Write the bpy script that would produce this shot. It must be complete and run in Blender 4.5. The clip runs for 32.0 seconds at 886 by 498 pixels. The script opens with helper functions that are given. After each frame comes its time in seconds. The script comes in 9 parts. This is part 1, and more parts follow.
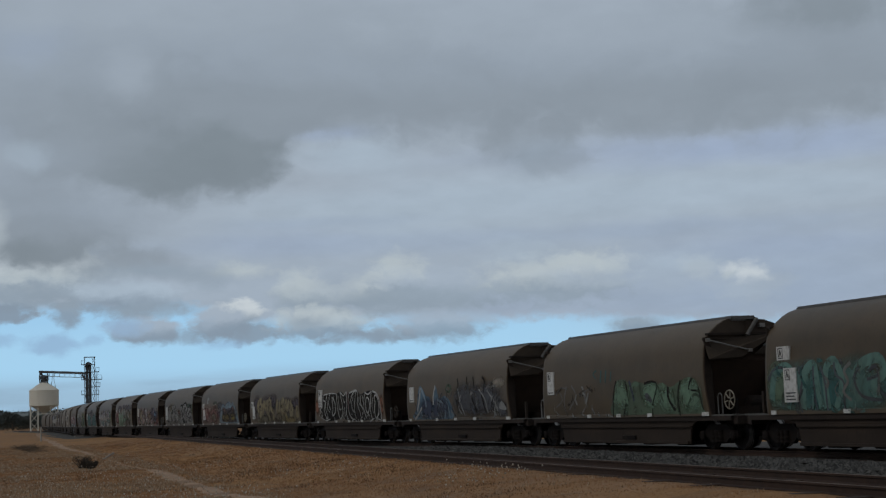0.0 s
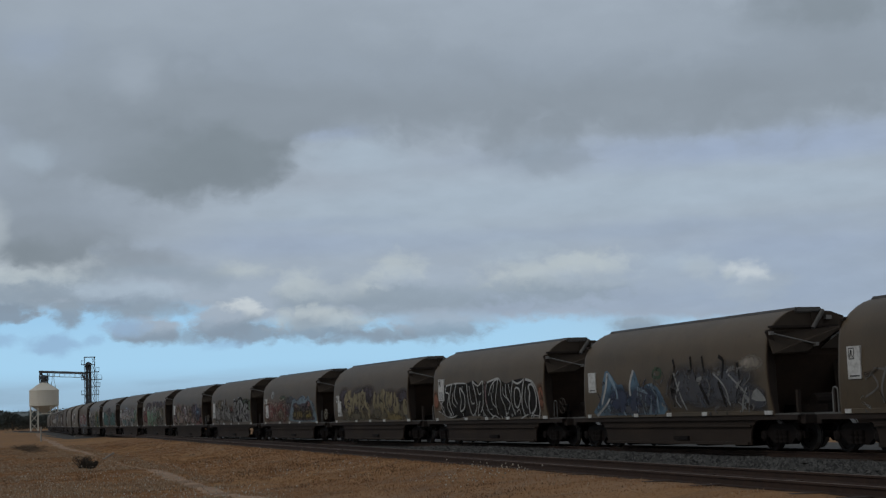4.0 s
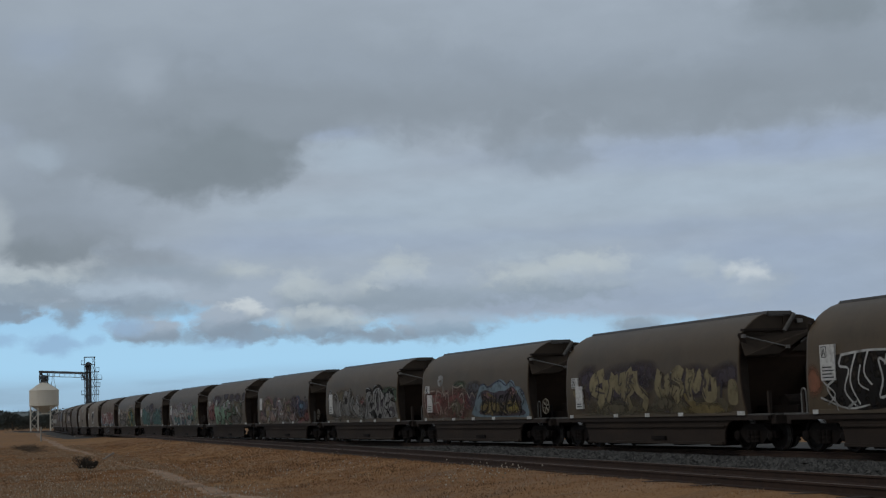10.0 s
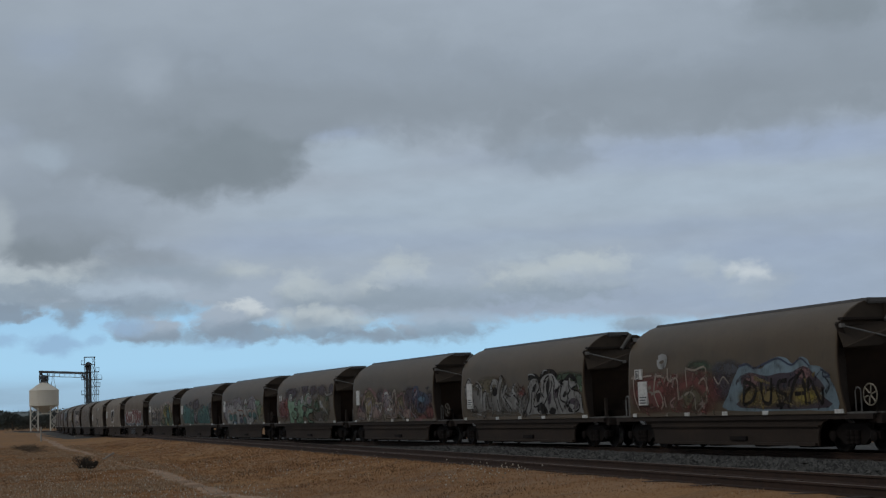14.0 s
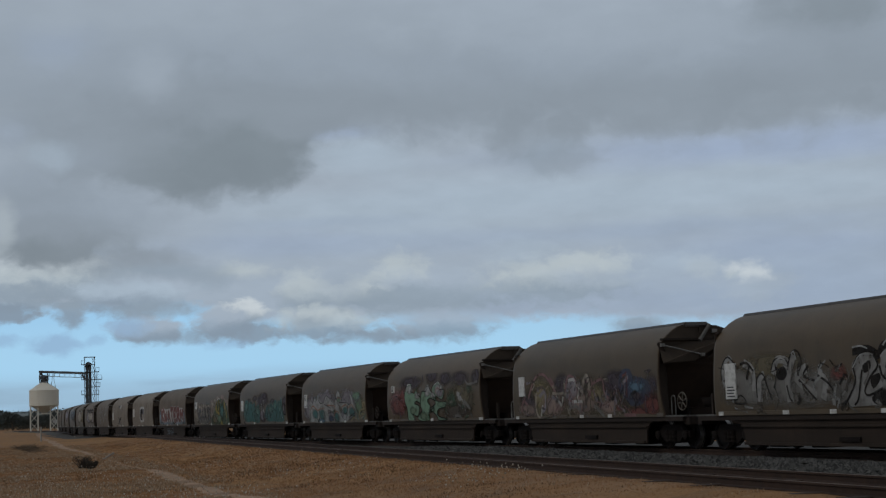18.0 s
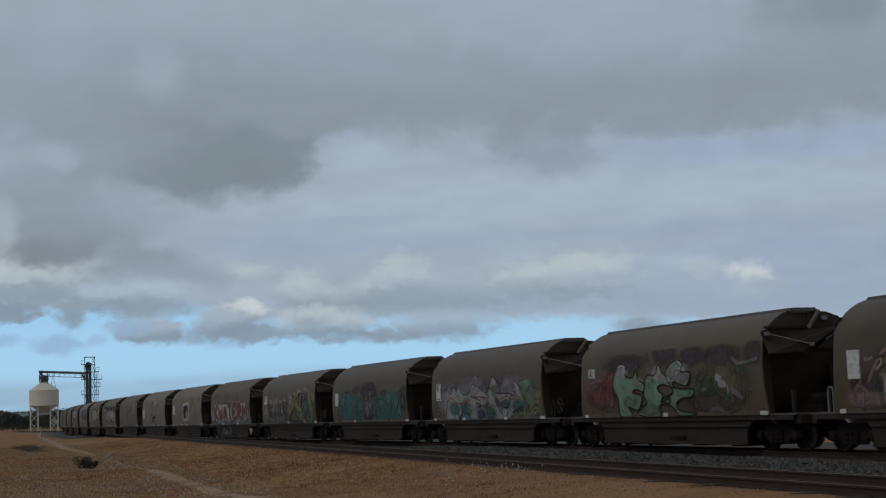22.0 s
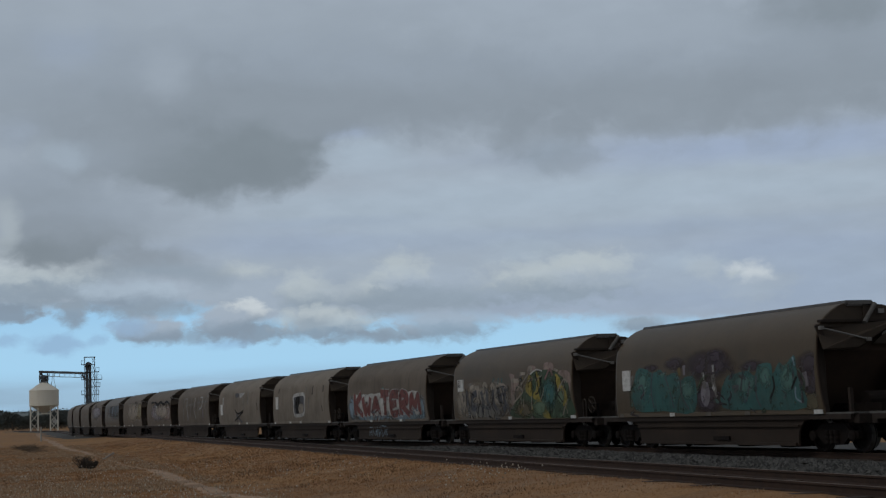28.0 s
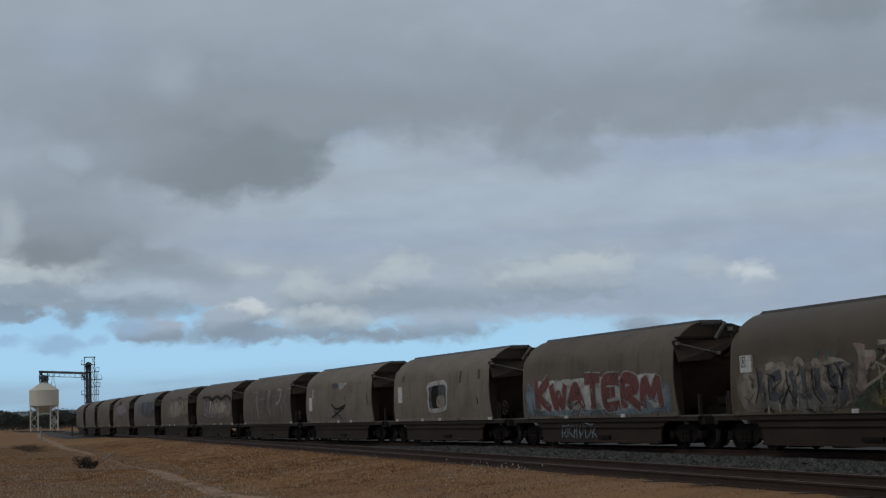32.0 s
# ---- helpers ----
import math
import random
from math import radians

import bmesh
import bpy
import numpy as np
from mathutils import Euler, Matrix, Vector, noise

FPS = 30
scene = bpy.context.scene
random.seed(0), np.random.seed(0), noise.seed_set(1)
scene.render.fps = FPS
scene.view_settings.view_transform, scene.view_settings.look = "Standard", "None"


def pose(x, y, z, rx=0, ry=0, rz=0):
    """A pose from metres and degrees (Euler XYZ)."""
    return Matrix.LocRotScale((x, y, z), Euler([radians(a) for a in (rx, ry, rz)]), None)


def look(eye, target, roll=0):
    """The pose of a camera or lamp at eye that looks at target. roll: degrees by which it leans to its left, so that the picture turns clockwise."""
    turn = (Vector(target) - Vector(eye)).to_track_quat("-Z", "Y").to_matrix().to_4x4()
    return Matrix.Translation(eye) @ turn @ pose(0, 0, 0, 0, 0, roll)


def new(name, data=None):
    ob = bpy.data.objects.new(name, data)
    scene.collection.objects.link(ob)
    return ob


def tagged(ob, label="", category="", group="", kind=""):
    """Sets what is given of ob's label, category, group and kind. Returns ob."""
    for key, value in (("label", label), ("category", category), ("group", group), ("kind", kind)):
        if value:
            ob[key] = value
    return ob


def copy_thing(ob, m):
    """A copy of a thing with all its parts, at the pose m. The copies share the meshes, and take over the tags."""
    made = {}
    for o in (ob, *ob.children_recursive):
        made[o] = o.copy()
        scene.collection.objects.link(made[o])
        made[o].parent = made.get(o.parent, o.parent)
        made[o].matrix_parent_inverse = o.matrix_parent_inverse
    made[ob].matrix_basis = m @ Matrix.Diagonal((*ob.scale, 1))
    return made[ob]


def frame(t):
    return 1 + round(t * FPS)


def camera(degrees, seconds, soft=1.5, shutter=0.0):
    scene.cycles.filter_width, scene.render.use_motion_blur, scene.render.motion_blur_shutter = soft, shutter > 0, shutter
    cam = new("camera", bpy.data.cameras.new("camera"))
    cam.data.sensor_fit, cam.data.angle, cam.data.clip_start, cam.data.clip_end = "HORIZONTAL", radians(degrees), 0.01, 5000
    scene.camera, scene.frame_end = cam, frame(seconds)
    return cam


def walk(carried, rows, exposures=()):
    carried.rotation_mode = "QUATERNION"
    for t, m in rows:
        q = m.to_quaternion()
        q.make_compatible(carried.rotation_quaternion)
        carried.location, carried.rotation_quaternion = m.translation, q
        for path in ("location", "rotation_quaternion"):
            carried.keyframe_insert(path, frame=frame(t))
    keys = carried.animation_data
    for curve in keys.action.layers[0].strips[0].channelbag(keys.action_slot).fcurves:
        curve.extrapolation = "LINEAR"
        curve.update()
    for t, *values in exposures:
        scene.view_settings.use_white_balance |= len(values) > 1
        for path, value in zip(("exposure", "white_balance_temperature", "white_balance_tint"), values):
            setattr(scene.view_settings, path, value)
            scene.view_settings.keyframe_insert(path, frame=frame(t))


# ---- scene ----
from mathutils import geometry

# World: metres, z = 0 is the dry field; the camera stands at the origin's upright and looks along +Y.
CLIP = 32.0
EYE_Z = 1.80
RAIL_Z = 0.252          # railhead of the track that carries the train
SIDING_Z = 0.55         # railhead of the rusty siding in front of it
cam = camera(32.96, CLIP, soft=1.3)
STAND = look((0, 0, EYE_Z), (0, 99.429, EYE_Z + 10.671), roll=-2.12)
walk(cam, [(0, STAND), (CLIP, STAND)])

# ---------------------------------------------------------------- world, sun, exposure
SUN_EL, SUN_AZ = radians(44), radians(238)      # azimuth clockwise from +Y


def build_world():
    """Blue sky with a broken cloud layer over all of it; it lights the place from every side."""
    w = bpy.data.worlds.new("overcast_sky")
    scene.world = w
    w.use_nodes = True
    nt = w.node_tree
    nt.nodes.clear()
    N, Lk = nt.nodes.new, nt.links.new
    out = N("ShaderNodeOutputWorld")
    bg = N("ShaderNodeBackground")
    sky = N("ShaderNodeTexSky")
    sky.sky_type = "NISHITA"
    sky.sun_disc = False
    sky.sun_elevation, sky.sun_rotation = SUN_EL, SUN_AZ
    sky.altitude, sky.air_density, sky.dust_density, sky.ozone_density = 100, 1.0, 0.6, 1.5
    nz = N("ShaderNodeTexNoise")
    nz.inputs["Scale"].default_value, nz.inputs["Detail"].default_value = 3.0, 5
    Lk(N("ShaderNodeTexCoord").outputs["Generated"], nz.inputs["Vector"])
    tone = N("ShaderNodeValToRGB")
    tone.color_ramp.elements[0].position, tone.color_ramp.elements[0].color = 0.35, (1.9, 2.15, 2.45, 1)
    tone.color_ramp.elements[1].position, tone.color_ramp.elements[1].color = 0.65, (3.3, 3.6, 3.95, 1)
    Lk(nz.outputs["Fac"], tone.inputs[0])
    mx = N("ShaderNodeMix")
    mx.data_type = "RGBA"
    mx.inputs["Factor"].default_value = 0.88
    Lk(sky.outputs[0], mx.inputs["A"])
    Lk(tone.outputs[0], mx.inputs["B"])
    bg.inputs["Strength"].default_value = 0.11
    Lk(mx.outputs["Result"], bg.inputs["Color"])
    Lk(bg.outputs[0], out.inputs["Surface"])


build_world()
sun = new("sun", bpy.data.lights.new("sun", "SUN"))
sun.data.energy, sun.data.angle, sun.data.color = 0.50, radians(15), (1.0, 0.95, 0.88)
sun.matrix_world = look((0, 0, 60), (-math.sin(SUN_AZ) * 10, -math.cos(SUN_AZ) * 10, 60 - 10 * math.tan(SUN_EL)))
scene.view_settings.exposure = 0.0


# ---------------------------------------------------------------- materials
def mat(name, base, rough=0.8, metal=0.0, spots=(), bump=0.0, bump_scale=20.0, coords="Object", random_value=0.0, spec=0.3):
    """spots: rows of (colour, noise scale, low, high, amount), laid over the base one after another."""
    m = bpy.data.materials.new(name)
    m.use_nodes = True
    nt = m.node_tree
    N, Lk = nt.nodes.new, nt.links.new
    p = nt.nodes["Principled BSDF"]
    p.inputs["Roughness"].default_value = rough
    p.inputs["Metallic"].default_value = metal
    p.inputs["Specular IOR Level"].default_value = spec
    co = N("ShaderNodeTexCoord").outputs[coords]
    col = None
    for c, sc, lo, hi, amount, *stretch in spots:
        mp = N("ShaderNodeMapping")
        mp.inputs["Scale"].default_value = stretch[0] if stretch else (1, 1, 1)
        Lk(co, mp.inputs["Vector"])
        nz = N("ShaderNodeTexNoise")
        nz.inputs["Scale"].default_value = sc
        nz.inputs["Detail"].default_value = 5
        nz.inputs["Roughness"].default_value = 0.6
        Lk(mp.outputs[0], nz.inputs["Vector"])
        mr = N("ShaderNodeMapRange")
        mr.inputs["From Min"].default_value, mr.inputs["From Max"].default_value = lo, hi
        mr.inputs["To Max"].default_value = amount
        Lk(nz.outputs["Fac"], mr.inputs["Value"])
        mx = N("ShaderNodeMix")
        mx.data_type = "RGBA"
        Lk(mr.outputs[0], mx.inputs["Factor"])
        if col is None:
            mx.inputs["A"].default_value = (*base, 1)
        else:
            Lk(col, mx.inputs["A"])
        mx.inputs["B"].default_value = (*c, 1)
        col = mx.outputs["Result"]
    if random_value:
        hs = N("ShaderNodeHueSaturation")
        info = N("ShaderNodeObjectInfo")
        mr = N("ShaderNodeMapRange")
        mr.inputs["To Min"].default_value, mr.inputs["To Max"].default_value = 1 - random_value, 1 + random_value
        Lk(info.outputs["Random"], mr.inputs["Value"])
        Lk(mr.outputs[0], hs.inputs["Value"])
        if col is None:
            hs.inputs["Color"].default_value = (*base, 1)
        else:
            Lk(col, hs.inputs["Color"])
        col = hs.outputs[0]
    if col is None:
        p.inputs["Base Color"].default_value = (*base, 1)
    else:
        Lk(col, p.inputs["Base Color"])
    if bump:
        nz = N("ShaderNodeTexNoise")
        nz.inputs["Scale"].default_value = bump_scale
        nz.inputs["Detail"].default_value = 6
        Lk(co, nz.inputs["Vector"])
        bp = N("ShaderNodeBump")
        bp.inputs["Strength"].default_value = bump
        bp.inputs["Distance"].default_value = 0.03
        Lk(nz.outputs["Fac"], bp.inputs["Height"])
        Lk(bp.outputs[0], p.inputs["Normal"])
    return m


M_BODY = mat("dusty_brown_paint", (0.0870, 0.0598, 0.0334), 0.52, 0.0,
             [((0.057, 0.042, 0.025), 0.8, 0.42, 0.72, 0.8, (0.6, 1, 1)), ((0.102, 0.077, 0.045), 1.1, 0.48, 0.8, 0.45, (1.6, 1, 0.3)),
              ((0.030, 0.026, 0.019), 7.0, 0.55, 0.8, 0.45, (1.4, 1, 0.5)), ((0.090, 0.079, 0.053), 16.0, 0.62, 0.85, 0.4)], 0.12, 30, random_value=0.10)
M_SILL = mat("sooty_brown_steel", (0.0230, 0.0150, 0.0108), 0.85, 0.0,
             [((0.0386, 0.0252, 0.0168), 2.0, 0.45, 0.75, 0.8), ((0.0184, 0.0143, 0.0120), 6.0, 0.5, 0.8, 0.7)], 0.2, 25)
M_DARK = mat("greasy_black_steel", (0.0118, 0.0088, 0.0076), 0.8, 0.0,
             [((0.026, 0.019, 0.014), 4.0, 0.5, 0.8, 0.7)], 0.2, 30, spec=0.1)
M_WHEEL = mat("worn_wheel_steel", (0.014, 0.012, 0.011), 0.7, 0.2, [((0.010, 0.007, 0.005), 5, 0.4, 0.7, 0.8)], spec=0.1)
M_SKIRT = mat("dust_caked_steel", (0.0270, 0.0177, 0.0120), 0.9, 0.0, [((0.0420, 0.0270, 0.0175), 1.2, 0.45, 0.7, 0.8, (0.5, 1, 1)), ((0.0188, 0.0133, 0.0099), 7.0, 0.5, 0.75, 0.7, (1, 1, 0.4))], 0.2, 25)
M_TREAD = mat("polished_wheel_tread", (0.30, 0.29, 0.27), 0.32, 0.7, [((0.08, 0.07, 0.06), 5, 0.45, 0.7, 0.8)])
M_GREYED = mat("grey_worn_steel", (0.11, 0.105, 0.095), 0.7, 0.1, [((0.05, 0.042, 0.035), 5, 0.45, 0.75, 0.8)])
M_HOOD = mat("dusty_hood_steel", (0.045, 0.0315, 0.0205), 0.8, 0.0, [((0.027, 0.019, 0.013), 1.5, 0.42, 0.7, 0.8), ((0.060, 0.043, 0.029), 5, 0.55, 0.8, 0.5)], 0.15, 25)
M_CREAM = mat("cream_brake_paint", (0.25, 0.22, 0.165), 0.6, 0.0, [((0.15, 0.12, 0.09), 9, 0.45, 0.75, 0.7)])
M_HATCH = mat("grey_hatch_steel", (0.105, 0.098, 0.092), 0.36, 0.3, [((0.045, 0.038, 0.030), 3, 0.45, 0.75, 0.8)])
# End steel is darker than the sides: the ends' shade is put into its colour.
M_END = mat("shaded_end_steel", (0.0540, 0.0330, 0.0218), 0.85, 0.0, [((0.0350, 0.0220, 0.0150), 1.5, 0.42, 0.7, 0.8), ((0.0398, 0.0256, 0.0167), 5, 0.55, 0.8, 0.5)], 0.15, 25)
# Two paler wagon paints: dusty, with a lift for distance haze in the colour.
M_PALE = mat("pale_hazed_dusty_paint", (0.185, 0.153, 0.117), 0.75, 0.0, [((0.120, 0.098, 0.074), 0.8, 0.42, 0.70, 0.8, (0.6, 1, 1)), ((0.225, 0.188, 0.148), 1.6, 0.5, 0.8, 0.6, (3.0, 1, 0.22)), ((0.070, 0.054, 0.040), 3.0, 0.52, 0.75, 0.6, (2.5, 1, 0.3))], 0.12, 30)
M_DUSTY_HAZED = mat("hazed_dusty_paint", (0.128, 0.102, 0.077), 0.75, 0.0, [((0.077, 0.059, 0.042), 0.8, 0.42, 0.70, 0.8, (0.6, 1, 1)), ((0.147, 0.117, 0.087), 1.6, 0.5, 0.8, 0.6, (3.0, 1, 0.22)), ((0.058, 0.044, 0.033), 3.0, 0.52, 0.75, 0.6, (2.5, 1, 0.3))], 0.12, 30)
M_PLATE = mat("dirty_white_plate", (0.56, 0.545, 0.51), 0.5, 0.0, [((0.2, 0.18, 0.15), 8, 0.45, 0.75, 0.7)])
M_BAR = mat("galvanised_bar", (0.20, 0.19, 0.175), 0.5, 0.3, [((0.15, 0.13, 0.11), 6, 0.45, 0.75, 0.7)])
M_GRIME = mat("grime_covered_steel", (0.040, 0.031, 0.024), 0.85, 0.0, [((0.065, 0.050, 0.038), 8, 0.5, 0.75, 0.7)])
M_DULL = mat("dull_grey_fitting", (0.115, 0.098, 0.078), 0.7, 0.0, [((0.055, 0.044, 0.034), 7, 0.45, 0.7, 0.8)])
M_INK = mat("black_marking_paint", (0.03, 0.03, 0.03), 0.7)
M_RUST = mat("rusty_rail_steel", (0.0440, 0.0245, 0.0160), 0.85, 0.1, [((0.0240, 0.0145, 0.0105), 3, 0.4, 0.75, 0.9), ((0.0700, 0.0410, 0.0270), 14, 0.5, 0.8, 0.5)], 0.2, 40)
M_RAILTOP = mat("dull_rail_head", (0.125, 0.085, 0.060), 0.8, 0.0, [((0.070, 0.042, 0.028), 3, 0.45, 0.7, 0.8)])
M_SLEEPER = mat("weathered_sleeper_timber", (0.0425, 0.0270, 0.0186), 0.9, 0.0, [((0.0775, 0.0508, 0.0353), 6, 0.45, 0.75, 0.8, (0.3, 1, 1))], 0.3, 25, random_value=0.25)
M_BALLAST = mat("grey_crushed_stone", (0.0651, 0.0611, 0.0533), 0.95, 0.0,
                [((0.0260, 0.0231, 0.0205), 12, 0.45, 0.7, 0.9), ((0.1069, 0.1018, 0.0888), 25, 0.55, 0.8, 0.6), ((0.0465, 0.0370, 0.0284), 0.4, 0.45, 0.7, 0.6)], 1.0, 14)
M_DIRT = mat("oily_track_dirt", (0.1450, 0.0830, 0.0440), 0.95, 0.0, [((0.0680, 0.0450, 0.0310), 2.0, 0.45, 0.7, 0.6), ((0.1850, 0.1220, 0.0780), 11, 0.55, 0.8, 0.6)], 0.8, 14)
M_SILO = mat("cream_painted_steel", (0.66, 0.62, 0.52), 0.55, 0.0, [((0.50, 0.44, 0.35), 0.8, 0.5, 0.8, 0.5, (1, 1, 0.3))], 0.05, 6)
M_GALV = mat("weathered_galvanised_steel", (0.11, 0.12, 0.13), 0.6, 0.3, [((0.09, 0.09, 0.09), 0.9, 0.45, 0.75, 0.7)])
# Leaf colour is raised to hold the distance haze over the far trees.
M_LEAF = mat("hazed_eucalypt_leaves", (0.056, 0.063, 0.055), 0.8, 0.0, [((0.080, 0.084, 0.070), 0.35, 0.45, 0.7, 0.8)], random_value=0.2)
M_BARK = mat("grey_bark", (0.12, 0.095, 0.07), 0.9)
# The hills' blue-green base has the haze of distance painted in.
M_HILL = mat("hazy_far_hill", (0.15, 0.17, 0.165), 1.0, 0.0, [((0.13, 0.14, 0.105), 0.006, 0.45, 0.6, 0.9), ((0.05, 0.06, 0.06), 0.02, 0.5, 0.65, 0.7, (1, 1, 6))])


def ground_material():
    m = bpy.data.materials.new("dry_field")
    m.use_nodes = True
    nt = m.node_tree
    N, Lk = nt.nodes.new, nt.links.new
    p = nt.nodes["Principled BSDF"]
    p.inputs["Roughness"].default_value = 1.0
    p.inputs["Specular IOR Level"].default_value = 0.1
    co = N("ShaderNodeTexCoord").outputs["Object"]
    col = None
    for c, sc, lo, hi, amount in (((0.242, 0.131, 0.062), 0.05, 0.40, 0.62, 1.0), ((0.328, 0.205, 0.118), 0.22, 0.48, 0.68, 0.55),
                                  ((0.161, 0.101, 0.0633), 0.9, 0.47, 0.66, 0.75), ((0.321, 0.233, 0.158), 5.0, 0.55, 0.75, 0.5),
                                  ((0.119, 0.0767, 0.0495), 16.0, 0.5, 0.7, 0.45)):
        nz = N("ShaderNodeTexNoise")
        nz.inputs["Scale"].default_value, nz.inputs["Detail"].default_value = sc, 6
        Lk(co, nz.inputs["Vector"])
        mr = N("ShaderNodeMapRange")
        mr.inputs["From Min"].default_value, mr.inputs["From Max"].default_value, mr.inputs["To Max"].default_value = lo, hi, amount
        Lk(nz.outputs["Fac"], mr.inputs["Value"])
        mx = N("ShaderNodeMix")
        mx.data_type = "RGBA"
        Lk(mr.outputs[0], mx.inputs["Factor"])
        if col is None:
            mx.inputs["A"].default_value = (0.318, 0.168, 0.064, 1)
        else:
            Lk(col, mx.inputs["A"])
        mx.inputs["B"].default_value = (*c, 1)
        col = mx.outputs["Result"]
    Lk(col, p.inputs["Base Color"])
    nz = N("ShaderNodeTexNoise")
    nz.inputs["Scale"].default_value, nz.inputs["Detail"].default_value = 9, 8
    Lk(co, nz.inputs["Vector"])
    bp = N("ShaderNodeBump")
    bp.inputs["Strength"].default_value, bp.inputs["Distance"].default_value = 0.8, 0.08
    Lk(nz.outputs["Fac"], bp.inputs["Height"])
    Lk(bp.outputs[0], p.inputs["Normal"])
    return m


M_GROUND = ground_material()


# ---------------------------------------------------------------- mesh helpers
def part(name, bm, material, parent=None, label="", smooth=False):
    me = bpy.data.meshes.new(name)
    bm.to_mesh(me)
    bm.free()
    me.materials.append(material)
    if smooth:
        for f in me.polygons:
            f.use_smooth = True
    ob = new(name, me)
    if parent is not None:
        ob.parent = parent
    if label:
        ob["label"] = label
    return ob


def box(bm, x0, x1, y0, y1, z0, z1, m=None):
    vs = [bm.verts.new((x, y, z)) for x in (x0, x1) for y in (y0, y1) for z in (z0, z1)]
    if m is not None:
        for v in vs:
            v.co = m @ v.co
    for a in ((0, 1, 3, 2), (4, 6, 7, 5), (0, 4, 5, 1), (2, 3, 7, 6), (0, 2, 6, 4), (1, 5, 7, 3)):
        bm.faces.new([vs[i] for i in a])
    return vs


def rod(bm, a, b, r, sides=8):
    """A closed round bar from a to b."""
    a, b = Vector(a), Vector(b)
    d = b - a
    q = d.to_track_quat("Z", "Y").to_matrix()
    rings = []
    for e in (a, b):
        rings.append([bm.verts.new(e + q @ Vector((r * math.cos(2 * math.pi * i / sides), r * math.sin(2 * math.pi * i / sides), 0))) for i in range(sides)])
    for i in range(sides):
        j = (i + 1) % sides
        bm.faces.new((rings[0][i], rings[0][j], rings[1][j], rings[1][i]))
    bm.faces.new(rings[0][::-1])
    bm.faces.new(rings[1])


def beam(bm, a, b, w, h=None):
    """A square bar from a to b."""
    h = h or w
    a, b = Vector(a), Vector(b)
    d = b - a
    q = d.to_track_quat("Z", "Y").to_matrix().to_4x4()
    box(bm, -w / 2, w / 2, -h / 2, h / 2, 0, d.length, Matrix.Translation(a) @ q)


def lathe(bm, profile, sides=24, axis="z", m=None):
    """A body of revolution from (radius, height) pairs."""
    rings = []
    for r, h in profile:
        ring = []
        for i in range(sides):
            a = 2 * math.pi * i / sides
            c = Vector((r * math.cos(a), r * math.sin(a), h)) if axis == "z" else Vector((r * math.cos(a), h, r * math.sin(a)))
            ring.append(bm.verts.new(m @ c if m is not None else c))
        rings.append(ring)
    for k in range(len(rings) - 1):
        for i in range(sides):
            j = (i + 1) % sides
            bm.faces.new((rings[k][i], rings[k][j], rings[k + 1][j], rings[k + 1][i]))
    bm.faces.new(rings[0][::-1])
    bm.faces.new(rings[-1])


def fix(bm):
    bmesh.ops.recalc_face_normals(bm, faces=bm.faces)
    return bm


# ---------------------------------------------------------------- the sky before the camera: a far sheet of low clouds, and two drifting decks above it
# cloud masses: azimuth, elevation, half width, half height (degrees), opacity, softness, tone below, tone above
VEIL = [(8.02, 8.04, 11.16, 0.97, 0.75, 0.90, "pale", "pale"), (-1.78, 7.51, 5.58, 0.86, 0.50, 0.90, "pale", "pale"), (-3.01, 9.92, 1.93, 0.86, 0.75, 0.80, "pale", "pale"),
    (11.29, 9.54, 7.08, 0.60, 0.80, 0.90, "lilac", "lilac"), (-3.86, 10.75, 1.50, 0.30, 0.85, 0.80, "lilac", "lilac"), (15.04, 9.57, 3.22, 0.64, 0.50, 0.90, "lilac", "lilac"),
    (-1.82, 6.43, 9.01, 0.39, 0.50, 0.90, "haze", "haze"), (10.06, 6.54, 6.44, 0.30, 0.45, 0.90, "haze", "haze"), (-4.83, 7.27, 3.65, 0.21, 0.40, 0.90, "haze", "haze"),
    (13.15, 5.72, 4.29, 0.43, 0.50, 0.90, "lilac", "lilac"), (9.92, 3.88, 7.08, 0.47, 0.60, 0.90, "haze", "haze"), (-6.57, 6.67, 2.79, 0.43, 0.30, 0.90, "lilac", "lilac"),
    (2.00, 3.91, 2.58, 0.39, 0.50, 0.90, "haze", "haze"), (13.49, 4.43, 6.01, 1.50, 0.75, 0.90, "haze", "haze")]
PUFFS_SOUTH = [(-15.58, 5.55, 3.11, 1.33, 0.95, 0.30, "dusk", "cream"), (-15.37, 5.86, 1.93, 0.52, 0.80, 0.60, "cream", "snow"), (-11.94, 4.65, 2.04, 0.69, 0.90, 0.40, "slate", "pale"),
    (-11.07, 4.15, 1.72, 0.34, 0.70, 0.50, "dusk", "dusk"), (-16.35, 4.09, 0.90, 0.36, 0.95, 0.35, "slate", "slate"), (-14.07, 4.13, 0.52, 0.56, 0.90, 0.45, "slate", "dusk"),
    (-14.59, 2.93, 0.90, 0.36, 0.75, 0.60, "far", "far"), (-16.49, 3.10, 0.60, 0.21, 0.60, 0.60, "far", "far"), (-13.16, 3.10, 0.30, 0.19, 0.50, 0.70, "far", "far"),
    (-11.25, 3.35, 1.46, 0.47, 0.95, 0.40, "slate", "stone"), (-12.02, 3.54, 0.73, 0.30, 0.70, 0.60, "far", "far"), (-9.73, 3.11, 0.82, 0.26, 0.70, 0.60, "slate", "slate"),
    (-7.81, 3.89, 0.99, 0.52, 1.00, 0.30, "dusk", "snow")]
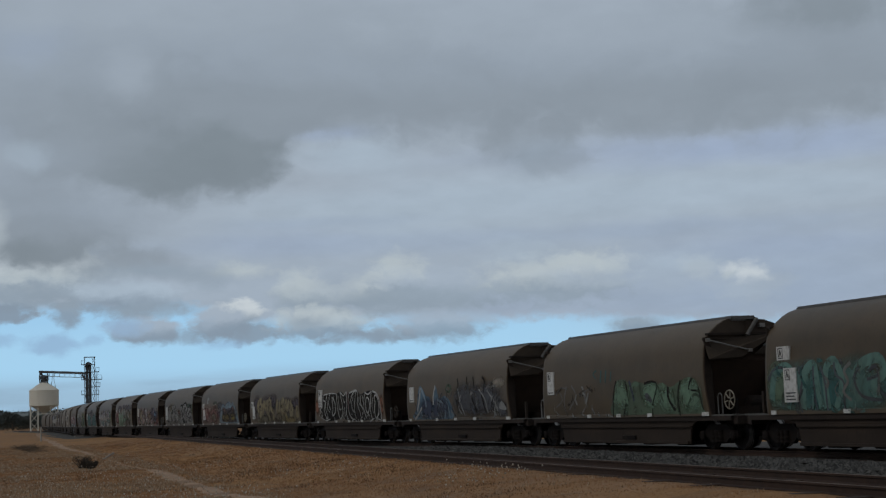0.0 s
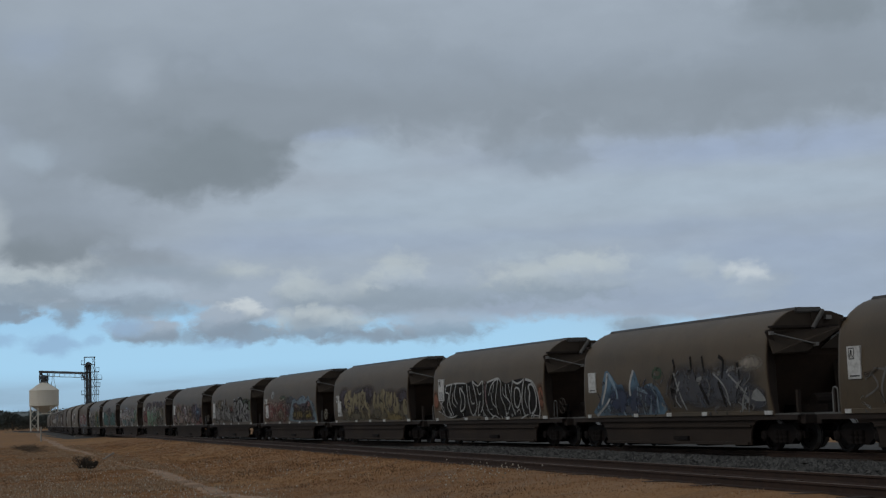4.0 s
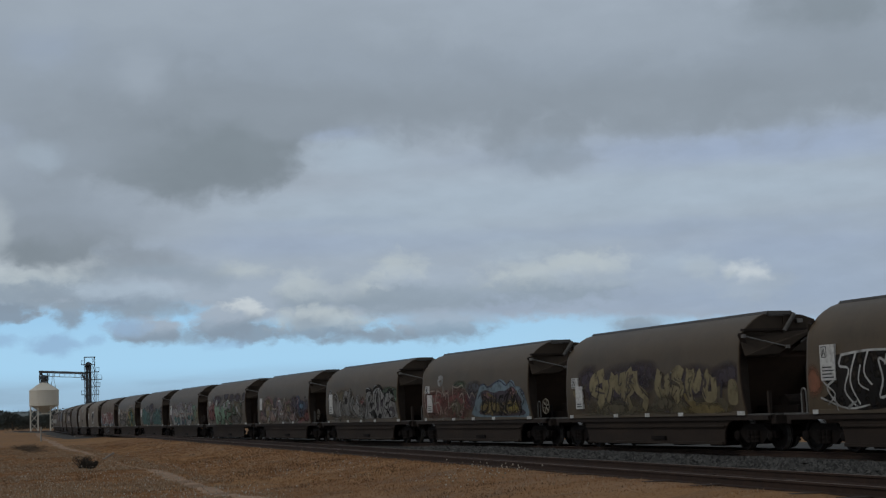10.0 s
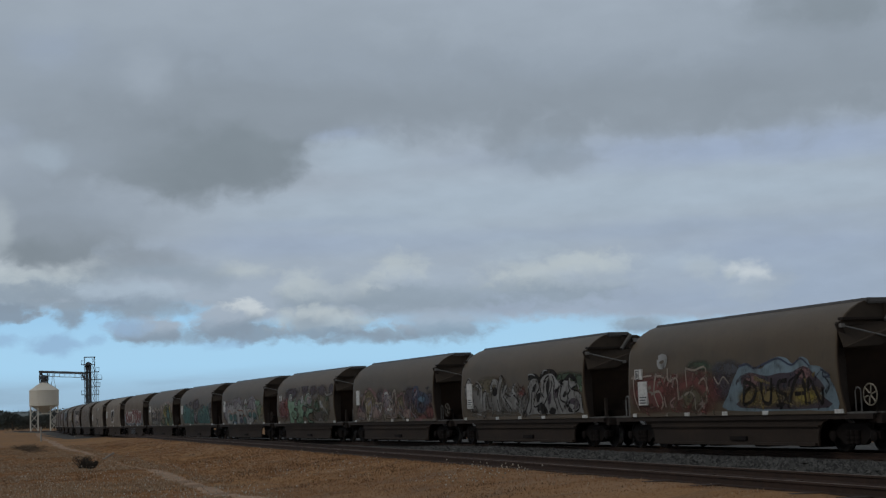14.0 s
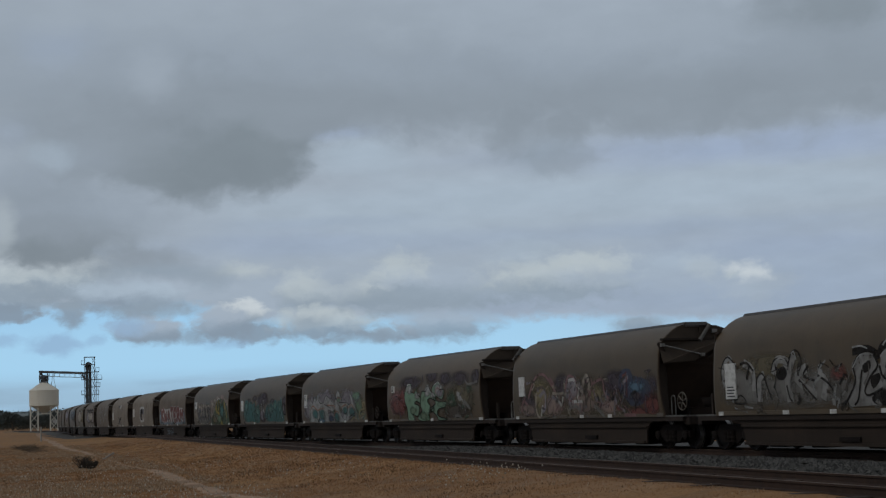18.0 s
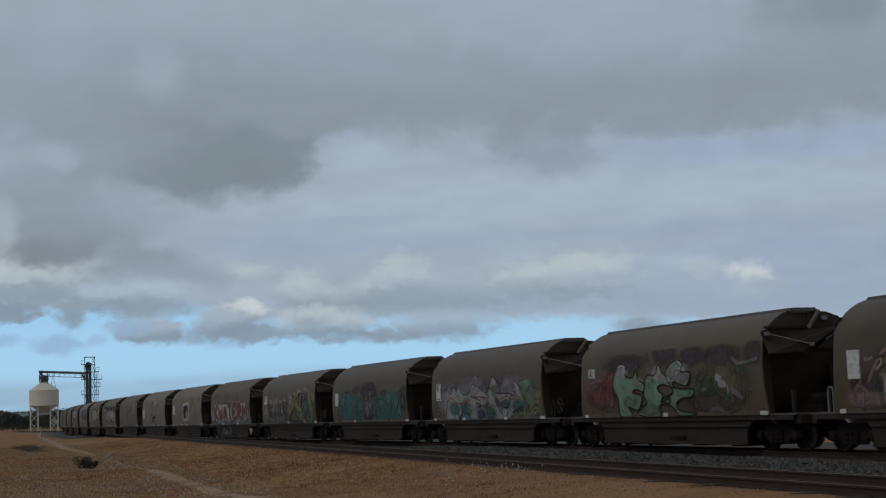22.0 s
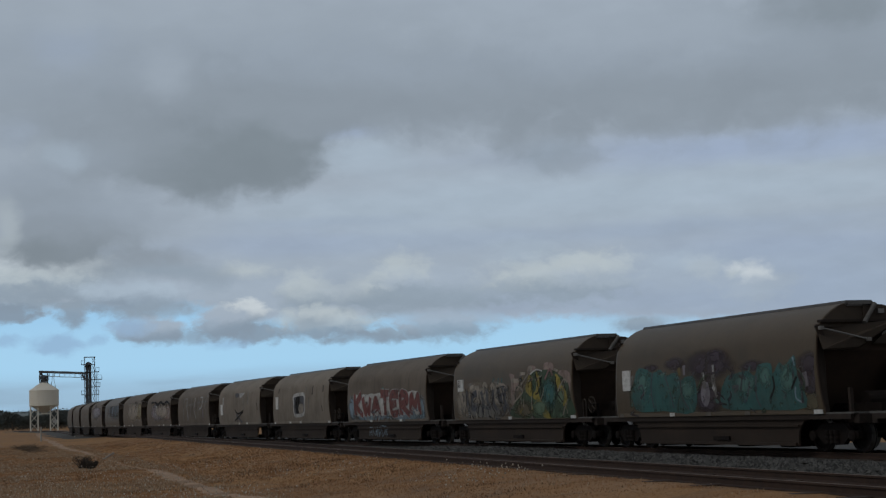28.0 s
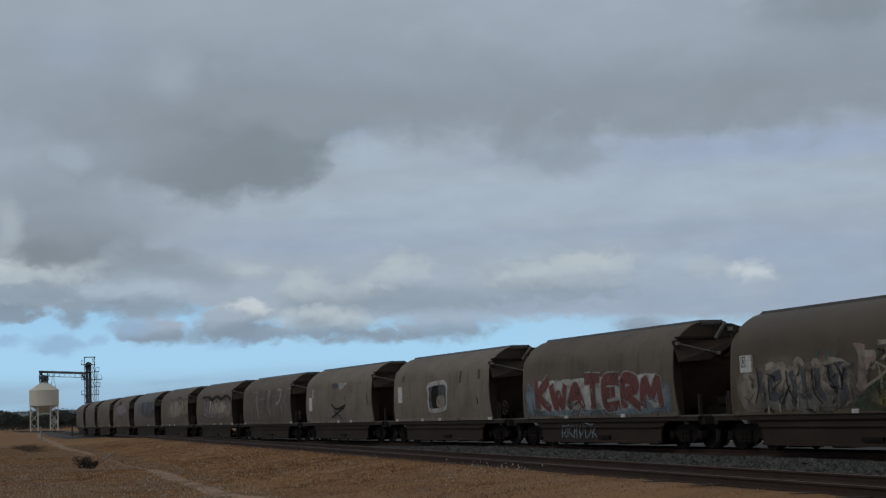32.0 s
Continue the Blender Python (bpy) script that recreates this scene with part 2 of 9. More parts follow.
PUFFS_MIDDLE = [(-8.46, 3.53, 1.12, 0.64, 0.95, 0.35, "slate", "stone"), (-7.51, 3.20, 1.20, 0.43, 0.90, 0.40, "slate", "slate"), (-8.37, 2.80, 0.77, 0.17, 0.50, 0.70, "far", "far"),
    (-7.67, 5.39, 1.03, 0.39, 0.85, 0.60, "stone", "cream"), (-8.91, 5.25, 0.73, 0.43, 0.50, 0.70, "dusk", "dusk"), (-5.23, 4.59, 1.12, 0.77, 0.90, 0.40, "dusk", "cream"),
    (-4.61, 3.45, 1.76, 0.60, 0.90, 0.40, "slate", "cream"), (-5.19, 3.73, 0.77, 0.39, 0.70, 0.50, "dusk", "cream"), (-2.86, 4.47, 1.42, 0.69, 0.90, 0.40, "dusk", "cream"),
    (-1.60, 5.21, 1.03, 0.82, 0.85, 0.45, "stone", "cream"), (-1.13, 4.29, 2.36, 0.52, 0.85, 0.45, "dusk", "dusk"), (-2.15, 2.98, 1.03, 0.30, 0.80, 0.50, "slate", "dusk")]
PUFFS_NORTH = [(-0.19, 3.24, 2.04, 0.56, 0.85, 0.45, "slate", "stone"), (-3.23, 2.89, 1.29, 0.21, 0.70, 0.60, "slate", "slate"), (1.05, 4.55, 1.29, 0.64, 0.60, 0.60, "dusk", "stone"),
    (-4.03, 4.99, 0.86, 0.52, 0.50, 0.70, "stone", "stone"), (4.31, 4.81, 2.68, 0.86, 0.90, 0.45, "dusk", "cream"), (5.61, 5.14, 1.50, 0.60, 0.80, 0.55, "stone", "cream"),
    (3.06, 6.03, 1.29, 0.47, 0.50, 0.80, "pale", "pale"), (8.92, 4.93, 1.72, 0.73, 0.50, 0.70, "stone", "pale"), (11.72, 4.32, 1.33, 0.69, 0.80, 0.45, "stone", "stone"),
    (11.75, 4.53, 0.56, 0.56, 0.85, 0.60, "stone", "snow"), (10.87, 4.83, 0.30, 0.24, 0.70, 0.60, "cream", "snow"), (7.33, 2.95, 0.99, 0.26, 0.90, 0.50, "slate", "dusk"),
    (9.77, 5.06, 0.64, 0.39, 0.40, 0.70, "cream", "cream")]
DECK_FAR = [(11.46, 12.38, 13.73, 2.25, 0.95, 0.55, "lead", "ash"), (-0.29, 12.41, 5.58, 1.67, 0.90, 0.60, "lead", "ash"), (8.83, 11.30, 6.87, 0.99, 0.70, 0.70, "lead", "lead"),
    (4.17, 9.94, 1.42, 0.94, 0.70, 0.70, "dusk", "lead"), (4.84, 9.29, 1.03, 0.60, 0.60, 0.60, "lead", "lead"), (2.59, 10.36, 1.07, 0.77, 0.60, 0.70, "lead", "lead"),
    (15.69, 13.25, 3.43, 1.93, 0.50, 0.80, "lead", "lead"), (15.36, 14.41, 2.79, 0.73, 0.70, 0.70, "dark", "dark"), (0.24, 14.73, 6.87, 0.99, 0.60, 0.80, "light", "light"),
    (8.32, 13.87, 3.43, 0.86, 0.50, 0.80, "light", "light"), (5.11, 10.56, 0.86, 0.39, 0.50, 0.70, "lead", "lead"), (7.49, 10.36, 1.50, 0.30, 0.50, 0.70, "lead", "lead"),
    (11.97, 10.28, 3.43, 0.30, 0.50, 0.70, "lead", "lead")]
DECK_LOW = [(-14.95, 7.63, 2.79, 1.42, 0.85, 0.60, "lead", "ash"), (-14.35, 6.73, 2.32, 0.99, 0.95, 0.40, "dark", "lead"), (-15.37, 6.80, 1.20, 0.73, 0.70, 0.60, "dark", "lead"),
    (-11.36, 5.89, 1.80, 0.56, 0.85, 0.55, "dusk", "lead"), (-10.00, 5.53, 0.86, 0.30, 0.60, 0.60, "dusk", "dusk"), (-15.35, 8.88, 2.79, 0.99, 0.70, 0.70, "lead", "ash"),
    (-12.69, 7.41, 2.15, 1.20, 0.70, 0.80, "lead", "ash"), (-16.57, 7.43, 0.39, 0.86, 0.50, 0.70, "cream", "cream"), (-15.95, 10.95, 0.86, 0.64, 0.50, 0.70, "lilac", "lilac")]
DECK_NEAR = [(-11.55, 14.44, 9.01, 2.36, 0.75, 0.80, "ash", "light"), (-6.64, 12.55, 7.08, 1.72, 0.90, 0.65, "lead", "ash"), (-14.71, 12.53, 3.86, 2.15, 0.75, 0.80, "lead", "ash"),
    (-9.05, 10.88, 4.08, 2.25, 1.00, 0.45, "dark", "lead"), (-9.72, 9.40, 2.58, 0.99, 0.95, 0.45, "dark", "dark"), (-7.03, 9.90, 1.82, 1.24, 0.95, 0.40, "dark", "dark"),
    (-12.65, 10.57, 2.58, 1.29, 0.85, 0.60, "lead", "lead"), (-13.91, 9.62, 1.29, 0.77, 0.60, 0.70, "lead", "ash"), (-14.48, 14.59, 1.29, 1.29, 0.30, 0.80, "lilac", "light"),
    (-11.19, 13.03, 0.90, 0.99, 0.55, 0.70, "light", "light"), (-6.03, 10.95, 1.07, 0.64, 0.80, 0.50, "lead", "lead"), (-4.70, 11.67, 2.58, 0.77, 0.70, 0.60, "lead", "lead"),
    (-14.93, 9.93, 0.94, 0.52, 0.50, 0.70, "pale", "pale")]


def display(r, g, b):
    return tuple((c / 255 / 12.92 if c < 10 else ((c / 255 + 0.055) / 1.055) ** 2.4) for c in (r, g, b))


TONE = {"snow": display(197, 206, 212), "cream": display(179, 190, 196), "pale": display(166, 182, 197), "light": display(159, 171, 184), "stone": display(159, 173, 188),
        "lilac": display(154, 170, 195), "haze": display(151, 167, 188), "ash": display(146, 158, 171), "far": display(143, 174, 205), "dusk": display(142, 157, 171),
        "slate": display(133, 149, 165), "lead": display(138, 149, 160), "dark": display(126, 137, 146)}


class Sheet:
    """Node helper for a sky sheet; works in degrees of azimuth and elevation."""

    def __init__(self, name):
        self.m = bpy.data.materials.new(name)
        self.m.use_nodes = True
        self.nt = self.m.node_tree
        self.nt.nodes.clear()
        co = self.node("ShaderNodeTexCoord").outputs["Object"]
        sp = self.node("ShaderNodeSeparateXYZ")
        self.link(co, sp.inputs[0])
        x, y, z = sp.outputs
        self.az = self.math("MULTIPLY", self.math("ARCTAN2", x, y), 57.2958)
        flat = self.math("SQRT", self.math("ADD", self.math("MULTIPLY", x, x), self.math("MULTIPLY", y, y)))
        self.el = self.math("MULTIPLY", self.math("ARCTAN2", z, flat), 57.2958)
        cb = self.node("ShaderNodeCombineXYZ")
        self.link(self.az, cb.inputs[0])
        self.link(self.el, cb.inputs[1])
        self.p = cb.outputs[0]

    def node(self, kind):
        return self.nt.nodes.new(kind)

    def link(self, a, b):
        self.nt.links.new(a, b)

    def put(self, sock, v):
        if isinstance(v, (int, float, tuple)):
            sock.default_value = v
        else:
            self.link(v, sock)

    def math(self, op, a, b=None, c=None):
        n = self.node("ShaderNodeMath")
        n.operation = op
        for s_, v in zip(n.inputs, (a, b, c)):
            if v is not None:
                self.put(s_, v)
        return n.outputs[0]

    def vec(self, op, a, b=None, c=None):
        n = self.node("ShaderNodeVectorMath")
        n.operation = op
        if op == "SCALE":
            self.put(n.inputs[0], a)
            self.put(n.inputs["Scale"], b)
            return n.outputs[0]
        for s_, v in zip(n.inputs, (a, b, c)):
            if v is not None:
                self.put(s_, v)
        return n.outputs["Value"] if op in ("DOT_PRODUCT", "LENGTH") else n.outputs[0]

    def fbm(self, p, scale, stretch=(1, 1, 1), detail=6, rough=0.55, colour=False, seed=0.0):
        q = self.vec("MULTIPLY_ADD", p, stretch, (seed, seed * 0.7, seed * 1.3))
        n = self.node("ShaderNodeTexNoise")
        n.inputs["Scale"].default_value, n.inputs["Detail"].default_value, n.inputs["Roughness"].default_value = scale, detail, rough
        self.link(q, n.inputs["Vector"])
        return n.outputs["Color" if colour else "Fac"]

    def warp(self, p, scale, amount, stretch=(1, 1, 1), seed=0.0, detail=3):
        c = self.fbm(p, scale, stretch, detail, 0.5, True, seed)
        return self.vec("MULTIPLY_ADD", self.vec("SUBTRACT", c, (0.5, 0.5, 0.5)), amount, p)

    def ramp(self, v, lo, hi, smooth=True):
        n = self.node("ShaderNodeMapRange")
        n.interpolation_type = "SMOOTHSTEP" if smooth else "LINEAR"
        n.inputs["From Min"].default_value, n.inputs["From Max"].default_value = lo, hi
        self.put(n.inputs["Value"], v)
        return n.outputs[0]

    def mix(self, f, a, b):
        n = self.node("ShaderNodeMix")
        n.data_type = "RGBA"
        self.put(n.inputs["Factor"], f)
        self.put(n.inputs["A"], (*a, 1) if isinstance(a, tuple) else a)
        self.put(n.inputs["B"], (*b, 1) if isinstance(b, tuple) else b)
        return n.outputs["Result"]

    def puffs(self, colour, cover, p, rows, grain, ragged):
        """Lays cloud masses one over another: each is grey at its base and lighter at its top; returns colour and cover."""
        for az, el, ra, re, opacity, soft, low, high in rows:
            q = self.vec("MULTIPLY_ADD", p, (1 / ra, 1 / re, 0), (-az / ra, -el / re, 0))
            d = self.math("MULTIPLY_ADD", grain, ragged, self.vec("LENGTH", q))
            a = self.math("MULTIPLY", self.math("SUBTRACT", 1.0, self.ramp(d, 1 - soft, 1 + soft)), opacity)
            tone = TONE[low]
            if low != high:
                h = self.math("MULTIPLY_ADD", grain, -0.9, self.vec("DOT_PRODUCT", q, (0, 1, 0)))
                tone = self.mix(self.ramp(h, -0.60, 0.50), TONE[low], TONE[high])
            colour = self.mix(a, colour, tone)
            cover = self.math("SUBTRACT", self.math("ADD", cover, a), self.math("MULTIPLY", cover, a))
        return colour, cover

    def mottle(self, colour, p, scale, amount, stretch, seed):
        """Faint uneven thickness of the cloud."""
        f = self.math("MULTIPLY_ADD", self.math("SUBTRACT", self.fbm(p, scale, stretch, 5, 0.5, seed=seed), 0.5), amount, 1.0)
        return self.vec("SCALE", colour, f)

    def finish(self, colour, alpha=None):
        e = self.node("ShaderNodeEmission")
        self.link(colour, e.inputs["Color"])
        out = self.node("ShaderNodeOutputMaterial")
        if alpha is None:
            self.link(e.outputs[0], out.inputs["Surface"])
        else:
            t, x = self.node("ShaderNodeBsdfTransparent"), self.node("ShaderNodeMixShader")
            self.link(alpha, x.inputs[0])
            self.link(t.outputs[0], x.inputs[1])
            self.link(e.outputs[0], x.inputs[2])
            self.link(x.outputs[0], out.inputs["Surface"])
        return self.m


def low_sky_material():
    k = Sheet("low_sky")
    p = k.warp(k.warp(k.p, 0.9, (0.5, 0.28, 0), (1, 1.4, 1)), 3.0, (0.28, 0.20, 0), (1, 1.2, 1), 7.0)
    grain = k.math("SUBTRACT", k.fbm(p, 1.5, (1, 1.7, 1), 6, 0.55, seed=5.0), 0.5)
    air = k.mix(k.ramp(k.el, 1.0, 2.1), (0.325, 0.500, 0.660), (0.372, 0.628, 0.845))
    air = k.mix(k.ramp(k.el, 2.4, 4.6), air, (0.325, 0.572, 0.815))
    air = k.mix(k.math("MULTIPLY", k.ramp(k.az, 1.0, 8.0), 0.30), air, (0.420, 0.560, 0.680))
    band = k.math("MULTIPLY", k.ramp(k.fbm(k.p, 0.5, (0.35, 2.6, 1), 5, 0.5, seed=2.0), 0.42, 0.62), k.math("SUBTRACT", 1.0, k.ramp(k.el, 1.0, 2.2)))
    air = k.mix(k.math("MULTIPLY", band, 0.55), air, (0.265, 0.385, 0.505))
    # thin even layer behind the cumulus; its lower rim drops from the south to the middle and on to the north
    rim = k.math("MULTIPLY_ADD", k.ramp(k.az, -10.5, -6.5), -0.75, k.math("MULTIPLY_ADD", k.ramp(k.az, 0.5, 2.6), -0.20, 4.25))
    rim = k.math("MULTIPLY_ADD", k.ramp(k.az, 3.0, 14.0), -0.55, rim)
    over = k.math("ADD", k.math("SUBTRACT", k.el, rim), k.math("MULTIPLY", grain, 0.9))
    sky = k.mix(k.ramp(over, -0.12, 0.42), air, k.mix(k.ramp(k.el, 3.6, 9.0), TONE["stone"], TONE["light"]))
    smooth = k.warp(k.p, 0.4, (1.6, 0.5, 0), (1, 2.0, 1), 3.0)
    flat = k.math("SUBTRACT", k.fbm(k.p, 0.6, (0.35, 1.8, 1), 5, 0.5, seed=1.0), 0.5)
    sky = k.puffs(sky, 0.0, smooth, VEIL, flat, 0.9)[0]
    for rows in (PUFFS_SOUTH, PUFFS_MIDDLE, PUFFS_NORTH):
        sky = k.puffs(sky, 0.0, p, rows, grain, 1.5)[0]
    sky = k.mix(k.ramp(over, -0.12, 0.42), sky, k.mottle(sky, p, 0.9, 0.20, (0.6, 1.8, 1), 4.0))
    return k.finish(sky)


def deck_material(name, groups, tone, size):
    k = Sheet(name)
    p = k.warp(k.warp(k.p, 0.35 * size, (1.5, 0.75, 0), (1, 1.3, 1), 3.0), 1.4 * size, (0.55, 0.40, 0), (1, 1.2, 1), 8.0)
    grain = k.math("SUBTRACT", k.fbm(p, 0.8 * size, (1, 1.4, 1), 6, 0.52, seed=9.0), 0.5)
    colour, cover = k.mix(k.ramp(grain, -0.2, 0.2), tone, tone), 0.0
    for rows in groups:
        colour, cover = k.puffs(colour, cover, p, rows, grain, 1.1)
    return k.finish(k.mottle(colour, p, 0.6 * size, 0.14, (0.7, 1.5, 1), 6.0), cover)


def sky_sheet(name, radius, top, material, label):
    bm = bmesh.new()
    rows = []
    for i in range(17):
        e = radians(-1.0 + (top + 1.0) * i / 16)
        rows.append([bm.verts.new((radius * math.cos(e) * math.sin(a), radius * math.cos(e) * math.cos(a), radius * math.sin(e))) for a in (radians(-50 + 100 * j / 40) for j in range(41))])
    for i in range(16):
        for j in range(40):
            bm.faces.new((rows[i][j], rows[i + 1][j], rows[i + 1][j + 1], rows[i][j + 1]))
    return tagged(part(name, bm, material), label, "sky", kind="structure")


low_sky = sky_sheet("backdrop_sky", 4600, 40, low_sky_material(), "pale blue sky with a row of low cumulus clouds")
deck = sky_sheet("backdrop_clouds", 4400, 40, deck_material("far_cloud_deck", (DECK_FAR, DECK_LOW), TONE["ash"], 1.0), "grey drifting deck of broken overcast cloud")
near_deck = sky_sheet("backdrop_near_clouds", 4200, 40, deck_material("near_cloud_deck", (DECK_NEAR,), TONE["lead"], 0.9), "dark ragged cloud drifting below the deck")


# ---------------------------------------------------------------- the line of the main track
TRACK_X, TRACK_Y, TRACK_TURN = 9.715, 45.455, radians(20.743)
STEP = 0.5
S_GRID = np.arange(-620, 120.01, STEP)
_c = np.clip(S_GRID, -340, 60)
_h = TRACK_TURN - 0.7304e-3 * _c - 1.0251e-5 * _c ** 2 - 0.237e-7 * _c ** 3
_zero = int(np.argmin(abs(S_GRID)))
_px = np.concatenate([[0], np.cumsum((np.sin(_h)[1:] + np.sin(_h)[:-1]) / 2 * STEP)])
_py = np.concatenate([[0], np.cumsum(-(np.cos(_h)[1:] + np.cos(_h)[:-1]) / 2 * STEP)])
_px += TRACK_X - _px[_zero]
_py += TRACK_Y - _py[_zero]


def on_track(s):
    """Place and heading (radians about z, 0 along +X) of the main track's centre at s metres along it."""
    h = np.interp(s, S_GRID, _h)
    return np.interp(s, S_GRID, _px), np.interp(s, S_GRID, _py), h - math.pi / 2


def siding(y):
    """Centre of the siding at distance y."""
    return -0.298 * y + 12.66


SIDING_HEAD = math.atan2(-1, 0.298)


# ---------------------------------------------------------------- ground, far land
def ground_z(x, y):
    """Height of the field: gently uneven, with a low bank up to the siding."""
    if not 4 <= y <= 420:
        return 0.0
    z = 0.09 * noise.noise(Vector((x * 0.12, y * 0.12, 0.3))) + 0.03 * noise.noise(Vector((x * 0.6, y * 0.6, 4.0)))
    if y < 190:
        d = (x - siding(y)) * 0.958
        fade = min(1.0, max(0.0, (185 - y) / 60))
        if d < 0:
            top = 0.392 + 0.03 * min(1.0, max(0.0, (-d - 0.8) / 0.8)) + 0.028 * noise.noise(Vector((y * 0.7, 1.0, 8.0)))
            z += (top - z) * fade * max(0.0, 1 - max(0.0, -d - 1.6) / 4.4) ** 1.5
        else:
            z = min(z, -0.05) if d > 9 else -0.05
    return z


def build_ground():
    bm = bmesh.new()
    ys = [-4000, -1500, -400, -100, -30, -8, 4, 8] + [8 + i * 1.0 for i in range(1, 93)] + [100 + 6 * i for i in range(1, 60)] + [470, 520, 600, 800, 1200, 2000, 3200, 4500]
    ts = [-3500, -1200, -500, -250, -140] + [-100 + i * 2.5 for i in range(0, 17)] + [-57.5 + i * 0.9 for i in range(0, 72)] + [10, 14, 20, 30, 60, 140, 400, 1200, 3500]
    rows = []
    for y in ys:
        yc = min(max(y, 0), 420)
        rows.append([bm.verts.new((t - 0.298 * yc + 12.66, y, ground_z(t - 0.298 * yc + 12.66, y))) for t in ts])
    for i in range(len(rows) - 1):
        for j in range(len(ts) - 1):
            bm.faces.new((rows[i][j], rows[i][j + 1], rows[i + 1][j + 1], rows[i + 1][j]))
    fix(bm)
    tagged(part("ground", bm, M_GROUND, smooth=True), "flat dry brown grass field reaching the horizon", "field", kind="structure")


build_ground()


def strip(name, lines, material, label, category, kind="structure"):
    """A sheet through several lines of points, each of the same length."""
    bm = bmesh.new()
    rows = [[bm.verts.new(p) for p in line] for line in lines]
    for i in range(len(rows) - 1):
        for j in range(len(rows[0]) - 1):
            bm.faces.new((rows[i][j], rows[i][j + 1], rows[i + 1][j + 1], rows[i + 1][j]))
    fix(bm)
    return tagged(part(name, bm, material, smooth=True), label, category, kind=kind)


def build_beds():
    # main ballast bed
    prof = [(-4.6, -0.02), (-3.4, 0.03), (-1.9, RAIL_Z - 0.19), (-1.2, RAIL_Z - 0.16), (0, RAIL_Z - 0.18), (1.2, RAIL_Z - 0.16), (1.9, RAIL_Z - 0.19), (3.4, 0.03), (9.0, 0.0), (11.0, -0.08)]
    lines = []
    for s in np.concatenate([np.arange(-430, -60, 4.0), np.arange(-60, 61, 0.5)]):
        x, y, h = on_track(s)
        line = []
        for d, z in prof:
            w = 0.05 * noise.noise(Vector((s * 1.1, d * 2.0, 7)))
            line.append((x - math.sin(h) * d, y + math.cos(h) * d, z + w))
        lines.append(line)
    strip("ballast_bed", lines, M_BALLAST, "grey crushed stone bed under the main track", "ballast")
    # siding bed of oily dirt
    near, bank = [], []
    for y in np.concatenate([np.arange(6, 80, 0.5), np.arange(80, 171, 3.0)]):
        fade = min(1, max(0, (168 - y) / 50))
        near.append([siding_point(y, d, (z + 0.03 * noise.noise(Vector((y * 1.1, d * 2.0, 3)))) * fade + 0.004) for d, z in ((-1.58, 0.22), (-1.42, 0.34), (-1.25, 0.380), (-1.05, 0.384), (-0.75, 0.375), (0, 0.365), (0.75, 0.375), (1.35, 0.37), (1.7, 0.30))])
        if y < 70:
            f2 = min(1, max(0, (68 - y) / 14))
            bank.append([siding_point(y, d, bank_z(d, y) * f2 - 0.02 * (1 - f2)) for d in (1.25, 1.6, 2.2, 3.0, 4.0, 5.0, 6.2, 7.6, 9.0)])
    strip("siding_bed", near, M_DIRT, "dark oily dirt bed under the rusty siding", "track bed")
    strip("stone_bank", bank, M_BALLAST, "heaped grey crushed stone between the two tracks", "ballast")


def siding_point(y, d, z):
    return (siding(y) + 0.958 * d, y + 0.286 * d, z)


def bank_z(d, y):
    z = np.interp(d, [1.2, 1.7, 2.4, 3.5, 5.0, 6.5, 9.0], [0.32, 0.40, 0.46, 0.44, 0.34, 0.21, 0.02])
    return float(z) + 0.06 * noise.noise(Vector((y * 0.9, d * 1.3, 3)))


build_beds()


def rail_profile():
    return [(-0.07, 0), (0.07, 0), (0.07, 0.015), (0.012, 0.035), (0.012, 0.115), (0.036, 0.125), (0.036, 0.158), (-0.036, 0.158), (-0.036, 0.125), (-0.012, 0.115), (-0.012, 0.035), (-0.07, 0.015)]


def rail(name, line, top_z, material, label, group):
    """line: (x, y, heading) rows."""
    bm = bmesh.new()
    prof = rail_profile()
    rings = []
    for x, y, h in line:
        rings.append([bm.verts.new((x - math.sin(h) * d, y + math.cos(h) * d, top_z - 0.158 + z)) for d, z in prof])
    for k in range(len(rings) - 1):
        for i in range(len(prof)):
            j = (i + 1) % len(prof)
            bm.faces.new((rings[k][i], rings[k][j], rings[k + 1][j], rings[k + 1][i]))
    bm.faces.new(rings[0])
    bm.faces.new(rings[-1][::-1])
    fix(bm)
    ob = part(name, bm, material)
    ob.data.materials.append(M_RAILTOP)
    for f in ob.data.polygons:
        if f.normal.z > 0.9 and f.center.z > top_z - 0.01:
            f.material_index = 1
    return tagged(ob, label, "rail", group, kind="structure")


for side in (-0.7525, 0.7525):
    line = []
    for s in np.concatenate([np.arange(-430, -60, 6.0), np.arange(-60, 61, 3.0)]):
        x, y, h = on_track(s)
        line.append((x - math.sin(h) * side, y + math.cos(h) * side, h))
    rail("main_rail", line, RAIL_Z, M_RUST, "steel running rail of the main track", "rails of the main track")
    line = []
    for y in np.arange(6, 160, 4.0):
        line.append((siding(y) + 0.958 * side, y + 0.286 * side, SIDING_HEAD))
    rail("siding_rail", line, SIDING_Z, M_RUST, "rusty rail of the unused siding", "rails of the siding")


# ---------------------------------------------------------------- grain hopper wagons
PITCH = 15.284
HALF = 5.9            # half length of the hopper body
FRAME = 7.25          # half length of the underframe
BOGIE = 5.85          # bogie centres from the middle


def half_width(z):
    """The sides swell out a little between the sill and the shoulder."""
    return 1.42 + (z - 1.06) * 0.05 / 1.84 + 0.065 * (1 - ((z - 1.98) / 0.92) ** 2)


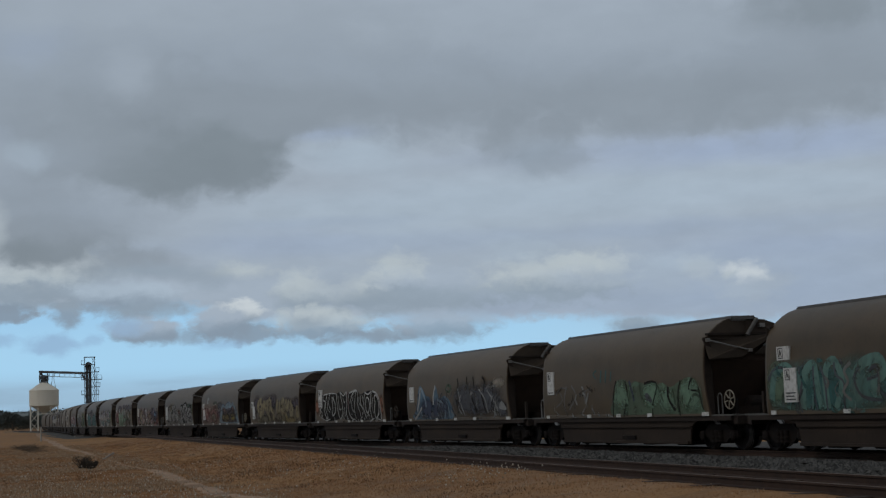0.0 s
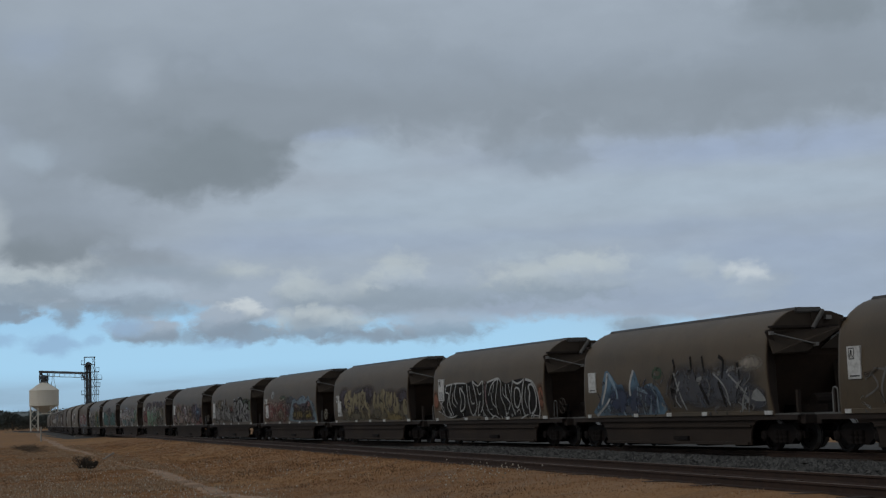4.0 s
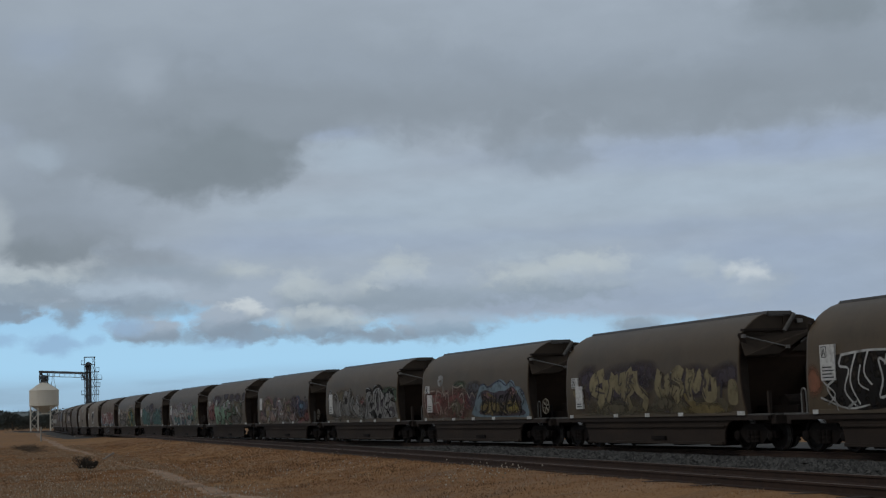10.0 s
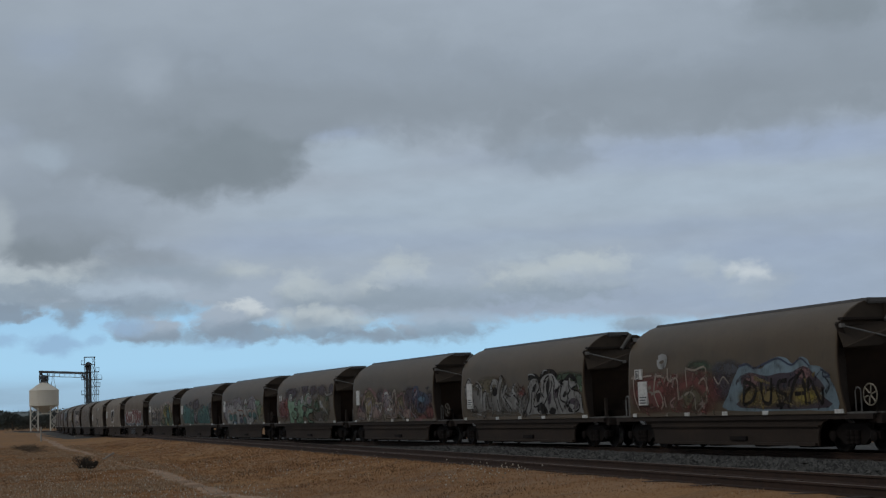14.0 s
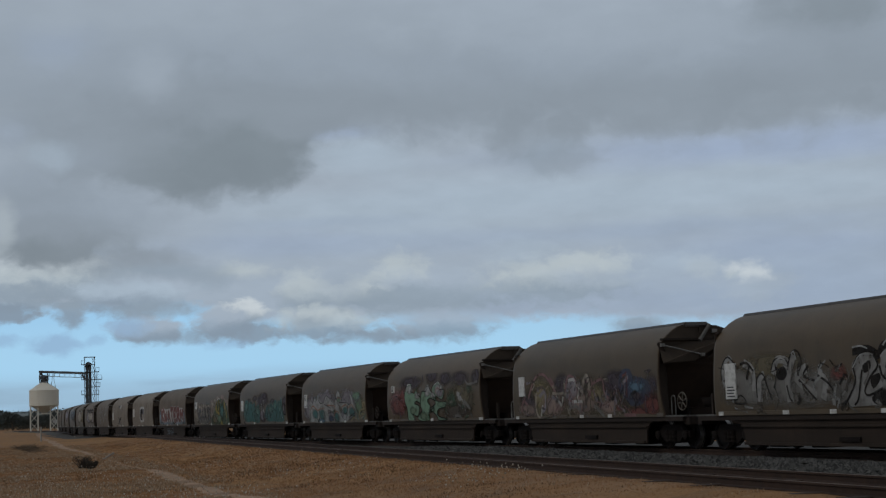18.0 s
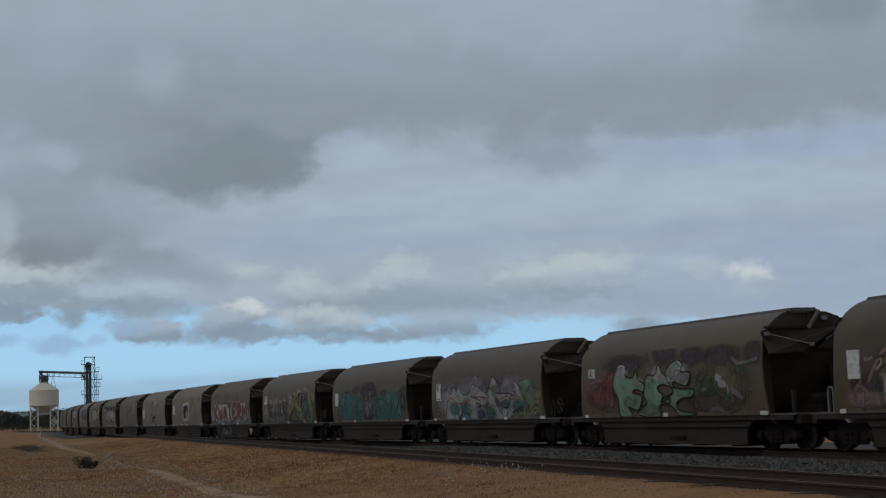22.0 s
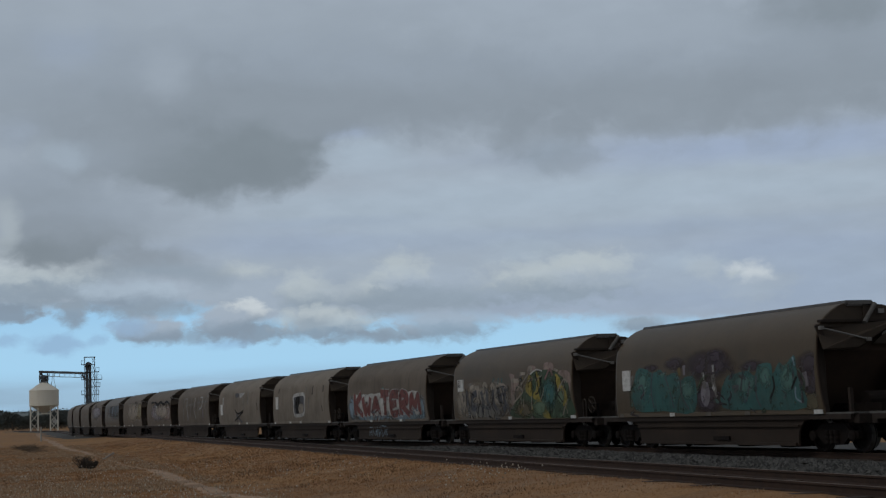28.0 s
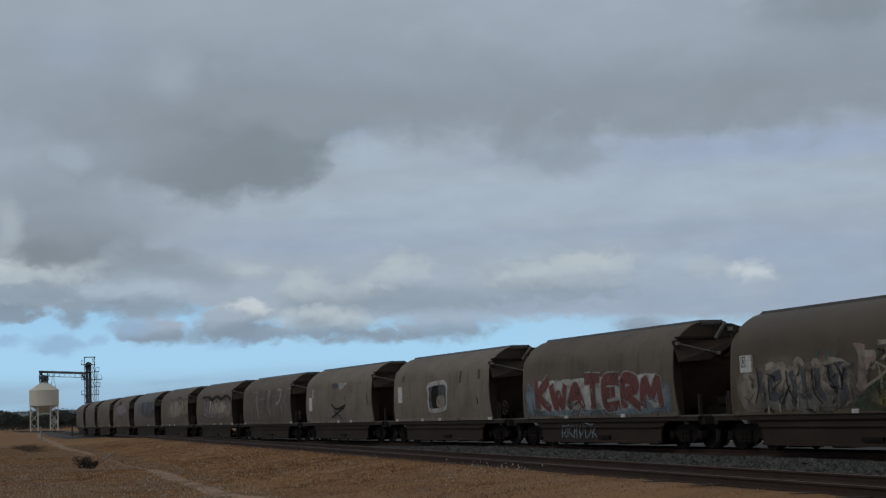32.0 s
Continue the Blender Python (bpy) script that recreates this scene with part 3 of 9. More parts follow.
def section():
    """Half outline of the hopper body, from the sill to the crest: (y, z)."""
    return [(half_width(z), z) for z in (1.06, 1.3, 1.55, 1.8, 2.05, 2.3, 2.6)] + [(1.47, 2.9), (1.455, 3.08), (1.42, 3.24), (1.35, 3.40), (1.24, 3.55), (1.08, 3.71), (0.88, 3.86), (0.66, 3.98), (0.44, 4.05), (0.0, 4.08)]


def full_section(inset=0.0):
    h = [(y - inset, z) for y, z in section()[:-1]]
    return [(-y, z) for y, z in h] + [(0, section()[-1][1] - inset)] + h[::-1]


def end_x(z):
    """The body's end edge leans out a little towards the sill."""
    return HALF + 0.16 * max(0.0, (2.6 - z) / 1.54) ** 1.4 - 0.06 * max(0.0, (z - 3.0))


def hopper_shell(bm):
    prof, inner = full_section(), full_section(0.05)
    cols = [-1.0, -0.985, -0.5, 0.0, 0.5, 0.985, 1.0]
    rings = []
    for c in cols:
        dent = 0.012 if abs(c) == 0.5 else 0.0
        rings.append([bm.verts.new((c * end_x(z), y * (1 - dent * 0.3), z)) for y, z in prof])
    for k in range(len(rings) - 1):
        for i in range(len(prof) - 1):
            bm.faces.new((rings[k][i], rings[k][i + 1], rings[k + 1][i + 1], rings[k + 1][i]))
    for s, ring in ((-1, rings[0]), (1, rings[-1])):
        r2 = [bm.verts.new((s * end_x(z), y, z)) for y, z in inner]
        r3 = [bm.verts.new((s * (end_x(z) - 0.7), y, z)) for y, z in inner]
        for p_, q_ in ((ring, r2), (r2, r3)):
            for i in range(len(prof) - 1):
                bm.faces.new((p_[i], p_[i + 1], q_[i + 1], q_[i]))


def plate(bm, pts, thick):
    """A flat plate through 3D points, with its thickness along x."""
    f = [bm.verts.new((x + thick, y, z)) for x, y, z in pts]
    g = [bm.verts.new((x, y, z)) for x, y, z in pts]
    bm.faces.new(f)
    bm.faces.new(g[::-1])
    n = len(pts)
    for i in range(n):
        j = (i + 1) % n
        bm.faces.new((f[i], g[i], g[j], f[j]))


def wagon_end(w, s):
    """Bulkhead, slope sheet, deflector plates, struts and braces at the end s (+1 leads)."""
    xb = s * (HALF - 0.16)
    arch = [(y, z) for y, z in full_section(0.05) if z > 2.85]
    bm = bmesh.new()
    top = [bm.verts.new((xb, y, z)) for y, z in arch]
    low = [bm.verts.new((xb, y, 2.75)) for y, z in arch]
    foot = [bm.verts.new((s * (HALF - 1.25), y, 1.12)) for y, z in arch]
    for i in range(len(arch) - 1):
        bm.faces.new((top[i], top[i + 1], low[i + 1], low[i]))
        bm.faces.new((low[i], low[i + 1], foot[i + 1], foot[i]))
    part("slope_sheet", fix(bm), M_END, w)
    # narrow end sheets that close the corners beside the slope
    for side_ in (-1, 1):
        bm = bmesh.new()
        rows = []
        for z, deep in ((1.10, 0.34), (1.5, 0.40), (2.0, 0.46), (2.5, 0.48), (2.85, 0.44)):
            y0 = side_ * (half_width(z) - 0.05)
            rows.append([bm.verts.new((s * (end_x(z) - e), y0 - side_ * d, z)) for d, e in ((0.0, 0.06), (deep * 0.6, 0.12), (deep, 0.34))])
        for i in range(len(rows) - 1):
            for j in range(2):
                bm.faces.new((rows[i][j], rows[i][j + 1], rows[i + 1][j + 1], rows[i + 1][j]))
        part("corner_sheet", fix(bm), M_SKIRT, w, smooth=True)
    # the hood's upright face fills the arch under the roof
    bm = bmesh.new()
    face = [(s * (end_x(z) + 0.03), y, z) for y, z in full_section(0.02) if z > 3.35]
    vs = [bm.verts.new(c) for c in face]
    vs2 = [bm.verts.new((c[0] - s * 0.03, c[1], c[2])) for c in face]
    bm.faces.new(vs)
    bm.faces.new(vs2[::-1])
    for i in range(len(vs)):
        j = (i + 1) % len(vs)
        bm.faces.new((vs[i], vs2[i], vs2[j], vs[j]))
    part("hood_face", fix(bm), M_HOOD, w)
    # deflector: a folded plate that hangs lower on the walkway side
    xo, xi = s * (HALF + 0.24), s * (HALF - 0.10)
    bm = bmesh.new()
    a_ = [(xi, -s * 1.40, 3.48), (xi, s * 1.05, 3.66), (xo, s * 1.05, 3.56), (xo, -s * 0.26, 2.84), (xo, -s * 1.40, 2.80)]
    vs = [bm.verts.new(c) for c in a_]
    vs2 = [bm.verts.new((c[0] - s * 0.03, c[1], c[2] - 0.035)) for c in a_]
    bm.faces.new((vs[0], vs[1], vs[2], vs[3], vs[4]))
    bm.faces.new(vs2[::-1])
    for i in range(5):
        j = (i + 1) % 5
        bm.faces.new((vs[i], vs2[i], vs2[j], vs[j]))
    part("deflector_plate", fix(bm), M_HOOD, w)
    bm = bmesh.new()
    plate(bm, [(xi + s * 0.1, s * 0.35, 2.92), (xi + s * 0.1, s * 1.40, 2.92), (xi + s * 0.1, s * 1.40, 3.5), (xi + s * 0.1, s * 1.1, 3.5)], s * 0.03)
    part("deflector_wing", fix(bm), M_HOOD, w)
    bm = bmesh.new()
    box(bm, min(xi, xi + s * 0.20), max(xi, xi + s * 0.20), -1.32, 1.30, 3.53, 3.60)
    part("end_beam", fix(bm), M_SILL, w)
    bm = bmesh.new()
    beam(bm, (s * (HALF + 0.0), -s * 1.41, 3.46), (s * (HALF + 0.05), -s * 1.20, 2.90), 0.05, 0.16)
    part("corner_gusset", fix(bm), M_SILL, w)
    bm = bmesh.new()
    rod(bm, (s * (HALF + 0.12), -s * 1.36, 3.38), (s * (HALF + 0.30), s * 0.02, 3.04), 0.022)
    for c in ((s * (HALF + 0.12), -s * 1.36, 3.38), (s * (HALF + 0.30), s * 0.02, 3.04)):
        box(bm, c[0] - 0.05, c[0] + 0.05, c[1] - 0.06, c[1] + 0.06, c[2] - 0.05, c[2] + 0.05)
    part("tie_rod", fix(bm), M_BAR, w, "pale steel tie rod")
    if s > 0:
        bm = bmesh.new()
        rod(bm, (s * (HALF + 0.10), s * 0.45, 4.02), (s * (HALF + 0.22), -s * 0.02, 3.50), 0.065, 10)
        part("roof_strut", fix(bm), M_GREYED, w, "greyish hatch strut tube")
        bm = bmesh.new()
        plate(bm, [(HALF - 0.02, 0.10, 4.035), (HALF - 0.02, 0.75, 4.00), (HALF - 0.02, 1.20, 3.86), (HALF - 0.02, 1.30, 3.50), (HALF - 0.02, 0.10, 3.55)], 0.04)
        part("hood_wing", fix(bm), M_HOOD, w)
    bm = bmesh.new()
    rod(bm, (s * (HALF + 0.05), s * 0.65, 3.18), (s * (HALF + 0.05), s * 1.25, 3.52), 0.03)
    part("tie_rod", fix(bm), M_BAR, w)
    bm = bmesh.new()
    box(bm, s * (HALF + 0.06) - 0.07, s * (HALF + 0.06) + 0.07, s * 0.62 - 0.1, s * 0.62 + 0.1, 3.76, 3.88)
    part("lamp_bracket", fix(bm), M_BAR, w)
    # centre sill carried up to the slope sheet, and dark gear under it
    bm = bmesh.new()
    box(bm, min(s * 4.2, s * 6.9), max(s * 4.2, s * 6.9), -0.22, 0.22, 1.04, 1.32)
    part("end_stool", fix(bm), M_DARK, w)
    bm = bmesh.new()
    lathe(bm, [(0.2, -0.45), (0.23, -0.40), (0.23, 0.40), (0.2, 0.45)], 14, "y", Matrix.Translation((s * 5.9, 0.45, 1.42)))
    part("air_tank", fix(bm), M_DARK, w)
    bm = bmesh.new()
    plate(bm, [(s * 7.0, -1.25, 1.062), (s * 7.0, 1.25, 1.062), (s * 7.0, 1.25, 1.10), (s * 7.0, -1.25, 1.10)], s * 0.35)
    box(bm, min(s * 5.7, s * 7.3), max(s * 5.7, s * 7.3), -1.40, -0.9, 1.06, 1.10)
    part("end_platform", fix(bm), M_GREYED, w)
    bm = bmesh.new()
    pts = [(s * 7.34, 0.35, 0.90), (s * 7.50, 0.42, 0.70), (s * 7.58, 0.40, 0.45), (s * 7.64, 0.36, 0.40)]
    for p_, q_ in zip(pts, pts[1:]):
        rod(bm, p_, q_, 0.025, 6)
    part("air_hose", fix(bm), M_DARK, w)


def hoop(bm, x0, x1, y, z0, z1, r):
    """A bent grab rail: up, over in a half circle, and down."""
    c, rad = (x0 + x1) / 2, abs(x1 - x0) / 2
    pts = [(x0, y, z0), (x0, y, z1 - rad)] + [(c - (x1 - x0) / 2 * math.cos(math.pi * i / 6), y, z1 - rad + rad * math.sin(math.pi * i / 6)) for i in range(1, 6)] + [(x1, y, z1 - rad), (x1, y, z0)]
    for p_, q_ in zip(pts, pts[1:]):
        rod(bm, p_, q_, r, 6)


def brake_wheel(w):
    bm = bmesh.new()
    c, y, r = (6.86, 1.54), -1.22, 0.28
    turn = Matrix.Translation((c[0], y, c[1])) @ Matrix.Rotation(radians(1), 4, "Z") @ Matrix.Translation((-c[0], -y, -c[1]))
    ring = [(c[0] + r * math.cos(i * math.pi / 12), y, c[1] + r * math.sin(i * math.pi / 12)) for i in range(24)]
    for i in range(24):
        rod(bm, ring[i], ring[(i + 1) % 24], 0.019, 6)
    for k in range(6):
        g = k * math.pi / 3 + 0.3
        rod(bm, (c[0], y, c[1]), (c[0] + r * math.cos(g), y, c[1] + r * math.sin(g)), 0.02, 6)
    bm.transform(turn)
    part("brake_wheel", fix(bm), M_CREAM, w, "cream spoked handbrake wheel")
    bm = bmesh.new()
    rod(bm, (c[0], y - 0.03, c[1]), (c[0] - 0.08, y + 0.3, c[1]), 0.04)
    rod(bm, (c[0] - 0.08, y + 0.28, c[1] + 0.05), (c[0] - 0.08, y + 0.28, 1.06), 0.05)
    part("brake_column", fix(bm), M_DARK, w)
    bm = bmesh.new()
    hoop(bm, 6.38, 6.62, -1.33, 1.08, 1.74, 0.02)
    part("grab_rail", fix(bm), M_GREYED, w)


def end_posts(w, s, rail_):
    bm = bmesh.new()
    box(bm, s * 6.75 - 0.05, s * 6.75 + 0.05, -1.12, -1.02, 1.08, 1.75)
    part("end_post", fix(bm), M_SILL, w)
    if rail_:
        bm = bmesh.new()
        hoop(bm, s * 6.22, s * 6.46, -1.36, 1.08, 1.78, 0.022)
        part("grab_rail", fix(bm), M_BAR, w, "pale bent grab rail")


def wheelset_mesh(parent):
    bm = bmesh.new()
    for y in (-0.75, 0.75):
        s = 1 if y > 0 else -1
        lathe(bm, [(0.10, y + s * 0.09), (0.16, y + s * 0.09), (0.17, y + s * 0.03), (0.36, y + s * 0.02), (0.38, y + s * 0.065), (0.455, y + s * 0.065), (0.46, y - s * 0.06), (0.485, y - s * 0.07), (0.485, y - s * 0.09), (0.38, y - s * 0.09), (0.36, y - s * 0.02), (0.10, y - s * 0.05)], 32, "y")
    lathe(bm, [(0.085, -1.0), (0.085, 1.0)], 10, "y")
    for k in range(3):
        c, s_ = math.cos(k * 2.1), math.sin(k * 2.1)
        for y in (-0.79, 0.79):
            box(bm, 0.2 * c - 0.03, 0.2 * c + 0.03, y - 0.02, y + 0.02, 0.2 * s_ - 0.03, 0.2 * s_ + 0.03)
    fix(bm)
    ob = part("wheelset", bm, M_WHEEL, parent)
    ob.data.materials.append(M_TREAD)
    for f in ob.data.polygons:
        rr = math.hypot(f.center.x, f.center.z)
        if rr > 0.43 and abs(f.normal.y) < 0.6:
            f.material_index = 1
    return ob


def bogie(parent, x):
    bm = bmesh.new()
    box(bm, -0.22, 0.22, -1.05, 1.05, 0.42, 0.74)
    box(bm, -0.5, 0.5, -0.4, 0.4, 0.62, 0.80)
    frame_ = part("bogie", fix(bm), M_DARK, parent)
    frame_.location = (x, 0, 0)
    for y in (-1.0, 1.0):
        bm = bmesh.new()
        out = [(-1.12, 0.40), (-1.12, 0.58), (-0.75, 0.62), (-0.5, 0.80), (0.5, 0.80), (0.75, 0.62), (1.12, 0.58), (1.12, 0.40), (0.68, 0.42), (0.45, 0.24), (-0.45, 0.24), (-0.68, 0.42)]
        p_ = [bm.verts.new((px, y - 0.07, pz)) for px, pz in out]
        q_ = [bm.verts.new((px, y + 0.07, pz)) for px, pz in out]
        bm.faces.new(p_)
        bm.faces.new(q_[::-1])
        for i in range(len(out)):
            j = (i + 1) % len(out)
            bm.faces.new((p_[i], q_[i], q_[j], p_[j]))
        part("side_frame", fix(bm), M_DARK, frame_)
        for bx in (-0.89, 0.89):
            bm = bmesh.new()
            lathe(bm, [(0.15, y - 0.1), (0.15, y + 0.12 * y), (0.08, y + 0.15 * y)], 14, "y", Matrix.Translation((bx, 0, 0.46)))
            part("axle_box", fix(bm), M_DARK, frame_)
        for k in range(3):
            bm = bmesh.new()
            lathe(bm, [(0.09, 0.27), (0.075, 0.33), (0.09, 0.40), (0.075, 0.46), (0.09, 0.52), (0.09, 0.62)], 10, "z", Matrix.Translation((-0.2 + 0.2 * k, y * 1.1, 0)))
            part("spring", fix(bm), M_DARK, frame_)
    for bx in (-0.89, 0.89):
        ws = wheelset_mesh(frame_)
        ws.location = (bx, 0, 0.485)
    return frame_


def skirt(w, y):
    """Hopper skirt between the bogies, cut away in a curve round the wheels."""
    bm = bmesh.new()
    arch = [(5.60, 0.93), (5.15, 0.92), (4.90, 0.86), (4.74, 0.74), (4.64, 0.58), (4.60, 0.40), (4.60, 0.20)]
    out = [(-x, z) for x, z in arch] + arch[::-1]
    p_ = [bm.verts.new((px, y * 1.33, pz)) for px, pz in out]
    q_ = [bm.verts.new((px, y * 1.27, pz)) for px, pz in out]
    bm.faces.new(p_)
    bm.faces.new(q_[::-1])
    for i in range(len(out)):
        j = (i + 1) % len(out)
        bm.faces.new((p_[i], q_[i], q_[j], p_[j]))
    sk = part("hopper_skirt", fix(bm), M_SKIRT, w)
    for z0, z1, d in ((0.72, 0.77, 1.36), (0.20, 0.28, 1.37)):
        bm = bmesh.new()
        box(bm, -4.55 if z0 < 0.5 else -4.7, 4.55 if z0 < 0.5 else 4.7, y * d - 0.035, y * d + 0.035, z0, z1)
        part("skirt_rib", fix(bm), M_SKIRT, sk)


def build_wagon(odd):
    """One hopper wagon: local +X is the way of travel, z = 0 the railhead."""
    w = new("grain_hopper_wagon")
    bm = bmesh.new()
    hopper_shell(bm)
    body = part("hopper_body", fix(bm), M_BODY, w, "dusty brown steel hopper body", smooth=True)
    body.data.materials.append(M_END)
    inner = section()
    # end lips and inner faces take the end colour with its painted-in shade
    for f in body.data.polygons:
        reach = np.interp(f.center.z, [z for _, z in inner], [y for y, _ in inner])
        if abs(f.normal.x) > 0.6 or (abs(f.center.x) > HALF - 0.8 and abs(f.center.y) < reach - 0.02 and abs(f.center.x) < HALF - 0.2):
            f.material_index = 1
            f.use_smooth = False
    bm = bmesh.new()
    box(bm, -HALF + 0.10, HALF + 0.06, -0.45, 0.45, 3.97, 4.125)
    bmesh.ops.bevel(bm, geom=bm.edges[:], offset=0.04, segments=2, affect="EDGES")
    part("roof_hatch", fix(bm), M_HATCH, w, "long grey roof loading hatch")
    bm = bmesh.new()
    box(bm, -FRAME, FRAME, -0.32, 0.32, 0.78, 1.04)
    part("underframe", fix(bm), M_SILL, w)
    for s in (-1, 1):
        bm = bmesh.new()
        box(bm, s * FRAME - 0.12, s * FRAME + 0.12, -1.30, 1.30, 0.80, 1.06)
        bmesh.ops.bevel(bm, geom=bm.edges[:], offset=0.015, segments=1, affect="EDGES")
        part("headstock", fix(bm), M_SILL, w)
        wagon_end(w, s)
        bm = bmesh.new()
        lathe(bm, [(0.09, 0), (0.09, 0.28), (0.14, 0.28), (0.14, 0.385)], 8, "z", Matrix.Translation((s * FRAME, 0, 0.90)) @ Matrix.Rotation(s * math.pi / 2, 4, "Y"))
        part("coupler", fix(bm), M_DARK, w)
        bogie(w, s * BOGIE)
    for y in (-1, 1):
        bm = bmesh.new()
        box(bm, -FRAME + 0.1, FRAME - 0.1, y * 1.34 - 0.06, y * 1.34 + 0.06, 0.92, 1.06)
        part("side_sill", fix(bm), M_SILL, w)
        bm = bmesh.new()
        box(bm, -HALF + 0.02, HALF - 0.02, y * 1.425 - 0.018, y * 1.425 + 0.018, 1.062, 1.19)
        bmesh.ops.bevel(bm, geom=bm.edges[:], offset=0.006, segments=1, affect="EDGES")
        part("sill_strip", fix(bm), M_BODY, w)
        skirt(w, y)
    for k in range(4):
        bm = bmesh.new()
        x = (-3.6, -1.5, 1.1, 3.4)[k]
        box(bm, x - 0.34, x + 0.34, -0.95, 0.95, 0.13, 0.30)
        bmesh.ops.bevel(bm, geom=bm.edges[:], offset=0.03, segments=1, affect="EDGES")
        part("discharge_gate", fix(bm), M_DARK, w)
    bm = bmesh.new()
    box(bm, 0.15, 1.05, -1.40, -1.30, 0.33, 0.45)
    part("gate_box", fix(bm), M_DARK, w)
    for x, ww in ((-5.68, 0.26), (-2.20, 0.30), (0.05, 0.30), (2.25, 0.30), (5.80, 0.40)):
        bm = bmesh.new()
        box(bm, x - ww / 2, x + ww / 2, -1.462, -1.446, 1.070, 1.182)
        part("reflector", fix(bm), M_PLATE, w, "white reflector plate")
    if odd:
        brake_wheel(w)
        end_posts(w, -1, True)
    else:
        end_posts(w, 1, False)
        end_posts(w, -1, False)
    return tagged(w, "brown covered grain hopper wagon with painted tags", "wagon", "wagons of the grain train")


even_wagon, odd_wagon = build_wagon(False), build_wagon(True)
wagons = [even_wagon, odd_wagon]
for k in range(2, 23):
    wagons.append(copy_thing(odd_wagon if k % 2 else even_wagon, Matrix.Identity(4)))


# ---------------------------------------------------------------- painted tags on the wagon sides
PAINT = {
    "teal": (0.085, 0.19, 0.165), "deep_teal": (0.035, 0.125, 0.118), "verdigris": (0.115, 0.225, 0.19), "green": (0.13, 0.20, 0.125), "sage": (0.100, 0.150, 0.095), "mint": (0.18, 0.30, 0.20), "forest": (0.035, 0.070, 0.036),
    "ice": (0.23, 0.31, 0.37), "sky": (0.10, 0.18, 0.25), "powder": (0.18, 0.25, 0.29), "navy": (0.032, 0.044, 0.082), "slate": (0.066, 0.070, 0.084), "black": (0.032, 0.030, 0.030),
    "white": (0.52, 0.51, 0.48), "silver": (0.34, 0.34, 0.325), "pewter": (0.275, 0.268, 0.255), "ash": (0.18, 0.172, 0.158), "moss": (0.115, 0.095, 0.055), "tan": (0.27, 0.22, 0.115), "ochre": (0.20, 0.145, 0.05), "yellow": (0.34, 0.26, 0.045),
    "red": (0.17, 0.046, 0.040), "orange": (0.26, 0.10, 0.052), "pink": (0.24, 0.125, 0.125), "plum": (0.050, 0.036, 0.050), "lilac": (0.24, 0.215, 0.24), "cream": (0.33, 0.285, 0.23), "rose": (0.30, 0.215, 0.185), "brown": (0.065, 0.050, 0.038),
}
PAINT_MAT = {k: mat("spray_paint_" + k, tuple(0.92 * v + 0.1 * d for v, d in zip(c, (0.085, 0.066, 0.048))), 0.7, 0.0, [((0.055, 0.044, 0.033), 0.9, 0.42, 0.75, 0.55, (1, 1, 0.6)), ((0.048, 0.039, 0.030), 5.0, 0.52, 0.80, 0.5, (1.6, 1, 0.4)), (tuple(0.6 * v for v in c), 2.6, 0.50, 0.66, 0.5)], 0.05, 30) for k, c in PAINT.items()}

PAINT_MAT["black"] = mat("spray_paint_black", (0.014, 0.012, 0.011), 0.8, 0.0, [((0.040, 0.033, 0.027), 1.1, 0.48, 0.75, 0.7), ((0.03, 0.026, 0.022), 7.0, 0.5, 0.75, 0.5, (1.6, 1, 0.4))], 0.05, 30, spec=0.12)



def weather(m, attribute="", most=0.97, least=0.50):
    """Lets the wagon's own paint show where the spray has worn thin."""
    nt = m.node_tree
    N, Lk = nt.nodes.new, nt.links.new
    nz = N("ShaderNodeTexNoise")
    nz.inputs["Scale"].default_value, nz.inputs["Detail"].default_value = 3.5, 7
    Lk(N("ShaderNodeTexCoord").outputs["Object"], nz.inputs["Vector"])
    keep = N("ShaderNodeMapRange")
    keep.inputs["From Min"].default_value, keep.inputs["From Max"].default_value = 0.50, 0.72
    keep.inputs["To Min"].default_value, keep.inputs["To Max"].default_value = most, least
    Lk(nz.outputs["Fac"], keep.inputs["Value"])
    fac = keep.outputs[0]
    if attribute:
        at = N("ShaderNodeAttribute")
        at.attribute_name = attribute
        mu = N("ShaderNodeMath")
        mu.operation = "MULTIPLY"
        Lk(at.outputs["Fac"], mu.inputs[0])
        Lk(fac, mu.inputs[1])
        fac = mu.outputs[0]
    mx, tr = N("ShaderNodeMixShader"), N("ShaderNodeBsdfTransparent")
    Lk(fac, mx.inputs[0])
    Lk(tr.outputs[0], mx.inputs[1])
    Lk(nt.nodes["Principled BSDF"].outputs[0], mx.inputs[2])
    Lk(mx.outputs[0], nt.nodes["Material Output"].inputs["Surface"])
    return m


PAINT_MIST, PAINT_MIX = {}, {}
for k, m in PAINT_MAT.items():
    PAINT_MIST[k] = m.copy()
    PAINT_MIST[k].name = "spray_mist_" + k
    weather(PAINT_MIST[k], "cover")
    PAINT_MIX[k] = m.copy()
    PAINT_MIX[k].name = "thin_spray_" + k
    weather(PAINT_MIX[k], "", 0.75, 0.05)
    weather(m)

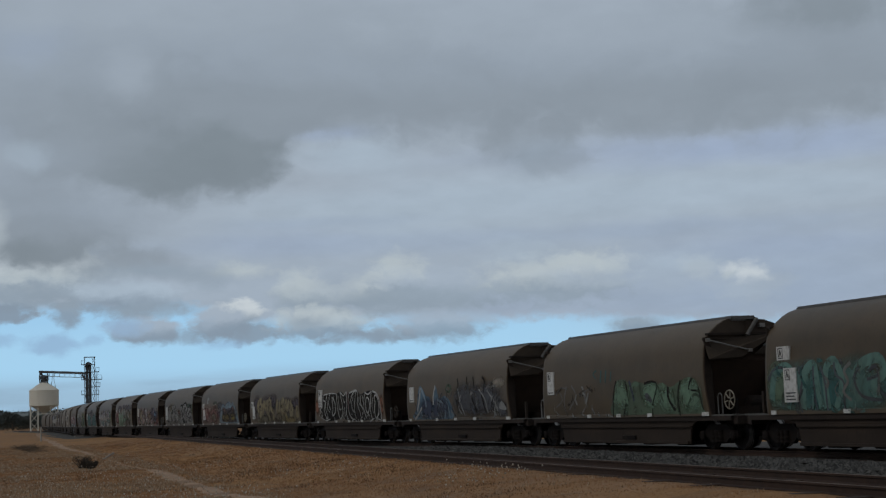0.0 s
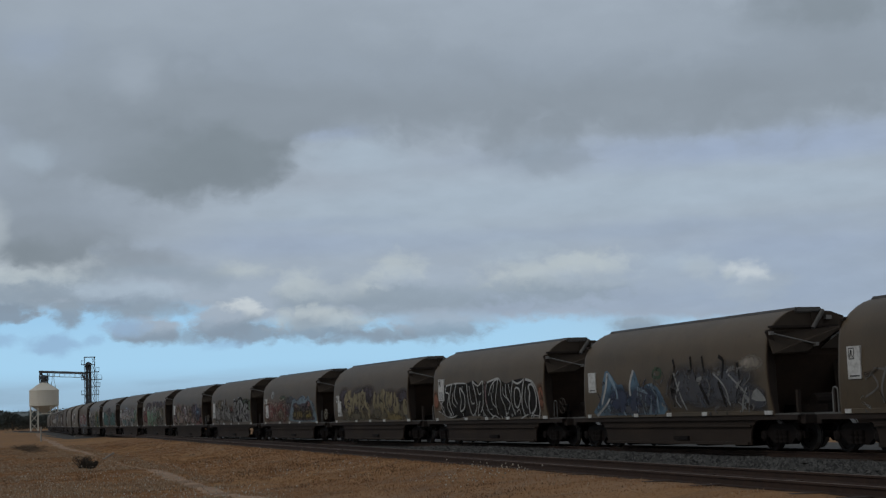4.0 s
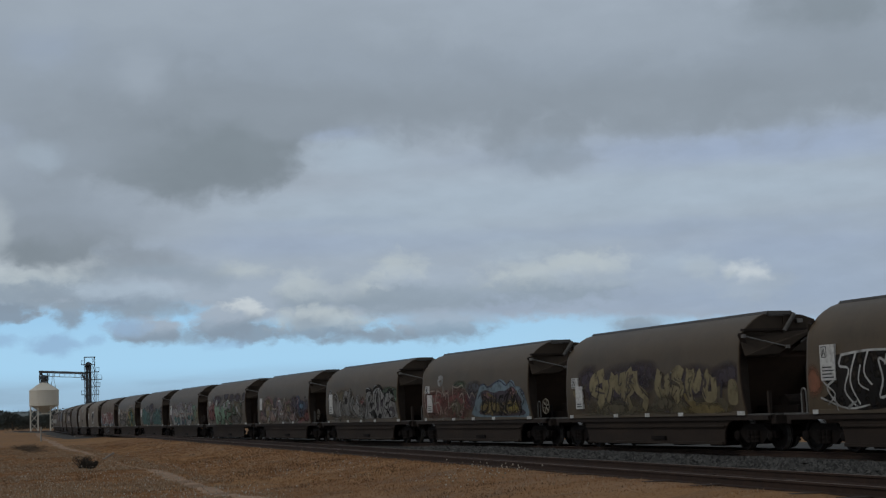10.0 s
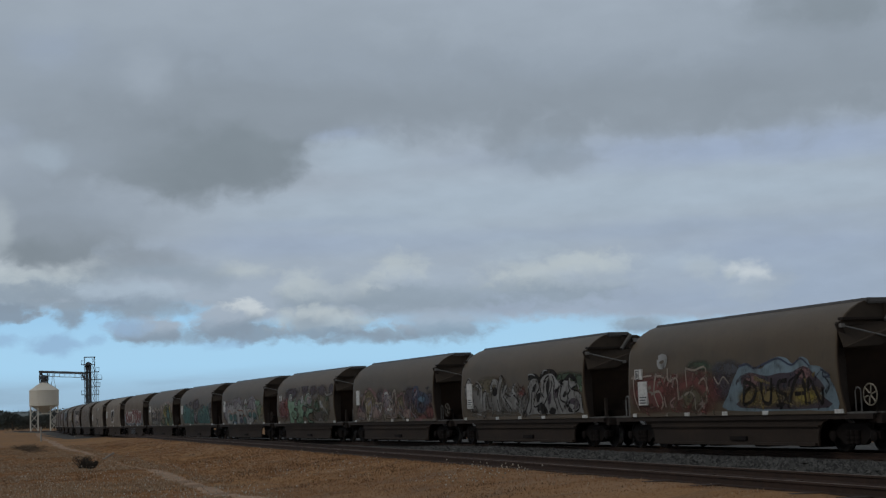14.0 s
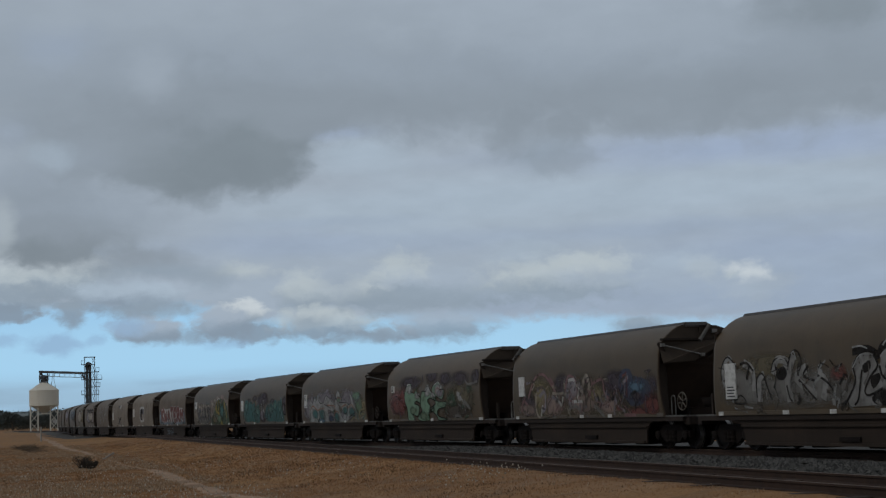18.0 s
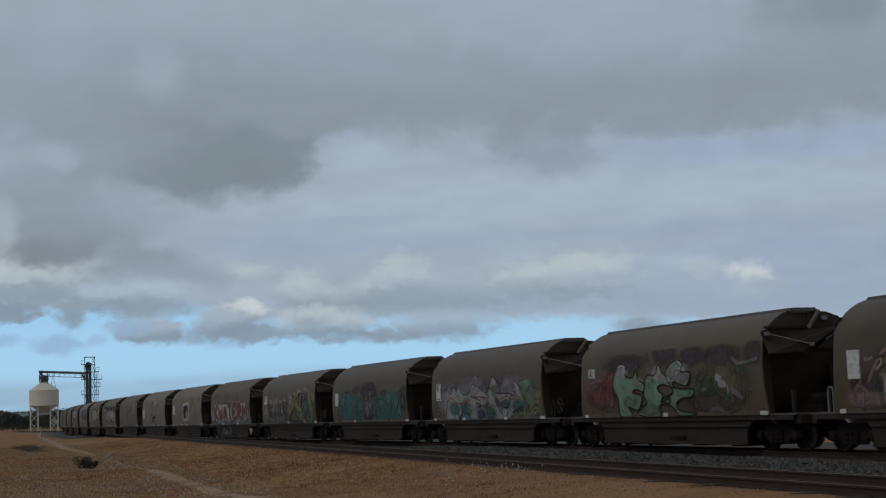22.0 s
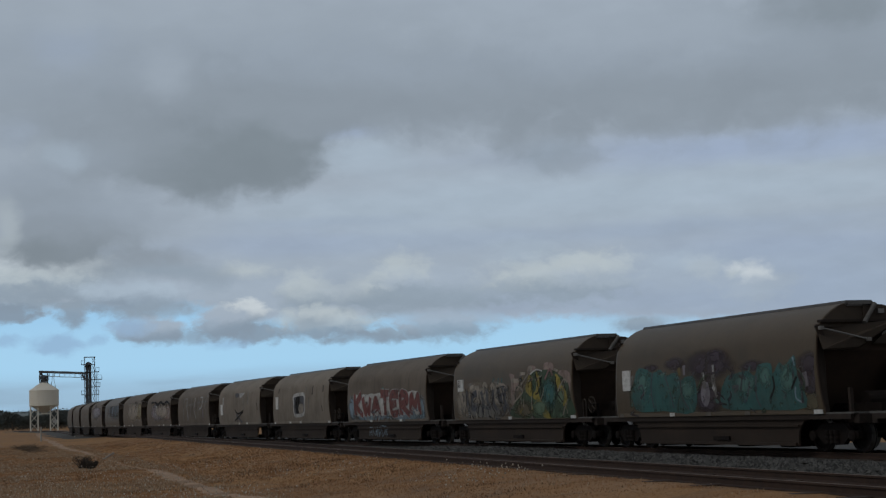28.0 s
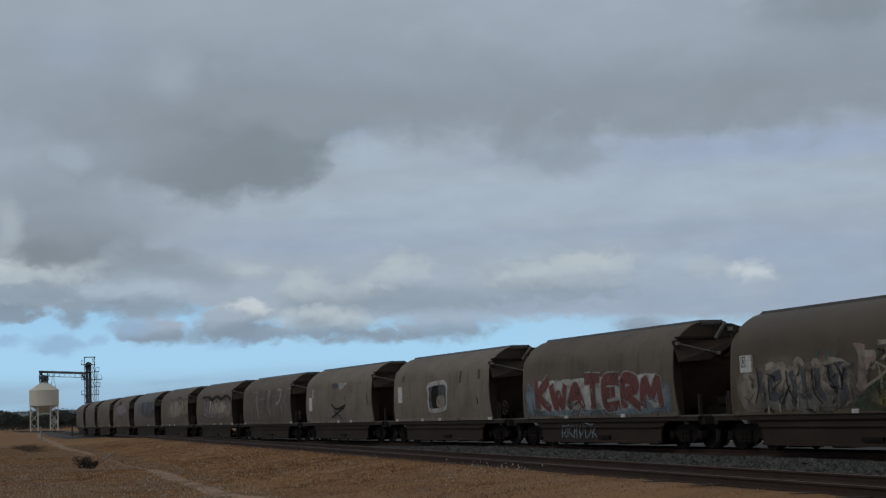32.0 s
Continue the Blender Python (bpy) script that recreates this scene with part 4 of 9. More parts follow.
LETTERS = {
    "A": (((0, 0), (0.5, 1), (1, 0)), ((0.2, 0.38), (0.8, 0.38))), "B": (((0, 0), (0, 1), (0.8, 0.85), (0.75, 0.6), (0.1, 0.5), (0.95, 0.35), (0.8, 0.05), (0, 0)),),
    "C": (((1, 0.8), (0.6, 1), (0.1, 0.7), (0.1, 0.3), (0.5, 0), (1, 0.2)),), "D": (((0.05, 0), (0.05, 1), (0.6, 0.95), (1, 0.55), (0.8, 0.1), (0.05, 0)),),
    "E": (((1, 0.95), (0.05, 1), (0.05, 0), (1, 0.05)), ((0.05, 0.5), (0.75, 0.52))), "G": (((1, 0.8), (0.5, 1), (0.05, 0.6), (0.2, 0.1), (0.8, 0), (1, 0.4), (0.6, 0.42)),),
    "H": (((0.05, 0), (0.05, 1)), ((0.95, 0), (0.95, 1)), ((0.05, 0.5), (0.95, 0.5))), "I": (((0.5, 0), (0.5, 1)),),
    "K": (((0.05, 0), (0.05, 1)), ((0.95, 1), (0.1, 0.48), (1, 0))), "L": (((0.1, 1), (0.1, 0.05), (0.95, 0)),),
    "M": (((0, 0), (0.1, 1), (0.5, 0.35), (0.9, 1), (1, 0)),), "N": (((0.05, 0), (0.05, 1), (0.95, 0), (0.95, 1)),),
    "O": (((0.5, 1), (0.05, 0.6), (0.2, 0.08), (0.75, 0.02), (0.98, 0.5), (0.5, 1)),), "R": (((0.05, 0), (0.05, 1), (0.85, 0.9), (0.85, 0.6), (0.1, 0.5), (1, 0)),),
    "S": (((1, 0.85), (0.5, 1), (0.05, 0.75), (0.9, 0.35), (0.6, 0.02), (0, 0.12)),), "T": (((0, 0.95), (1, 0.95)), ((0.5, 0.95), (0.5, 0))),
    "U": (((0.05, 1), (0.08, 0.25), (0.5, 0), (0.92, 0.25), (0.95, 1)),), "V": (((0, 1), (0.5, 0), (1, 1)),), "W": (((0, 1), (0.25, 0), (0.5, 0.7), (0.75, 0), (1, 1)),),
}


def side_y(z, layer):
    wide = half_width(z) if z < 2.9 else float(np.interp(z, [2.9, 3.08, 3.24, 3.40], [1.47, 1.455, 1.42, 1.35]))
    return -wide - 0.006 - 0.004 * layer


def ribbon(bm, pts, width, layer, taper=0.0, flat=None):
    """A brush stroke on the wagon side along (x, z) points: one strip that rises a hair from end to end."""
    if flat is None:
        fine = [pts[0]]
        for (ax, az), (bx, bz) in zip(pts, pts[1:]):
            m = max(1, math.ceil(abs(bz - az) / 0.25))
            fine += [(ax + (bx - ax) * k / m, az + (bz - az) * k / m) for k in range(1, m + 1)]
        pts = fine
    n = len(pts)
    last = None
    for i, (x, z) in enumerate(pts):
        (ax, az), (bx, bz) = pts[max(0, i - 1)], pts[min(n - 1, i + 1)]
        d = math.hypot(bx - ax, bz - az) or 1
        k = width / 2 * (1 - taper * i / max(1, n - 1))
        ux, uz = (bx - ax) / d, (bz - az) / d
        lay = layer + 0.03 * i
        pair = [(x - uz * k, z + ux * k), (x + uz * k, z - ux * k)]
        if flat is None:
            pair = [(max(-5.85, min(5.82 - 0.09 * (q - 1.06), p)), min(3.2, max(1.07, q))) for p, q in pair]
        vs = [bm.verts.new((p, flat - 0.004 * lay if flat else side_y(q, lay), q)) for p, q in pair]
        if last:
            bm.faces.new((last[0], last[1], vs[1], vs[0]))
        last = vs


def cloud(bm, x0, x1, z0, z1, layer, rng, rough=0.35):
    """An uneven sprayed patch: a steep-sided band with a lobed, ragged upper edge."""
    n = max(12, int((x1 - x0) / 0.055))
    ph = [rng.uniform(0, 6.28) for _ in range(4)]
    cols = []
    for i in range(n + 1):
        f = i / n
        x = x0 + (x1 - x0) * f
        e = min(f, 1 - f) * (x1 - x0)
        env = min(1.0, (e / 0.45)) ** 0.5 if e > 0 else 0.02
        lobe = 0.15 + 0.6 * abs(math.sin(x * 2.6 + ph[0])) ** 0.6 + 0.3 * abs(math.sin(x * 4.7 + ph[1])) ** 0.7 + 0.08 * math.sin(x * 17 + ph[2])
        z = z0 + (z1 - z0) * env * (1 - rough * (1 - min(1, max(0, lobe))) - rng.uniform(0, 0.035))
        zl = z0 + rng.uniform(0, 0.05) + 0.25 * (z1 - z0) * (1 - env)
        lo, hi = min(zl, z - 0.01), min(z, 2.89)
        cols.append([bm.verts.new((x, side_y(lo + (hi - lo) * k / 6, layer), lo + (hi - lo) * k / 6)) for k in range(7)])
    for i in range(n):
        for k in range(6):
            bm.faces.new((cols[i][k], cols[i + 1][k], cols[i + 1][k + 1], cols[i][k + 1]))


def patch(w, colour, x0, x1, z0, z1, layer, seed, rough=0.35, name="sprayed_background"):
    bm = bmesh.new()
    cloud(bm, x0, x1, z0, z1, layer, random.Random(seed), rough)
    part(name, bm, PAINT_MAT[colour], w)


def smooth_line(pts, steps=3):
    """Round off the corners of a stroke."""
    if len(pts) < 3:
        (ax, az), (bx, bz) = pts
        return [(ax + (bx - ax) * i / 3, az + (bz - az) * i / 3) for i in range(4)]
    out = [pts[0]]
    for i in range(1, len(pts) - 1):
        (ax, az), (bx, bz), (cx, cz) = pts[i - 1], pts[i], pts[i + 1]
        p_, q_ = (bx + (ax - bx) * 0.3, bz + (az - bz) * 0.3), (bx + (cx - bx) * 0.3, bz + (cz - bz) * 0.3)
        for k in range(steps + 1):
            f = k / steps
            out.append(((1 - f) ** 2 * p_[0] + 2 * f * (1 - f) * bx + f * f * q_[0], (1 - f) ** 2 * p_[1] + 2 * f * (1 - f) * bz + f * f * q_[1]))
    return out + [pts[-1]]


def wild(rng):
    """An unreadable, spiky letter-like sign: uprights, a bowl or a slash, and a kick at the end."""
    r = rng.uniform
    a, b = r(0.0, 0.2), r(0.65, 1.0)
    top, foot = r(0.9, 1.12), r(-0.02, 0.1)
    st = [((a + r(-0.1, 0.15), foot), (a + r(-0.05, 0.1), r(0.4, 0.6)), (a + r(-0.15, 0.25), top))]
    kind = rng.randrange(5)
    if kind == 0:
        st.append(((a, r(0.8, 1.0)), (b, r(0.75, 1.0)), (b - r(0.0, 0.25), r(0.4, 0.55)), (a + 0.2, r(0.3, 0.5)), (b + r(0.0, 0.2), foot)))
    elif kind == 1:
        st.append(((b + r(-0.1, 0.1), foot), (b, r(0.4, 0.6)), (b + r(-0.1, 0.2), top)))
        st.append(((a, r(0.3, 0.7)), (b, r(0.3, 0.7))))
    elif kind == 2:
        st.append(((a + r(-0.1, 0.2), r(0.85, 1.1)), (b, r(0.85, 1.05)), (b + r(-0.1, 0.1), r(0.3, 0.5)), (a + r(0.1, 0.3), foot)))
    elif kind == 3:
        st.append(((a, r(0.25, 0.5)), ((a + b) / 2, r(0.0, 0.2)), (b, r(0.3, 0.6)), (b + r(0.0, 0.25), r(1.0, 1.18))))
    else:
        st.append(((b + r(0.0, 0.2), r(0.85, 1.05)), (a + 0.15, r(0.45, 0.6)), (b + r(-0.05, 0.2), foot)))
        st.append(((a - 0.1, r(0.8, 1.0)), (a + 0.3, r(1.0, 1.15))))
    return tuple(st)


def tag(w, text, x0, x1, z0, z1, fill, outline, seed, weight=0.26, rim=0.07, slant=0.0, jitter=0.06, layer=2, shade=None, halo=None, tip=None, spread=1.0):
    """A row of painted letters. '?' makes an unreadable sign. outline and shade may be None."""
    rng = random.Random(seed)
    step = (x1 - x0) / len(text)
    for i, ch in enumerate(text):
        if ch == " ":
            continue
        lift, grow = rng.uniform(-0.03, 0.06), rng.uniform(0.90, 1.10)
        over = layer + 1.7 * (i % 2)          # every other letter overlaps its neighbours
        strokes = []
        for st in (wild(rng) if ch == "?" else LETTERS[ch]):
            line = []
            for px, pz in st:
                px, pz = px + rng.uniform(-jitter, jitter), pz + rng.uniform(-jitter, jitter)
                z = min(z0 + (z1 - z0) * (pz * grow + lift), 2.84)
                line.append((x0 + step * (i + 0.5 + spread * 0.94 * (px - 0.5)) + slant * (z - z0), max(z, z0 + 0.02)))
            strokes.append(smooth_line(line))
        bm = bmesh.new()
        for k, st in enumerate(strokes):
            ribbon(bm, st, weight if fill else 0.03, over + 1.0 + 0.12 * k, 0.25)
        if tip:
            # the upper part of the letter fades into another colour
            line = z0 + (z1 - z0) * 0.60
            up = [f for f in bm.faces if f.calc_center_median().z > line + 0.12 * math.sin(3.1 * f.calc_center_median().x + seed)]
            bt = bmesh.new()
            for f in up:
                bt.faces.new([bt.verts.new(v.co + Vector((0, -0.0005, 0))) for v in f.verts])
            bmesh.ops.delete(bm, geom=up, context="FACES")
        letter = part("painted_letter", bm, PAINT_MAT[fill or outline], w)
        if tip:
            tagged(part("painted_tip", bt, PAINT_MAT[tip], letter), kind="stuff")
        if halo:
            bm = bmesh.new()
            for k, st in enumerate(strokes):
                ribbon(bm, st, weight + 2 * rim + 0.07, layer - 0.6 + 0.1 * k, 0.20)
            part("painted_halo", bm, PAINT_MAT[halo], letter)
        if outline:
            bm = bmesh.new()
            for k, st in enumerate(strokes):
                ribbon(bm, st, weight + 2 * rim, over + 0.12 * k, 0.20)
            part("painted_outline", bm, PAINT_MAT[outline], letter)
        # a few inner lines and flicks of the can
        bm = bmesh.new()
        for k in range(3 if weight > 0.15 else 1):
            x, z = x0 + step * (i + rng.random()), rng.uniform(z0 + 0.1, z1)
            pts = [(x, z)]
            for _ in range(3):
                pts.append((pts[-1][0] + rng.uniform(-0.22, 0.22), pts[-1][1] + rng.uniform(-0.3, 0.26)))
            ribbon(bm, smooth_line(pts), rng.uniform(0.025, 0.05), layer + 3.6 + 0.3 * k, 0.5)
        accent = part("painted_accent", bm, PAINT_MAT[shade or rng.choice((outline or "ash", "black", "ash"))], letter)
        tagged(accent, kind="stuff")


def curve_through(pts, closed=False, steps=4):
    """A smooth line through (x, z) points."""
    n = len(pts)
    out = []
    for i in range(n if closed else n - 1):
        p0, p1, p2, p3 = (pts[(i + j) % n] if closed else pts[min(max(i + j, 0), n - 1)] for j in (-1, 0, 1, 2))
        for k in range(steps):
            f = k / steps
            out.append(tuple(0.5 * (2 * b_ + (c_ - a_) * f + (2 * a_ - 5 * b_ + 4 * c_ - d_) * f * f + (3 * b_ - a_ - 3 * c_ + d_) * f ** 3) for a_, b_, c_, d_ in zip(p0, p1, p2, p3)))
    return out + [out[0] if closed else pts[-1]]


def stroke(w, colour, width, layer, pts, closed=False):
    """One pass of the spray can along a smooth line."""
    bm = bmesh.new()
    ribbon(bm, curve_through(pts, closed), width, layer, 0.0 if closed else 0.25)
    part("painted_line", bm, PAINT_MAT[colour], w)


def flecks(w, colours, x0, x1, z0, z1, count, seed):
    """Loose flicks, drips and half-hidden older lines of paint, most of them upright; one part for each colour."""
    rng = random.Random(seed)
    for c, colour in enumerate(colours):
        bm = bmesh.new()
        for i in range(count // len(colours)):
            x, z = rng.uniform(x0, x1), z0 + (z1 - z0) * rng.random() ** 1.2
            h = rng.uniform(0.12, 0.55) * (z1 - z0) * rng.choice((1, 1, -0.4))
            lean, bend = rng.gauss(0.10, 0.25), rng.gauss(0, 0.12)
            top = min(max(z + h, 1.09), z1)
            ribbon(bm, curve_through([(x, z), (x + lean * 0.5 + bend, (z + top) / 2), (x + lean, top)]), rng.uniform(0.05, 0.15), 4.2 + 0.5 * c + 0.09 * (i % 5), 0.6)
        tagged(part("overspray", bm, PAINT_MIX[colour], w), kind="stuff")


def spray(w, colour, layer, pts):
    """A filled painted shape that follows the swelling side."""
    ring = curve_through(pts, True, 3)[:-1]
    ring = [(x, min(3.2, max(1.075, z))) for x, z in ring]
    n = len(ring)
    xs, zs = [p_[0] for p_ in ring], [p_[1] for p_ in ring]
    pts2 = [Vector(p_) for p_ in ring]
    for i in range(int((max(xs) - min(xs)) / 0.24)):
        for j in range(int((max(zs) - min(zs)) / 0.2)):
            pts2.append(Vector((min(xs) + 0.12 + 0.24 * i + 0.06 * (j % 2), min(zs) + 0.1 + 0.2 * j)))
    vs, _, fs, *_ = geometry.delaunay_2d_cdt(pts2, [], [list(range(n))], 1, 0.002)
    me = bpy.data.meshes.new("painted_shape")
    me.from_pydata([(v.x, side_y(v.y, layer), v.y) for v in vs], [], [tuple(f) for f in fs])
    me.materials.append(PAINT_MAT[colour])
    ob = new("painted_shape", me)
    ob.parent = w


def mist(w, colour, layer, x, z, rx, rz):
    """A soft-edged ragged cloud of spray: thick in the middle, thinning out to nothing."""
    vs, fs, cover = [(x, z)], [], [1.0]
    n, rings = 24, 5
    for k in range(1, rings + 1):
        r = 1.25 * k / rings
        for i in range(n):
            g = 2 * math.pi * i / n
            e = r * (1 + 0.22 * noise.noise(Vector((1.4 * math.cos(g) + x, 1.4 * math.sin(g) + z, layer))))
            vs.append((min(5.8, max(-5.85, x + rx * e * math.cos(g))), min(3.22, max(1.072, z + rz * e * math.sin(g)))))
            cover.append(max(0.0, min(1.0, (1.0 - r / 1.25) / 0.55)))
    for i in range(n):
        j = (i + 1) % n
        fs.append((0, 1 + i, 1 + j))
        for k in range(rings - 1):
            a_, b_ = 1 + k * n, 1 + (k + 1) * n
            fs.append((a_ + i, b_ + i, b_ + j, a_ + j))
    me = bpy.data.meshes.new("sprayed_mist")
    me.from_pydata([(px, side_y(pz, layer - 0.4 + 0.05 * (len(w.children) % 9)), pz) for px, pz in vs], [], fs)
    me.attributes.new("cover", "FLOAT", "POINT").data.foreach_set("value", cover)
    me.materials.append(PAINT_MIST[colour])
    ob = new("sprayed_mist", me)
    ob.parent = w


def drips(w, colour, x0, x1, z0, z1, count, seed, width=0.05, layer=2):
    rng = random.Random(seed)
    bm = bmesh.new()
    for _ in range(count):
        x, top = rng.uniform(x0, x1), rng.uniform(z0 + (z1 - z0) * 0.5, z1)
        bot = rng.uniform(z0, z0 + (z1 - z0) * 0.4)
        ribbon(bm, [(x, top), (x + rng.uniform(-0.03, 0.03), (top + bot) / 2), (x + rng.uniform(-0.02, 0.02), bot)], width * rng.uniform(0.5, 1.6), layer, 0.5)
    tagged(part("dripped_paint", bm, PAINT_MAT[colour], w), kind="stuff")


def board(w, x0, z0, wid, hgt, bars=2, boxed=True):
    """A dirty white data board with a boxed letter A and rows of unreadable print."""
    bm = bmesh.new()
    face = min(side_y(z0, 6), side_y(z0 + hgt, 6), side_y(min(max(1.98, z0), z0 + hgt), 6)) - 0.006
    box(bm, x0, x0 + wid, face, max(side_y(z0, 0), side_y(z0 + hgt, 0)) + 0.01, z0, z0 + hgt)
    b_ = part("data_board", fix(bm), M_PLATE, w, "dirty white data board")
    y = face - 0.004
    bm = bmesh.new()
    if boxed:
        c, e, k = x0 + 0.07, z0 + hgt - 0.34, 0.24
        for r in ((c, c + k, e, e + 0.025), (c, c + k, e + 0.275, e + 0.30), (c, c + 0.025, e, e + 0.30), (c + k - 0.025, c + k, e, e + 0.30)):
            box(bm, r[0], r[1], y, y + 0.003, r[2], r[3])
        for p_, q_ in (((c + 0.06, e + 0.05), (c + 0.12, e + 0.25)), ((c + 0.12, e + 0.25), (c + 0.18, e + 0.05)), ((c + 0.08, e + 0.12), (c + 0.16, e + 0.12))):
            beam(bm, (p_[0], y, p_[1]), (q_[0], y, q_[1]), 0.025, 0.004)
    for k in range(bars):
        z = z0 + 0.06 + k * 0.09
        box(bm, x0 + 0.08, x0 + wid * (0.9 - 0.12 * (k % 2)), y, y + 0.003, z, z + 0.035)
    part("board_print", fix(bm), M_INK, b_)


def paint_wagons():
    W = wagons
    w = W[0]
    mist(w, "teal", 0, -4.33, 1.74, 1.73, 0.75)
    mist(w, "teal", 0, -1.91, 1.74, 1.54, 0.71)
    mist(w, "deep_teal", 1, -3.06, 1.66, 0.86, 0.56)
    mist(w, "green", 0, -5.22, 1.94, 0.64, 0.59)
    mist(w, "teal", 0, 0.59, 1.77, 1.36, 0.66)
    mist(w, "teal", 0, 2.72, 1.76, 1.29, 0.63)
    stroke(w, "verdigris", 0.275, 2, [(-5.67, 1.48), (-5.4, 2.19), (-4.84, 2.4), (-4.57, 2.1), (-4.91, 1.23)])
    stroke(w, "verdigris", 0.312, 2, [(-4.2, 1.22), (-3.95, 2.14), (-3.52, 2.4), (-3.38, 1.95), (-3.31, 1.21)])
    stroke(w, "verdigris", 0.275, 2, [(-3.02, 1.21), (-2.96, 2.21), (-2.55, 2.47), (-2.24, 1.91), (-2.65, 1.2)])
    stroke(w, "verdigris", 0.325, 2, [(-1.56, 1.4), (-1.7, 1.89), (-1.37, 2.32), (-0.65, 2.45), (-0.44, 2.07), (-0.91, 1.82), (-0.71, 1.33)])
    stroke(w, "slate", 0.084, 3, [(-5.75, 2.02), (-5.49, 2.31), (-4.95, 2.37), (-4.76, 2.22)])
    stroke(w, "slate", 0.098, 3, [(-4.23, 2.38), (-4.08, 1.97), (-4.31, 1.45), (-4.25, 1.11)])
    stroke(w, "slate", 0.084, 3, [(-3.52, 2.35), (-3.54, 1.67), (-3.53, 1.16)])
    stroke(w, "slate", 0.098, 3, [(-3.18, 2.33), (-3.01, 1.88), (-3.05, 1.15)])
    stroke(w, "slate", 0.084, 3, [(-2.55, 2.42), (-2.5, 2.09), (-2.16, 1.85), (-2.3, 1.14)])
    stroke(w, "ash", 0.112, 4, [(-1.81, 2.39), (-2.11, 2.18), (-1.97, 1.9), (-2.22, 1.64), (-1.92, 1.41)])
    stroke(w, "slate", 0.112, 4, [(-1.46, 2.27), (-1.69, 1.95), (-1.44, 1.51), (-0.61, 1.38)])
    stroke(w, "slate", 0.112, 4, [(-1.12, 2.14), (-0.76, 2.24), (-0.7, 2.02), (-1.16, 1.93)])
    stroke(w, "verdigris", 0.375, 2, [(0.01, 1.22), (0.05, 1.95), (0.51, 2.29), (0.86, 1.92), (0.58, 1.21)])
    stroke(w, "verdigris", 0.375, 2, [(1.13, 1.2), (1.5, 2.05), (2.06, 2.22), (1.74, 1.19)])
    stroke(w, "slate", 0.112, 3, [(1.05, 2.17), (0.87, 1.15)])
    stroke(w, "slate", 0.112, 3, [(2.34, 2.11), (2.02, 1.14)])
    flecks(w, ("slate", "verdigris", "ash", "deep_teal"), -5.4, 5.6, 1.12, 2.5, 60, 500)
    board(w, -5.25, 2.58, 0.62, 0.38, 0)
    board(w, -4.95, 1.40, 0.62, 0.95, 3)
    w = W[1]
    stroke(w, "black", 0.084, 4, [(0.13, 2.3), (-0.11, 1.86), (-0.34, 1.08)])
    stroke(w, "black", 0.084, 4, [(0.77, 2.3), (0.89, 1.84), (0.42, 1.08)])
    stroke(w, "black", 0.077, 4, [(2.12, 2.16), (2.65, 2.22), (2.98, 2.07), (2.6, 1.49), (2.47, 1.08)])
    stroke(w, "black", 0.077, 4, [(4.5, 2.19), (4.3, 1.76), (4.27, 1.08)])
    stroke(w, "black", 0.077, 4, [(5.22, 2.25), (4.99, 1.92), (5.5, 1.85)])
    stroke(w, "black", 0.07, 4, [(5.57, 1.95), (5.73, 1.26)])
    spray(w, "sage", 1, [(-0.36, 1.08), (-0.03, 1.86), (0.17, 2.31), (0.8, 2.32), (1.18, 2.08), (1.41, 2.27), (2.12, 2.17), (2.65, 2.23), (3.01, 2.1), (3.33, 2.16), (3.87, 2), (4.5, 2.2), (5.22, 2.27), (5.58, 1.96), (5.75, 1.26), (5.64, 1.08), (3.04, 1.08)])
    mist(w, "mint", 2, 0.43, 1.78, 0.55, 0.45)
    mist(w, "mint", 2, 2.58, 1.8, 0.64, 0.37)
    mist(w, "mint", 2, 5.01, 1.74, 0.7, 0.47)
    mist(w, "mint", 2, 3.52, 1.59, 0.49, 0.36)
    stroke(w, "navy", 0.135, 3, [(1.07, 2.28), (1.22, 1.96), (1.33, 1.6)])
    stroke(w, "forest", 0.135, 3, [(1.8, 2.23), (1.82, 1.94), (1.9, 1.62)])
    spray(w, "slate", 3, [(2.13, 1.81), (2.33, 1.83), (2.58, 1.61), (2.42, 1.52), (2.18, 1.59)])
    stroke(w, "forest", 0.098, 3, [(2.95, 2.1), (3.16, 1.85), (3.31, 1.54)])
    stroke(w, "black", 0.135, 3, [(3.69, 2.02), (3.66, 1.65), (4, 1.25)])
    stroke(w, "forest", 0.112, 3, [(3.98, 1.95), (4.01, 1.71), (4.05, 1.52)])
    stroke(w, "forest", 0.112, 3, [(4.69, 1.21), (5.01, 1.56), (5.35, 1.74), (5.75, 1.55)])
    stroke(w, "ash", 0.084, 1, [(-3.84, 2.22), (-4.1, 1.74), (-4.1, 1.32)])
    stroke(w, "ash", 0.07, 1, [(-3.43, 2.25), (-3.1, 1.86), (-3.75, 1.38)])
    stroke(w, "ash", 0.084, 1, [(-2.5, 2.19), (-2.41, 1.84), (-2.24, 1.43)])
    stroke(w, "silver", 0.07, 1, [(-2.58, 2.19), (-2.4, 2.01)])
    stroke(w, "ash", 0.07, 1, [(-4.51, 2.1), (-4.26, 1.74), (-4.86, 1.47)])
    stroke(w, "deep_teal", 0.07, 1, [(-1.39, 2.72), (-1.65, 2.6), (-1.41, 2.44)])
    stroke(w, "deep_teal", 0.098, 1, [(-1.03, 2.71), (-1.08, 2.29)])
    stroke(w, "deep_teal", 0.098, 1, [(-0.66, 2.7), (-0.71, 2.26)])
